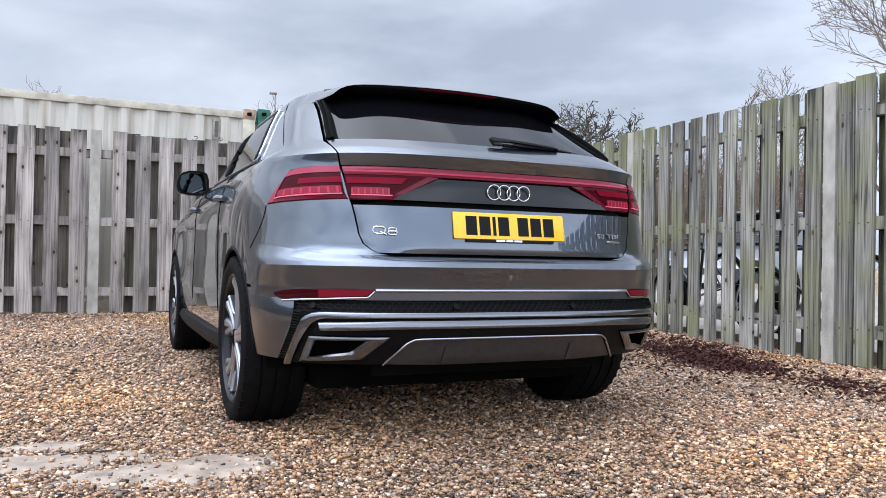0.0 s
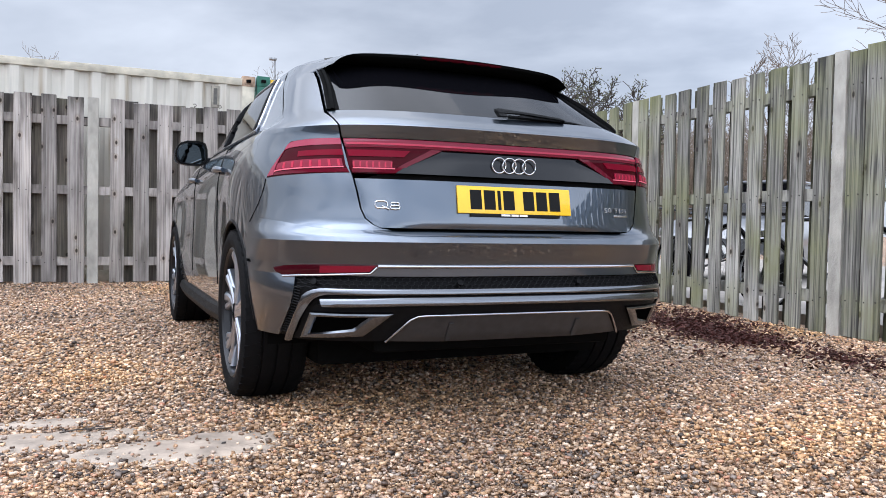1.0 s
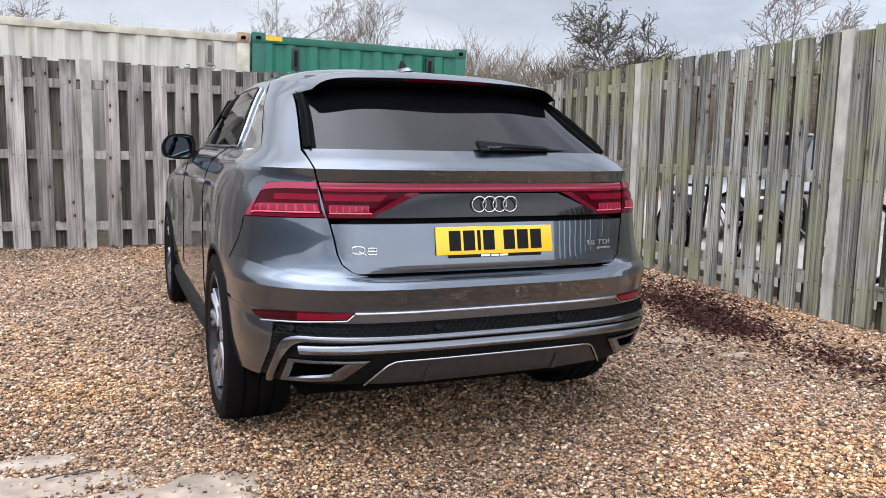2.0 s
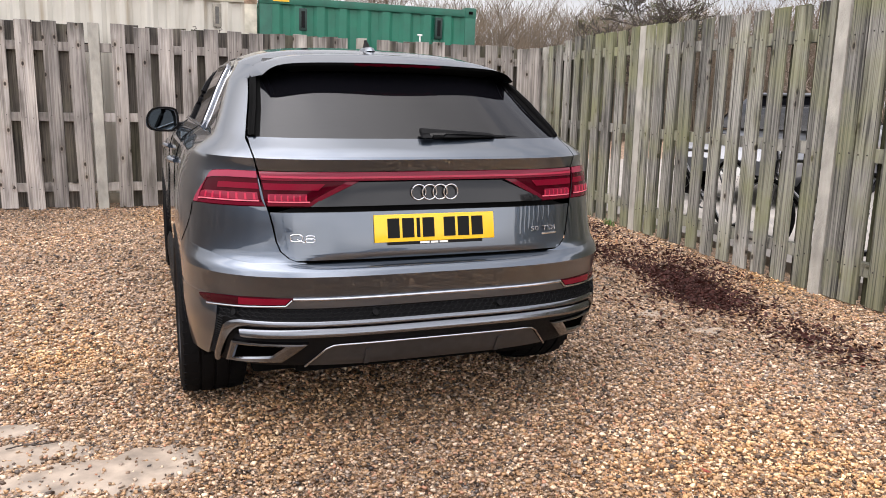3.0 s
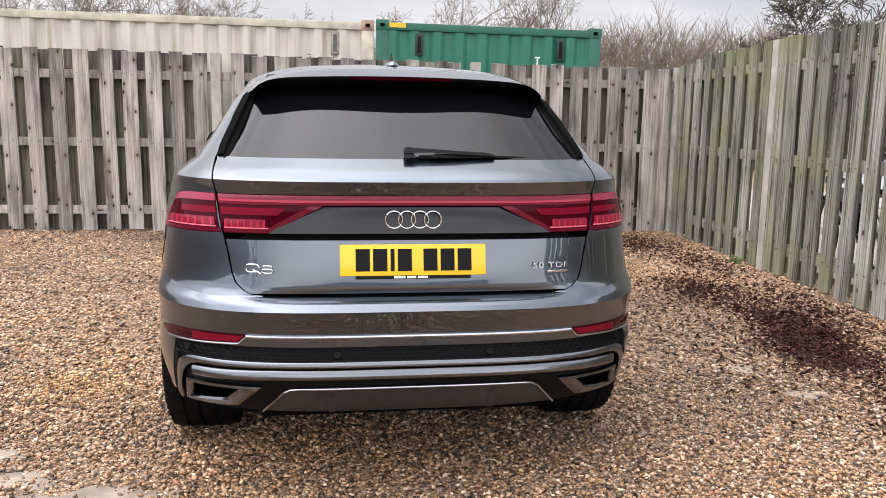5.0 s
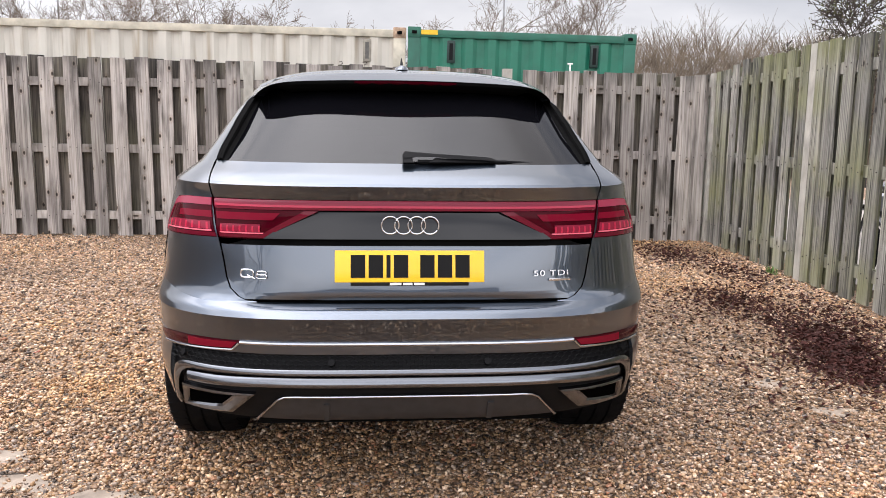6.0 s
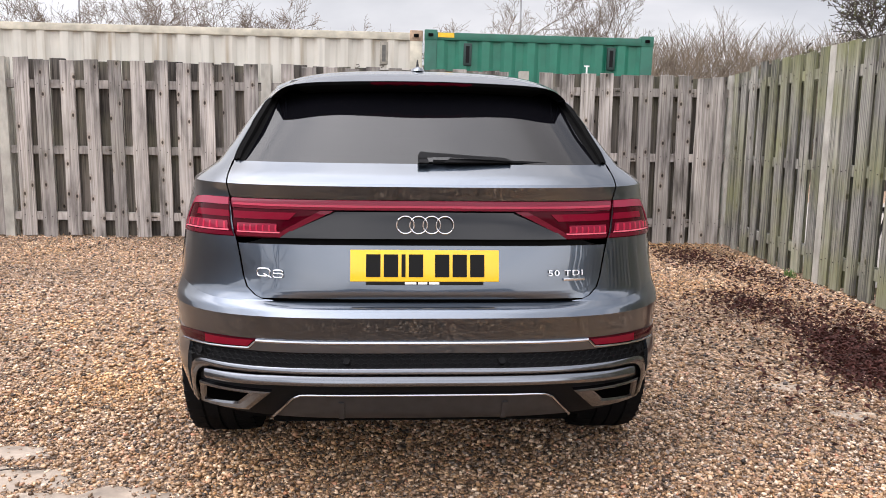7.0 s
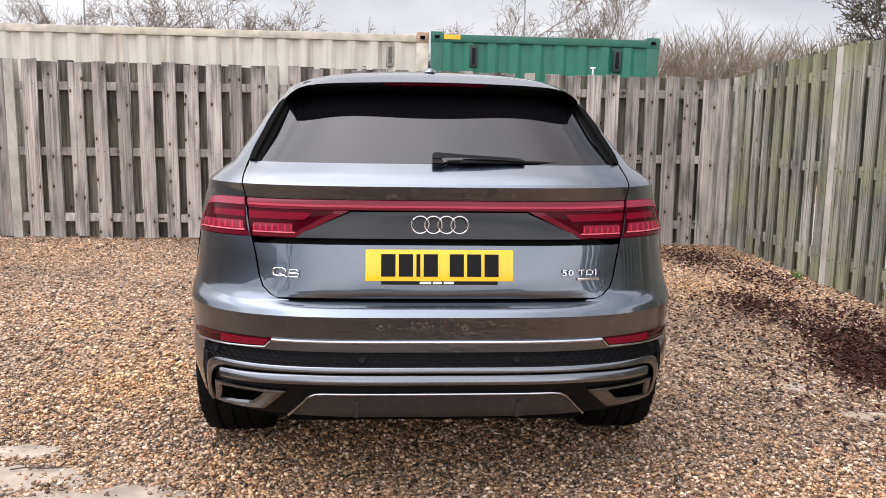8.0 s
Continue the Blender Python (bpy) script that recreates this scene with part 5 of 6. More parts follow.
# wiper
bm = bmesh.new()
prism(bm, [(-0.024, 1.252), (-0.024, 1.264), (-0.014, 1.276), (0.03, 1.272), (0.16, 1.264), (0.29, 1.257), (0.315, 1.249), (0.315, 1.243), (0.16, 1.252), (0.075, 1.257), (0.03, 1.256)], -0.040, -0.006)
prism(bm, [(-0.024, 1.236), (-0.024, 1.262), (0.006, 1.264), (0.016, 1.236)], -0.036, -0.006)
prism(bm, [(0.070, 1.238), (0.092, 1.253), (0.20, 1.250), (0.315, 1.246), (0.315, 1.238)], -0.032, -0.006)
bmesh.ops.bevel(bm, geom=bm.edges[:], offset=0.002, segments=2, affect="EDGES")
for v in bm.verts:
    v.co.y += 0.205 + 1.2 * (v.co.z - 1.2325) + 0.30 * v.co.x ** 2
wiper = part("rear_wiper", bm, M_BLACK, tailgate, "black rear wiper arm and blade")
bm = tube(bmesh.new(), [(0.03, 0.205, 1.240), (0.20, 0.217, 1.240), (0.35, 0.238, 1.240), (0.455, 0.262, 1.237)], [0.008, 0.008, 0.007, 0.004], 6)
part("wiper_blade", bm, M_BLACK, wiper)

# roof aerial: a pale foot with a dark fin
def stacked(rows):
    bm = bmesh.new()
    prev = None
    for cy, ln, hw, z in rows:
        row = [bm.verts.new((hw * math.sin(2 * math.pi * j / 16), cy + ln * math.cos(2 * math.pi * j / 16), z)) for j in range(16)]
        if prev:
            for j in range(16):
                bm.faces.new((prev[j], prev[(j + 1) % 16], row[(j + 1) % 16], row[j]))
        prev = row
    bm.faces.new(prev)
    return bm


aerial = part("roof_aerial", stacked([(1.16, 0.10, 0.036, 1.626), (1.165, 0.09, 0.030, 1.640), (1.17, 0.075, 0.012, 1.648)]), M_PAINT, car, "grey aerial foot with a dark fin")
part("fin", stacked([(1.172, 0.07, 0.008, 1.646), (1.18, 0.045, 0.005, 1.668), (1.19, 0.02, 0.003, 1.686)]), M_BLACK, aerial)


# wheels
def make_wheel(s, axle):
    turn_ = 0.35 if axle < 2 else 0.9
    prof = [(0.292, -0.118), (0.30, -0.134), (0.322, -0.144), (0.352, -0.144), (0.374, -0.132), (0.383, -0.110)]
    for g in (-0.062, 0.0, 0.062):
        prof += [(0.387, g - 0.006), (0.378, g - 0.004), (0.378, g + 0.004), (0.387, g + 0.006)]
    prof += [(0.383, 0.110), (0.374, 0.132), (0.352, 0.144), (0.322, 0.144), (0.30, 0.134), (0.292, 0.118)]
    wheel = part("wheel", lathe(bmesh.new(), prof, 72, m=pose(s * 0.848, axle, HUB_Z)), M_RUBBER, car, "black tyre on a two-tone alloy wheel")

    def sub(name, bm, mt, label="", angle=32.0):
        bmesh.ops.transform(bm, matrix=pose(s * 0.848, axle, HUB_Z) @ Matrix.Diagonal((s, 1, 1, 1)), verts=bm.verts)
        return part(name, bm, mt, wheel, label, angle=angle)
    sub("rim", lathe(bmesh.new(), [(0.298, 0.10), (0.298, 0.132), (0.290, 0.136), (0.281, 0.126), (0.277, 0.10)], 64), M_RIM_DARK, "dark grey rim")
    sub("barrel", lathe(bmesh.new(), [(0.297, -0.12), (0.297, 0.10), (0.276, 0.10), (0.262, -0.10)], 48), M_RIM_DARK)
    sub("brake_disc", lathe(bmesh.new(), [(0.03, 0.0), (0.19, 0.0), (0.19, 0.02), (0.03, 0.02)], 32), M_DISC)
    sub("inner_barrel", lathe(bmesh.new(), [(0.02, -0.09), (0.268, -0.09), (0.268, -0.08), (0.02, -0.08)], 32), M_DARK)

    def bar(points, widths, x_of, thick):
        """A faceted spoke along points in the wheel's plane."""
        bm = bmesh.new()
        prev = None
        for k, (y, z) in enumerate(points):
            q0, q1 = points[max(0, k - 1)], points[min(len(points) - 1, k + 1)]
            d = Vector((0, q1[0] - q0[0], q1[1] - q0[1])).normalized()
            e = Vector((0, -d.z, d.y))
            x1, hw = x_of(k / (len(points) - 1)), widths[k]
            c = Vector((0, y, z))
            row = [bm.verts.new(c + Vector((x1 - thick, 0, 0)) - e * hw), bm.verts.new(c + Vector((x1 - 0.008, 0, 0)) - e * hw), bm.verts.new(c + Vector((x1, 0, 0)) - e * hw * 0.5),
                   bm.verts.new(c + Vector((x1, 0, 0)) + e * hw * 0.5), bm.verts.new(c + Vector((x1 - 0.008, 0, 0)) + e * hw), bm.verts.new(c + Vector((x1 - thick, 0, 0)) + e * hw)]
            if prev:
                for q in range(6):
                    bm.faces.new((prev[q], prev[(q + 1) % 6], row[(q + 1) % 6], row[q]))
            prev = row
        bm.faces.new(prev)
        return bm

    for k in range(5):
        mid = 2 * math.pi * k / 5 + turn_
        for side in (-1, 1):
            def ray_at(r, off):
                a = mid + side * off
                return (r * math.cos(a), r * math.sin(a))
            # each arm runs straight, then forks at its bend into a bright outer leg
            main = [ray_at(0.045, 0.25), ray_at(0.10, 0.16), ray_at(0.165, 0.135), ray_at(0.225, 0.155), ray_at(0.278, 0.185)]
            sub("spoke", bar(main, [0.017, 0.017, 0.018, 0.021, 0.027], lambda t: 0.122 + 0.012 * t - 0.014 * math.sin(math.pi * t * 0.8), 0.04), M_RIM, "", 25)
            fork = [ray_at(0.165, 0.15), ray_at(0.22, 0.27), ray_at(0.276, 0.36)]
            sub("spoke_fork", bar(fork, [0.011, 0.013, 0.018], lambda t: 0.100 + 0.022 * t, 0.03), M_RIM, "", 25)
            web = [ray_at(0.08, 0.24), ray_at(0.16, 0.20), ray_at(0.272, 0.26)]
            sub("spoke_web", bar(web, [0.010, 0.013, 0.016], lambda t: 0.062 + 0.02 * t, 0.03), M_RIM_DARK, "", 25)
        a = mid + math.pi / 5
        sub("wheel_bolt", lathe(bmesh.new(), [(0.0005, 0.075), (0.009, 0.075), (0.009, 0.092), (0.0005, 0.094)], 8, m=pose(0, 0.052 * math.cos(a), 0.052 * math.sin(a))), M_DISC)
    sub("hub_cap", lathe(bmesh.new(), [(0.0005, 0.06), (0.066, 0.06), (0.066, 0.085), (0.040, 0.108), (0.036, 0.116), (0.0005, 0.118)], 28), M_RIM)
    block = bpy.data.meshes.new("tread_block")
    bm = box(-0.034, 0.034, -0.0125, 0.0125, -0.006, 0.0015)
    bm.to_mesh(block)
    bm.free()
    block.materials.append(M_RUBBER)
    n = 44
    for side in (-1, 1):
        for k in range(n):
            a = 2 * math.pi * (k + 0.5 * (side > 0)) / n
            ob = new("tread_block", block)
            ob.parent = wheel
            ob.matrix_local = pose(s * 0.848, axle, HUB_Z) @ Matrix.Rotation(a, 4, "X") @ pose(side * 0.101, 0, 0.382) @ pose(0, 0, 0, 0, side * 9, 16)


for s in (1, -1):
    for a in AXLES:
        make_wheel(s, a)


# ---- beyond the fence ----
def corrugated(bm, x0, x1, y, z0, z1, pitch, deep, sign=1):
    """A wall of pressed trapezoid ribs facing -y."""
    n = max(2, round((x1 - x0) / pitch))
    p = (x1 - x0) / n
    pts = []
    for k in range(n):
        a = x0 + k * p
        pts += [(a, 0), (a + 0.32 * p, 0), (a + 0.5 * p, deep), (a + 0.82 * p, deep)]
    pts.append((x1, 0))
    lo = [bm.verts.new((x, y + d, z0)) for x, d in pts]
    hi = [bm.verts.new((x, y + d, z1)) for x, d in pts]
    for k in range(len(pts) - 1):
        bm.faces.new((lo[k], lo[k + 1], hi[k + 1], hi[k]))
    return bm


def make_container(label, length, paint, rail_paint, corner_paint, vents, pitch, vent_paint, slot_paint, deep=0.036):
    """A steel container with its near side on y = 0, from x = 0 to length, 2.59 high."""
    c = tagged(new("shipping_container"), label, "container")
    H, D = 2.59, 2.44
    part("side_wall", corrugated(bmesh.new(), 0.15, length - 0.15, 0.012, 0.15, H - 0.11, pitch, deep), paint, c, smooth=False)
    part("end_wall", box(0.05, 0.09, 0.1, D - 0.1, 0.1, H - 0.1), paint, c)
    part("end_wall", box(length - 0.09, length - 0.05, 0.1, D - 0.1, 0.1, H - 0.1), paint, c)
    part("back_wall", box(0.1, length - 0.1, D - 0.06, D - 0.02, 0.1, H - 0.1), paint, c)
    part("roof_panel", box(0.05, length - 0.05, 0.05, D - 0.05, H - 0.07, H - 0.03), paint, c)
    part("top_rail", box(0.15, length - 0.15, 0.0, 0.07, H - 0.12, H - 0.03, 0.008), rail_paint, c)
    part("bottom_rail", box(0.15, length - 0.15, 0.0, 0.07, 0.02, 0.16, 0.008), rail_paint, c)
    for x in (0.0, length - 0.15):
        part("corner_post", box(x, x + 0.15, 0.0, 0.15, 0.12, H - 0.12, 0.01), rail_paint, c)
        for z in (0.0, H - 0.13):
            bm = box(x - 0.004, x + 0.154, -0.006, 0.17, z, z + 0.13, 0.012)
            cast = part("corner_casting", bm, corner_paint, c)
            part("casting_slot", tube(bmesh.new(), [(x + 0.075, -0.008, z + 0.048), (x + 0.075, -0.008, z + 0.082)], 0.030, 12), M_DARK, cast)
    for x in vents:
        v = part("vent", box(x - 0.05, x + 0.05, 0.0, 0.04, H - 0.42, H - 0.15, 0.01), vent_paint, c, "small louvred vent")
        part("slot", box(x - 0.022, x + 0.022, -0.003, 0.01, H - 0.385, H - 0.185), slot_paint, v)
    return c


M_VENT_BODY = simple("weathered_vent", (0.27, 0.245, 0.20), 0.8, vary=0.3, scale=14.0)
M_VENT = simple("dirty_vent", (0.10, 0.095, 0.085), 0.8, vary=0.3, scale=20.0)


def streaked(name, color, stain, rough):
    """Faded paint with rain streaks and faint rust runs."""
    m, n, l, p = mat_new(name)
    tc, mp = n.new("ShaderNodeTexCoord"), n.new("ShaderNodeMapping")
    mp.inputs["Scale"].default_value = (9.0, 9.0, 0.55)
    l.new(tc.outputs["Object"], mp.inputs["Vector"])
    t = n.new("ShaderNodeTexNoise")
    t.inputs["Scale"].default_value, t.inputs["Detail"].default_value = 1.0, 6.0
    l.new(mp.outputs["Vector"], t.inputs["Vector"])
    r = n.new("ShaderNodeValToRGB")
    ramp_set(r, [(0.30, stain), (0.46, color), (0.62, tuple(c * 1.08 for c in color)), (0.74, tuple(c * 0.86 for c in color))])
    l.new(t.outputs["Fac"], r.inputs["Fac"])
    t2 = n.new("ShaderNodeTexNoise")
    t2.inputs["Scale"].default_value, t2.inputs["Detail"].default_value = 1.3, 8.0
    l.new(tc.outputs["Object"], t2.inputs["Vector"])
    k = n.new("ShaderNodeMapRange")
    k.inputs["From Min"].default_value, k.inputs["From Max"].default_value = 0.3, 0.7
    k.inputs["To Min"].default_value, k.inputs["To Max"].default_value = 0.84, 1.06
    l.new(t2.outputs["Fac"], k.inputs["Value"])
    sc = n.new("ShaderNodeVectorMath")
    sc.operation = "SCALE"
    l.new(r.outputs["Color"], sc.inputs[0])
    l.new(k.outputs["Result"], sc.inputs["Scale"])
    l.new(sc.outputs["Vector"], p.inputs["Base Color"])
    p.inputs["Roughness"].default_value = rough
    return m


M_CREAM = streaked("faded_cream_paint", (0.56, 0.525, 0.455), (0.36, 0.30, 0.22), 0.6)
M_CREAM_RAIL = simple("stained_cream_rail", (0.47, 0.43, 0.34), 0.6, vary=0.30, scale=7.0)
M_RUST = simple("rusty_cream", (0.36, 0.25, 0.17), 0.8, vary=0.75, scale=14.0)
M_GREEN = simple("green_container_paint", (0.007, 0.138, 0.083), 0.42, vary=0.14, scale=5.0)
M_GREEN_DARK = simple("dark_green_paint", (0.006, 0.10, 0.062), 0.45, vary=0.2, scale=6.0)
M_VENT_GREEN = simple("vent_black_green", (0.006, 0.026, 0.020), 0.5, vary=0.2, scale=30.0)
M_YELLOW = simple("yellow_label", (0.75, 0.45, 0.02), 0.5, vary=0.15, scale=30.0)
white_box = make_container("faded cream steel shipping container with rusty corner", 12.19, M_CREAM, M_CREAM_RAIL, M_RUST, (0.55, 11.72), 0.285, M_VENT_BODY, M_VENT, 0.040)
white_box.matrix_world = pose(1.975 - 12.19, 10.14, 0.14, 0, 0.62, 0.4)
green_box = make_container("green painted short steel container", 2.81, M_GREEN, M_GREEN_DARK, M_GREEN_DARK, (0.53, 2.30), 0.28, M_VENT_GREEN, M_INK)
green_box.matrix_world = pose(1.99, 10.20, 0.02, 0, 0.9, 0.0)
part("label_plate", box(0.16, 0.36, -0.006, 0.004, 2.50, 2.555), M_YELLOW, green_box, "yellow label")

M_BARK = simple("bare_bark", (0.050, 0.040, 0.033), 0.9, vary=0.3, scale=6.0)
M_TWIG = simple("brown_twigs", (0.150, 0.115, 0.088), 0.9, vary=0.35, scale=3.0)
M_SCRUB = simple("pale_thicket_stems", (0.165, 0.130, 0.094), 0.9, vary=0.4, scale=1.5)
M_LEAF = simple("olive_leaves", (0.085, 0.09, 0.035), 0.7, vary=0.4, scale=2.0)


class Tubes:
    """Collects many thin tapered branches into one mesh."""

    def __init__(self):
        self.v, self.f = [], []

    def add(self, a, b, ra, rb, sides):
        d = (b - a).normalized()
        s = d.cross(Vector((0.3, 0.2, 1)) if abs(d.z) < 0.9 else Vector((1, 0, 0.1))).normalized()
        t = d.cross(s)
        i = len(self.v)
        for c, r in ((a, ra), (b, rb)):
            for k in range(sides):
                q = 2 * math.pi * k / sides
                self.v.append(c + r * (s * math.cos(q) + t * math.sin(q)))
        for k in range(sides):
            self.f.append((i + k, i + (k + 1) % sides, i + sides + (k + 1) % sides, i + sides + k))

    def mesh(self, name, material, parent, label=""):
        me = bpy.data.meshes.new(name)
        me.from_pydata(self.v, [], self.f)
        me.materials.append(material)
        ob = new(name, me)
        ob.parent = parent
        if label:
            ob["label"] = label
        return ob


def make_tree(label, x, y, height, seed, depth=4, leafy=0, spread=0.8, stems=1, base_z=0.0, thin=0.0050):
    """A branching tree: limbs leave the trunk along its length, and boughs and twigs leave those."""
    rg = random.Random(seed)
    tree = tagged(new("tree"), label, "tree")
    tree.location = (x, y, base_z)
    trunk, crown = Tubes(), Tubes()
    tips = []
    counts = (9, 7, 6, 4)

    def grow(p, d, length, r, level):
        steps = 5 if level < 2 else 3
        nodes = [p]
        r0 = r
        for k in range(steps):
            bend = 0.10 if level == 0 else 0.20
            d = (d + Vector((rg.uniform(-1, 1), rg.uniform(-1, 1), rg.uniform(-0.5, 0.8))) * bend).normalized()
            q = p + d * length / steps
            r2 = max(thin, r0 * (1 - (0.94 if level == 0 else 0.75) * (k + 1) / steps))
            (trunk if level == 0 else crown).add(p, q, r, r2, (7, 5, 4, 3, 3)[min(level, 4)])
            p, r = q, r2
            nodes.append(q)
        if level >= depth:
            tips.append(p)
            return
        n = counts[min(level, 3)]
        for k in range(n):
            t = (0.30 if level == 0 else 0.2) + (0.70 if level == 0 else 0.8) * (k + rg.uniform(0.1, 0.9)) / n
            i = min(len(nodes) - 2, int(t * steps))
            q = nodes[i].lerp(nodes[i + 1], t * steps - i)
            axis = (nodes[i + 1] - nodes[i]).normalized()
            side = Vector((rg.uniform(-1, 1), rg.uniform(-1, 1), rg.uniform(-0.35, 0.65)))
            side = (side - axis * side.dot(axis)).normalized()
            e = (axis * rg.uniform(0.5, 0.9) + side * spread * rg.uniform(0.6, 1.15)).normalized()
            grow(q, e, length * rg.uniform(0.42, 0.66) * (1.15 - (0.2 if level == 0 else 0.45) * t), max(thin, r0 * 0.5 * (1.1 - 0.5 * t)), level + 1)

    for k in range(stems):
        d = Vector((rg.uniform(-1, 1) * 0.35 * (stems > 1), rg.uniform(-1, 1) * 0.35 * (stems > 1), 1)).normalized()
        grow(Vector((0.2 * k, 0, -0.1)), d, height * 0.74, height * 0.014, 0)
    trunk.mesh("trunk", M_BARK, tree)
    crown.mesh("crown", M_TWIG if not leafy else M_BARK, tree, "bare winter twigs")
    if leafy:
        verts, faces = [], []
        for p in tips:
            if rg.random() > leafy:
                continue
            for _ in range(3):
                c = p + Vector((rg.uniform(-1, 1), rg.uniform(-1, 1), rg.uniform(-1, 1))) * 0.10
                a = Vector((rg.uniform(-1, 1), rg.uniform(-1, 1), rg.uniform(-1, 1))).normalized() * 0.035
                b = a.cross(Vector((rg.uniform(-1, 1), rg.uniform(-1, 1), rg.uniform(-1, 1)))).normalized() * 0.02
                i = len(verts)
                verts += [c - a, c + b, c + a, c - b]
                faces.append((i, i + 1, i + 2, i + 3))
        me = bpy.data.meshes.new("leaves")
        me.from_pydata(verts, [], faces)
        me.materials.append(M_LEAF)
        ob = new("leaves", me)
        ob.parent = tree
        ob["label"] = "sparse small olive leaves"
    return tree


BARE = "bare winter tree with fine brown twigs"
make_tree("bushy gnarled winter tree with sparse olive leaves", 13.75, 20.2, 4.95, 3, 4, 0.7, 0.95, 1, 0.0, 0.0115)
make_tree(BARE, 13.6, 10.2, 6.6, 5, 4, 0.0, 0.6)
make_tree(BARE, 13.4, 12.8, 4.4, 8, 4, 0.0, 0.7)
for x, h, seed in ((12.7, 5.1, 35), (13.7, 4.8, 36)):
    make_tree("slender bare winter tree with feathery twigs", x, 29.2, h, seed, 3, 0.0, 0.3, 1, 0.0, 0.004)
make_tree("round-headed bare winter tree", 4.45, 26.5, 5.6, 12, 4, 0.0, 0.95)
for x, y, h, seed, spread, stems in ((6.7, 26.0, 4.9, 14, 0.6, 1), (8.3, 26.6, 5.8, 31, 0.75, 1),
                                     (-10.6, 26.0, 5.1, 17, 0.8, 2), (-9.2, 27.0, 5.3, 18, 0.8, 2), (-7.0, 26.0, 5.4, 19, 0.8, 2), (-5.2, 26.4, 5.5, 20, 0.85, 2), (-3.7, 26.0, 5.0, 22, 0.9, 2),
                                     (-1.5, 29.0, 4.6, 26, 0.9, 1), (0.4, 30.0, 4.5, 27, 0.9, 1), (2.4, 29.0, 4.5, 28, 0.8, 2)):
    make_tree(BARE if x < 5 else "bare winter tree with pale rising twigs", x, y, h, seed, 4, 0.0, spread, stems)
# trees behind the way in, mirrored in the car's paint
make_tree(BARE, -8.2, -17.0, 7.5, 41, 3, 0.0, 0.6)
make_tree(BARE, -12.0, -16.0, 7.0, 42, 3, 0.0, 0.6)


def make_scrub():
    """A belt of bare thicket behind the yards."""
    rg = random.Random(77)
    t = Tubes()
    for _ in range(5600):
        x, y = rg.uniform(6.5, 27), rg.uniform(23, 28)
        h = rg.uniform(2.3, 4.3) * (0.86 + 0.010 * (x - 9) + 0.04 * math.sin(x * 1.3 + 1) + 0.04 * math.sin(x * 3.1))
        p = Vector((x, y, 0))
        d = Vector((rg.uniform(-0.25, 0.25), rg.uniform(-0.2, 0.2), 1))
        for k in range(3):
            q = p + d * h / 3
            t.add(p, q, 0.012 - 0.003 * k, 0.009 - 0.003 * k, 3)
            if k:
                for _ in range(4):
                    e = d + Vector((rg.uniform(-0.8, 0.8), rg.uniform(-0.6, 0.6), rg.uniform(-0.3, 0.3)))
                    t.add(q, q + e * h / rg.uniform(4, 9), 0.006, 0.004, 3)
            p, d = q, d + Vector((rg.uniform(-0.2, 0.2), rg.uniform(-0.2, 0.2), 0))
    me = bpy.data.meshes.new("scrub")
    me.from_pydata(t.v, [], t.f)
    me.materials.append(M_SCRUB)
    tagged(new("scrub", me), "dense bare brown thicket of thin stems", "scrub", kind="stuff")


make_scrub()

# lamp post far behind
lamp = tagged(new("street_lamp"), "thin grey street lamp with a flat head", "street lamp")
lamp.location = (5.44, 30.8, 0)
M_STEEL = simple("galvanised_steel", (0.30, 0.31, 0.32), 0.5, 0.6, vary=0.15, scale=8.0)
part("pole", tube(bmesh.new(), [(0, 0, 0), (0, 0, 3.5), (0, 0, 7.1)], [0.06, 0.04, 0.03], 8), M_STEEL, lamp)
part("lamp_head", box(-0.22, 0.06, -0.12, 0.12, 7.06, 7.15, 0.03), M_STEEL, lamp)


other = copy_thing(lamp, pose(-10.8, 30.0, 0.0))
tagged(other, "thin grey lamp post behind the containers")


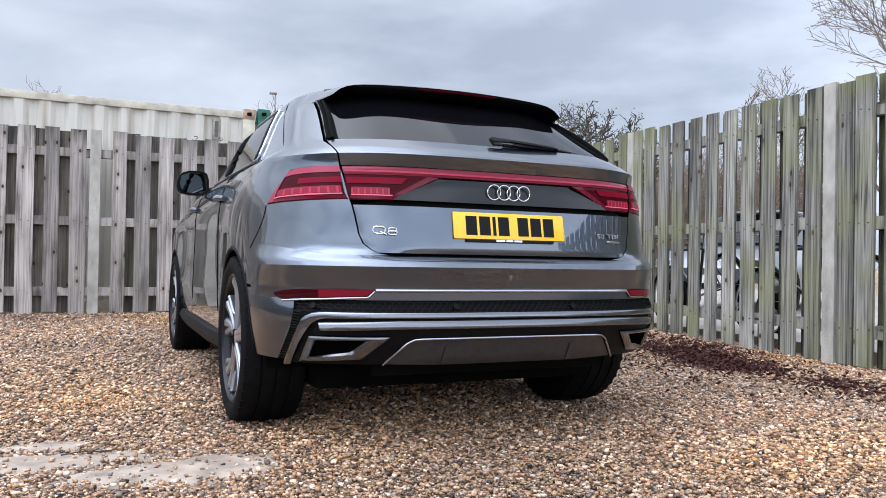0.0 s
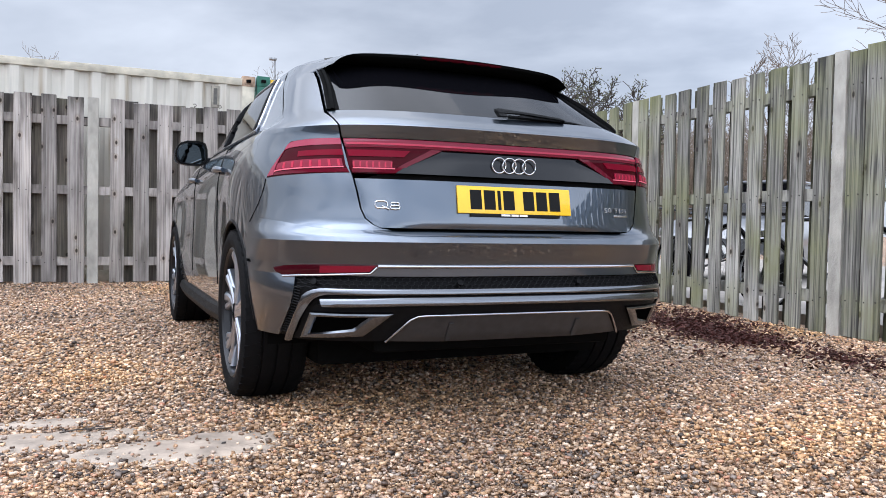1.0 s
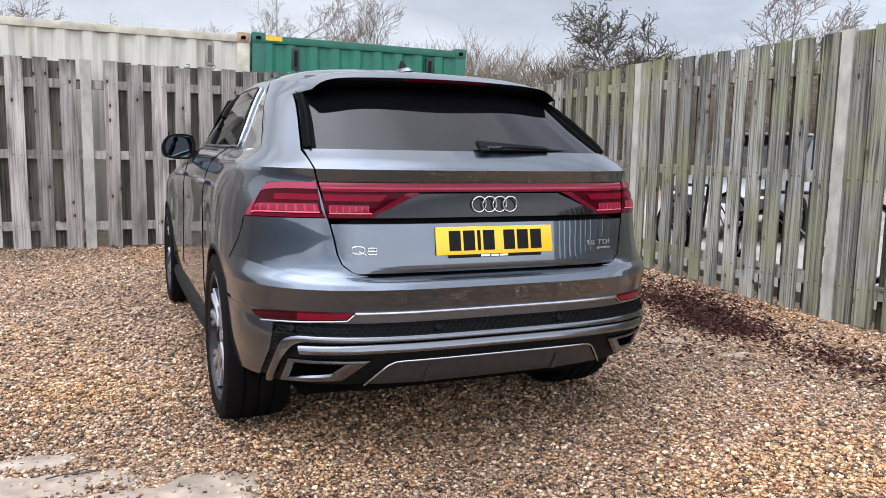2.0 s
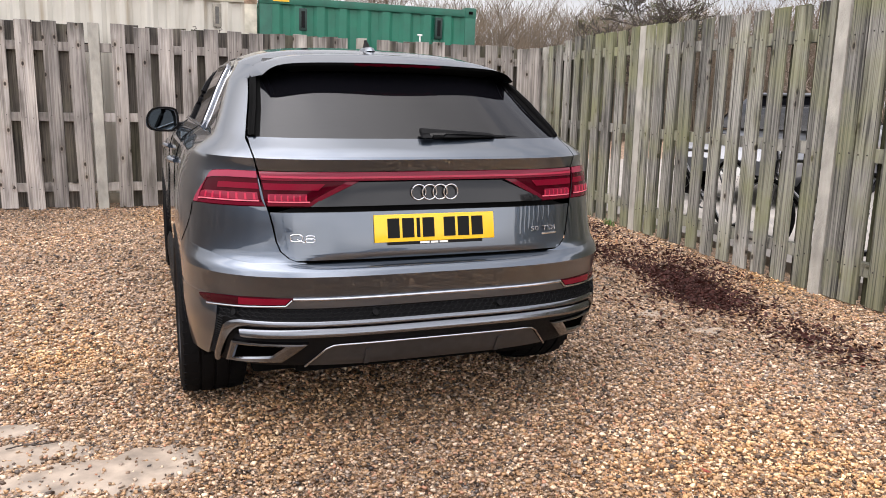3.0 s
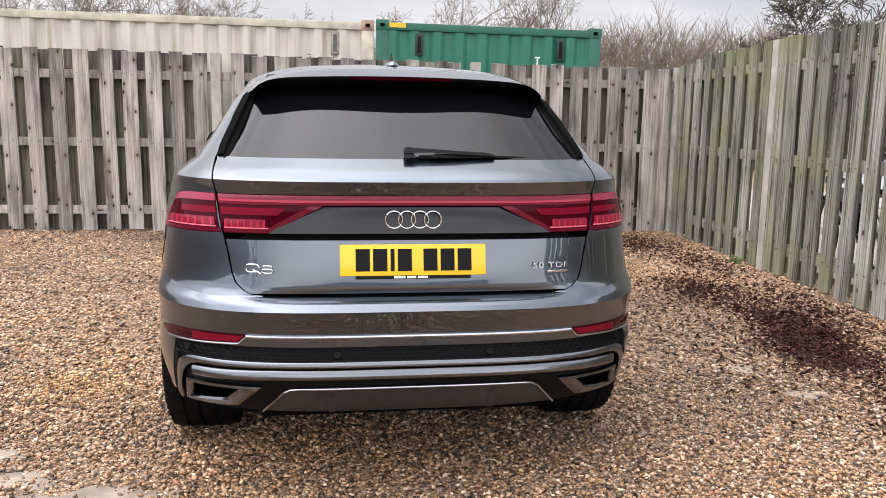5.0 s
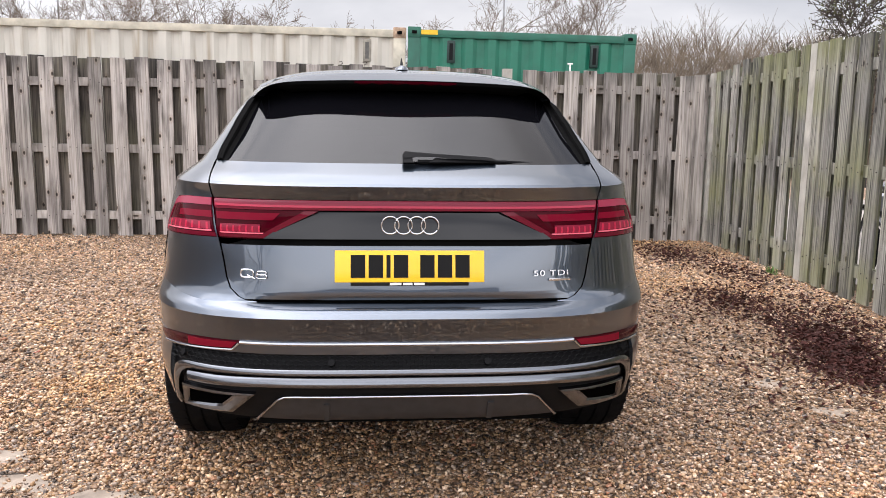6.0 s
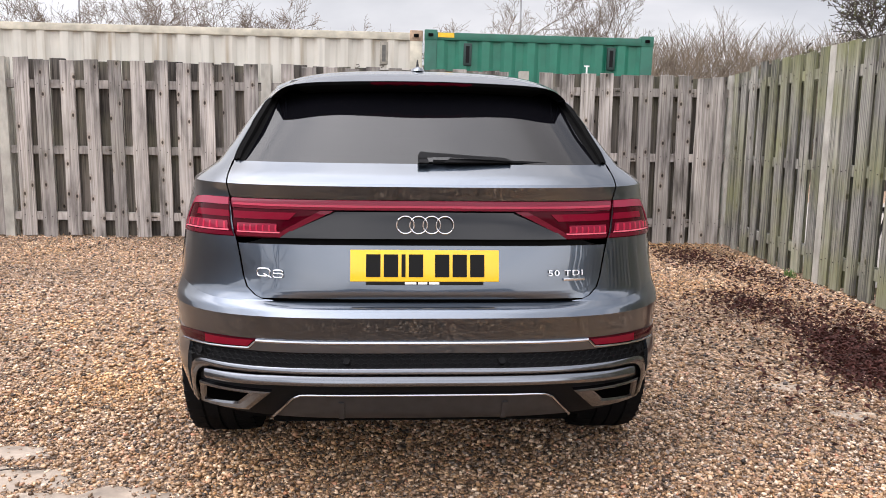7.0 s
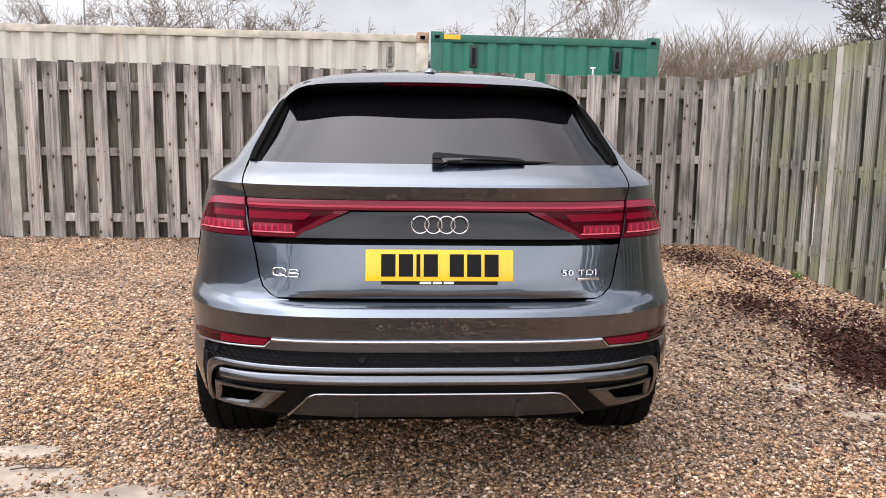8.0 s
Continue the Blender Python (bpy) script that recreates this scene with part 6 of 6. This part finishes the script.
# ---- gravel ----
def pebbles(name, x0, x1, y0, y1, count, r0, r1, seed, keep, block):
    """Loose rounded stones in one mesh."""
    rs = np.random.RandomState(seed)
    x, y = rs.uniform(x0, x1, count), rs.uniform(y0, y1, count)
    k = keep(x, y, rs)
    x, y = x[k], y[k]
    n = len(x)
    if block:
        base = np.array([(x, y, z) for z in (-1, 1) for y in (-1, 1) for x in (-1, 1)], float) * 0.72
        tri = np.array([(0, 2, 3), (0, 3, 1), (4, 5, 7), (4, 7, 6), (0, 1, 5), (0, 5, 4), (2, 6, 7), (2, 7, 3), (0, 4, 6), (0, 6, 2), (1, 3, 7), (1, 7, 5)])
    else:
        base = np.array([(1, 0, 0), (0, 1, 0), (-1, 0, 0), (0, -1, 0), (0, 0, 1), (0, 0, -1)], float)
        tri = np.array([(0, 1, 4), (1, 2, 4), (2, 3, 4), (3, 0, 4), (1, 0, 5), (2, 1, 5), (3, 2, 5), (0, 3, 5)])
    c = len(base)
    r = rs.uniform(0, 1, n) ** 2.4 * (r1 - r0) + r0
    sc = np.stack([r * rs.uniform(1.0, 1.7, n), r * rs.uniform(0.8, 1.2, n), r * rs.uniform(0.4, 0.85, n)], 1)
    v = base[None] * (1 + rs.uniform(-0.28, 0.28, (n, c, 1))) * sc[:, None, :]
    a, b = rs.uniform(0, 2 * np.pi, n), rs.normal(0, 0.5, n)
    cb, sb = np.cos(b)[:, None], np.sin(b)[:, None]
    v = np.stack([v[..., 0], v[..., 1] * cb - v[..., 2] * sb, v[..., 1] * sb + v[..., 2] * cb], -1)
    ca, sa = np.cos(a)[:, None], np.sin(a)[:, None]
    v = np.stack([v[..., 0] * ca - v[..., 1] * sa, v[..., 0] * sa + v[..., 1] * ca, v[..., 2]], -1)
    z = ground_z(x, y) - 0.012 + sc[:, 2] * rs.uniform(-0.1, 1.4, n) + 0.010 * (rs.uniform(0, 1, n) > 0.70)
    v += np.stack([x, y, z], 1)[:, None, :]
    f = (tri[None] + c * np.arange(n)[:, None, None]).reshape(-1, 3)
    me = bpy.data.meshes.new(name)
    me.vertices.add(n * c)
    me.vertices.foreach_set("co", v.reshape(-1))
    me.loops.add(len(f) * 3)
    me.loops.foreach_set("vertex_index", f.reshape(-1).astype(np.int32))
    me.polygons.add(len(f))
    me.polygons.foreach_set("loop_start", np.arange(0, len(f) * 3, 3, dtype=np.int32))
    me.polygons.foreach_set("use_smooth", np.ones(len(f), dtype=bool))
    me.update(calc_edges=True)
    me.materials.append(M_PEBBLE)
    return me


# bare sandy spots where the gravel lies thin: centre and half widths
SANDY = ((0.86, 3.06, 0.36, 0.20), (0.42, 3.30, 0.30, 0.14), (0.34, 3.55, 0.20, 0.075),
         (4.10, 4.50, 0.11, 0.09), (4.23, 4.07, 0.13, 0.08))


def yard(x, y, rs):
    """Gravel thins out over the sandy spots."""
    wob = 0.30 * np.sin(9.1 * x + 1.3 * np.sin(11 * y)) * np.sin(12.3 * y + 2.0) + 0.18 * np.sin(31 * x + 3 * y) * np.sin(27 * y)
    d = np.full(len(x), 9.0)
    for cx, cy, rx, ry in SANDY:
        d = np.minimum(d, np.sqrt(((x - cx) / (rx * 0.78)) ** 2 + ((y - cy) / (ry * 0.78)) ** 2) + wob)
    halo = np.sqrt(((x - 0.62) / 0.66) ** 2 + ((y - 3.16) / 0.46) ** 2) + 0.6 * wob
    p = np.clip(0.34 + 0.60 * (d - 0.40), 0.34, 1) * np.clip(0.55 + 0.45 * (halo - 0.75) / 0.4, 0.55, 1)
    p = p * np.clip((y - 1.2) / 0.6, 0.05, 1) * np.clip((x + 3.6) / 0.8, 0.05, 1)
    return rs.uniform(0, 1, len(x)) < p


me = pebbles("gravel", -1.6, 5.7, 1.2, 4.6, 190000, 0.0042, 0.0100, 5, yard, True)
tagged(new("gravel", me), "loose wet pea shingle in brown, tan and grey", "gravel", kind="stuff")
me = pebbles("gravel", -3.6, 5.68, 4.6, 9.8, 84000, 0.0080, 0.0150, 6, yard, False)
tagged(new("gravel", me), "loose wet pea shingle in brown, tan and grey", "gravel", kind="stuff")


# ---- litter, puddle and the things behind the side fence ----
M_MULCH = simple("wet_maroon_litter", (0.048, 0.016, 0.0125), 0.6, vary=0.7, scale=25.0, spec=0.2)
M_SAND = simple("wet_sand", (0.275, 0.220, 0.170), 0.55, vary=0.40, scale=9.0, bump=0.12, bscale=60.0)


def make_puddle(cx, cy, rx, ry, seed, label):
    """A shallow irregular pool of wet sand."""
    rg = random.Random(seed)
    ph = [rg.uniform(0, 6.28) for _ in range(4)]
    bm = bmesh.new()
    c = bm.verts.new((cx, cy, 0.0))
    rings = []
    for f, z in ((0.4, 0.0), (0.75, -0.002), (1.0, -0.014)):
        ring = []
        for k in range(64):
            a = 2 * math.pi * k / 64
            w = 1 + 0.16 * math.sin(2 * a + ph[0]) + 0.12 * math.sin(3 * a + ph[1]) + 0.10 * math.sin(7 * a + ph[2]) + 0.09 * math.sin(13 * a + ph[3]) + 0.06 * rg.uniform(-1, 1)
            ring.append(bm.verts.new((cx + rx * f * w * math.cos(a), cy + ry * f * w * math.sin(a), z)))
        rings.append(ring)
    for k in range(64):
        bm.faces.new((c, rings[0][k], rings[0][(k + 1) % 64]))
        for r0, r1 in zip(rings, rings[1:]):
            bm.faces.new((r0[k], r1[k], r1[(k + 1) % 64], r0[(k + 1) % 64]))
    tagged(finish(bm, "puddle", M_SAND), label, "puddle", kind="structure")


for k, spot in enumerate(SANDY):
    make_puddle(*spot, 1 + 6 * k, "small bare patch of pale wet sand in the gravel" if k else "pale wet sand with a shallow puddle under thin gravel")


def make_litter():
    """Dark wet leaf and bark litter lying in drifts along the side fence."""
    rs = np.random.RandomState(9)
    verts, faces = [], []
    drifts = ((4.88, 5.4, 0.24, 0.62, 1700), (4.70, 4.78, 0.26, 0.42, 1150), (4.72, 3.7, 0.28, 0.5, 420), (4.75, 6.6, 0.32, 0.6, 800), (4.95, 8.7, 0.32, 0.7, 700), (5.25, 7.6, 0.22, 0.6, 350), (5.3, 5.9, 0.2, 0.8, 420), (4.2, 4.5, 0.5, 0.7, 170), (4.3, 6.2, 0.5, 1.0, 220))
    for cx, cy, sx, sy, n in drifts:
        n = int(1.15 * n)
        x, y = rs.normal(cx, sx * 0.6, n), rs.normal(cy, sy * 0.6, n)
        for a, b in zip(x, y):
            if a > 5.6:
                continue
            z = float(ground_z(a, b)) + rs.uniform(0.004, 0.022)
            d = Vector((rs.normal(), rs.normal(), rs.normal() * 0.35)).normalized() * rs.uniform(0.010, 0.028)
            e = d.cross(Vector((rs.normal() * 0.5, rs.normal() * 0.5, 1))).normalized() * rs.uniform(0.005, 0.013)
            up = Vector((0, 0, rs.uniform(0.002, 0.009)))
            c = Vector((a, b, z))
            i = len(verts)
            verts += [c - d, c + e + up, c + d, c - e + up, c - up * 0.5]
            faces += [(i, i + 1, i + 4), (i + 1, i + 2, i + 4), (i + 2, i + 3, i + 4), (i + 3, i, i + 4)]
    me = bpy.data.meshes.new("leaf_litter")
    me.from_pydata(verts, [], faces)
    me.materials.append(M_MULCH)
    tagged(new("leaf_litter", me), "dark maroon wet leaf litter drifted along the fence", "leaf litter", kind="stuff")


make_litter()
M_LEAF_DRY = simple("dry_brown_leaf", (0.10, 0.035, 0.018), 0.6, vary=0.4, scale=60.0)
M_LEAF_RED = simple("red_leaf", (0.42, 0.10, 0.07), 0.6, vary=0.3, scale=60.0)


def make_leaf(x, y, yaw, size, mat, label):
    """A curled fallen leaf with a stalk."""
    leaf = tagged(new("fallen_leaf"), label, "leaf")
    leaf.matrix_world = pose(x, y, float(ground_z(x, y)) + 0.012, 0, 0, yaw)
    bm = bmesh.new()
    rows = []
    for t in np.linspace(-1, 1, 9):
        w = 0.42 * (1 - t * t) ** 0.7 + 0.01
        rows.append([Vector((size * t, size * w * k, size * (0.25 * t * t + 0.30 * (w * k) ** 2))) for k in (-1, -0.5, 0, 0.5, 1)])
    grid_mesh(bm, rows)
    bmesh.ops.solidify(bm, geom=bm.faces[:], thickness=0.0012)
    part("blade", bm, mat, leaf)
    part("stalk", tube(bmesh.new(), [(size, 0, size * 0.25), (size * 1.25, 0.003, size * 0.28), (size * 1.5, 0, size * 0.2)], 0.0012, 5), mat, leaf)


make_leaf(1.47, 3.44, 20, 0.030, M_LEAF_DRY, "curled dark brown leaf lying on the gravel")
make_leaf(4.60, 3.23, 40, 0.028, M_LEAF_RED, "small faded red leaf lying on the gravel")
make_leaf(3.01, 2.42, 110, 0.024, M_LEAF_RED, "small faded red leaf lying on the gravel")
make_leaf(-0.12, 5.01, 75, 0.026, M_LEAF_RED, "small faded red leaf lying on the gravel")
twig = tagged(new("twig"), "thin bare twig lying on the wet sand", "twig")
twig.location = (0.52, 3.33, 0.008)
part("stem", tube(bmesh.new(), [(-0.09, 0, 0), (-0.03, 0.012, 0.005), (0.03, 0.004, 0.004), (0.10, 0.02, 0.002)], [0.003, 0.0028, 0.0024, 0.0016], 6), M_BARK, twig)
part("side_shoot", tube(bmesh.new(), [(0.0, 0.008, 0.004), (0.03, 0.03, 0.006), (0.05, 0.04, 0.003)], [0.002, 0.0016, 0.001], 5), M_BARK, twig)

M_GRASS = simple("green_grass", (0.09, 0.16, 0.035), 0.6, vary=0.35, scale=30.0)


def make_tuft(x, y):
    """A small tuft of grass at the foot of the fence."""
    rg = random.Random(4)
    verts, faces = [], []
    for _ in range(70):
        a, r = rg.uniform(0, 6.283), rg.uniform(0, 0.07)
        p = Vector((x + r * math.cos(a) * 0.5, y + r * math.sin(a) * 1.6, float(ground_z(x, y))))
        d = Vector((rg.uniform(-0.5, 0.3), rg.uniform(-0.6, 0.6), 1)).normalized() * rg.uniform(0.04, 0.09)
        e = Vector((-d.y, d.x, 0)).normalized() * 0.003
        i = len(verts)
        verts += [p - e, p + e, p + d * 0.6 + e * 0.8, p + d * 0.6 - e * 0.8, p + d + Vector((d.x, d.y, 0)) * 0.5]
        faces += [(i, i + 1, i + 2, i + 3), (i + 3, i + 2, i + 4)]
    me = bpy.data.meshes.new("grass_tuft")
    me.from_pydata(verts, [], faces)
    me.materials.append(M_GRASS)
    tagged(new("grass_tuft", me), "small green grass tuft at the foot of the fence", "grass", kind="stuff")


make_tuft(5.53, 7.60)
M_SLAB = simple("pale_concrete", (0.29, 0.265, 0.235), 0.85, vary=0.18, scale=2.0, bump=0.2, bscale=60.0)
tagged(finish(box(5.95, 16.0, -4.0, 16.0, -0.05, 0.09), "pavement", M_SLAB, smooth=False), "pale concrete yard beyond the side fence", "pavement", kind="structure")
M_BIKE = simple("black_bike_paint", (0.012, 0.012, 0.014), 0.3, 0.0, 0.6)


def make_bike(x, y, yaw, label, paint):
    bike = tagged(new("bicycle"), label, "bicycle")
    bike.matrix_world = pose(x, y, 0.09, 0, 8, yaw)
    R = 0.335
    for cx in (-0.53, 0.53):
        pts = [(cx + R * math.cos(2 * math.pi * k / 40), 0, 0.355 + R * math.sin(2 * math.pi * k / 40)) for k in range(41)]
        wheel = part("wheel", tube(bmesh.new(), pts, 0.020, 8, False), M_RUBBER, bike)
        pts = [(cx + (R - 0.028) * math.cos(2 * math.pi * k / 40), 0, 0.355 + (R - 0.028) * math.sin(2 * math.pi * k / 40)) for k in range(41)]
        part("rim", tube(bmesh.new(), pts, 0.010, 6, False), M_STEEL, wheel)
        for k in range(14):
            a = 2 * math.pi * k / 14
            part("spoke", tube(bmesh.new(), [(cx, 0.02 * (-1) ** k, 0.355), (cx + (R - 0.03) * math.cos(a), 0, 0.355 + (R - 0.03) * math.sin(a))], 0.0016, 3), M_STEEL, wheel)
    bb, seat, head, headlow = (-0.06, 0, 0.30), (-0.20, 0, 0.80), (0.36, 0, 0.86), (0.39, 0, 0.74)
    for a, b, r in ((bb, seat, 0.017), (seat, head, 0.018), (bb, headlow, 0.021), (head, headlow, 0.021)):
        part("frame_tube", tube(bmesh.new(), [a, b], r, 8), paint, bike)
    for dy in (-0.05, 0.05):
        part("chain_stay", tube(bmesh.new(), [bb, (-0.53, dy, 0.355)], 0.010, 6), paint, bike)
        part("seat_stay", tube(bmesh.new(), [seat, (-0.53, dy, 0.355)], 0.009, 6), paint, bike)
        part("fork_blade", tube(bmesh.new(), [headlow, (0.53, dy, 0.355)], 0.013, 6), paint, bike)
    part("handlebar", tube(bmesh.new(), [(0.36, -0.30, 1.0), (0.38, -0.1, 1.0), (0.37, 0, 0.98), (0.38, 0.1, 1.0), (0.36, 0.30, 1.0)], 0.013, 6), M_BIKE, bike)
    part("stem", tube(bmesh.new(), [head, (0.37, 0, 0.98)], 0.016, 6), M_BIKE, bike)
    part("seat_post", tube(bmesh.new(), [seat, (-0.235, 0, 0.93)], 0.013, 6), M_STEEL, bike)
    part("saddle", box(-0.37, -0.10, -0.065, 0.065, 0.93, 0.975, 0.022), M_BIKE, bike)
    part("chainring", lathe(bmesh.new(), [(0.075, 0.03), (0.092, 0.03), (0.092, 0.036), (0.075, 0.036)], 24, m=pose(-0.06, 0, 0.30, 0, 0, 90)), M_STEEL, bike)
    part("crank", tube(bmesh.new(), [(-0.06, 0.04, 0.30), (0.06, 0.05, 0.18)], 0.010, 6), M_STEEL, bike)


make_bike(6.32, 7.05, 84.0, "black bicycle leaning by the side fence", M_BIKE)
make_bike(6.45, 5.62, 97.0, "dark bicycle standing by the side fence", M_BIKE)


def make_hatchback(x, y, yaw, label, paint):
    """A small parked car, seen only in slits between the boards."""
    hb = tagged(new("car"), label, "car")
    hb.matrix_world = pose(x, y, 0.09, 0, 0, yaw)
    rows = []
    stations = ((-2.0, 0.45, 0.62, 0.80), (-1.9, 0.30, 0.95, 0.84), (-1.5, 0.28, 1.0, 0.86), (-0.5, 0.26, 0.98, 0.87), (0.8, 0.26, 0.95, 0.87), (1.6, 0.28, 0.86, 0.84), (1.95, 0.34, 0.72, 0.78), (2.05, 0.42, 0.60, 0.70))
    bm = bmesh.new()
    for yy, z0, z1, w in stations:
        rows.append([Vector((w * a, yy, z0 + (z1 - z0) * b)) for a, b in ((-0.9, 0), (-1, 0.25), (-1, 0.7), (-0.93, 0.95), (-0.6, 1.0), (0.6, 1.0), (0.93, 0.95), (1, 0.7), (1, 0.25), (0.9, 0))])
    vs = grid_mesh(bm, rows)
    bm.faces.new(vs[0])
    bm.faces.new(vs[-1])
    part("body", bm, paint, hb)
    bm = bmesh.new()
    rows = []
    for yy, z1, w in ((-1.85, 0.98, 0.70), (-1.45, 1.38, 0.62), (-0.6, 1.46, 0.62), (0.2, 1.42, 0.62), (0.95, 0.97, 0.72)):
        rows.append([Vector((w * a, yy, 0.94 + (z1 - 0.94) * b)) for a, b in ((-1.15, 0), (-1, 0.92), (-0.8, 1), (0.8, 1), (1, 0.92), (1.15, 0))])
    grid_mesh(bm, rows)
    part("cabin", bm, M_GLASS, hb, "dark cabin windows")
    part("roof", box(-0.52, 0.52, -1.4, 0.25, 1.43, 1.475, 0.02), paint, hb)
    for sx in (-1, 1):
        for yy in (-1.25, 1.3):
            w_ = part("wheel", lathe(bmesh.new(), [(0.20, -0.09), (0.30, -0.09), (0.31, 0), (0.30, 0.09), (0.20, 0.09)], 28, m=pose(sx * 0.78, yy, 0.31)), M_RUBBER, hb)
            part("hub", lathe(bmesh.new(), [(0.001, 0.04), (0.205, 0.05), (0.205, 0.06), (0.001, 0.07)], 16, m=pose(sx * 0.78, yy, 0.31) @ Matrix.Diagonal((sx, 1, 1, 1))), M_RIM, w_)
        part("headlight", box(sx * 0.68 - 0.12, sx * 0.68 + 0.12, 1.90, 2.02, 0.60, 0.72, 0.03), M_CHROME, hb)
    part("number_plate", box(-0.26, 0.26, 2.05, 2.062, 0.40, 0.51), M_WHITE, hb)


make_hatchback(9.6, 9.6, 118.0, "grey hatchback parked beyond the side fence", simple("grey_car_paint", (0.15, 0.155, 0.165), 0.3, 0.6, 1.0))
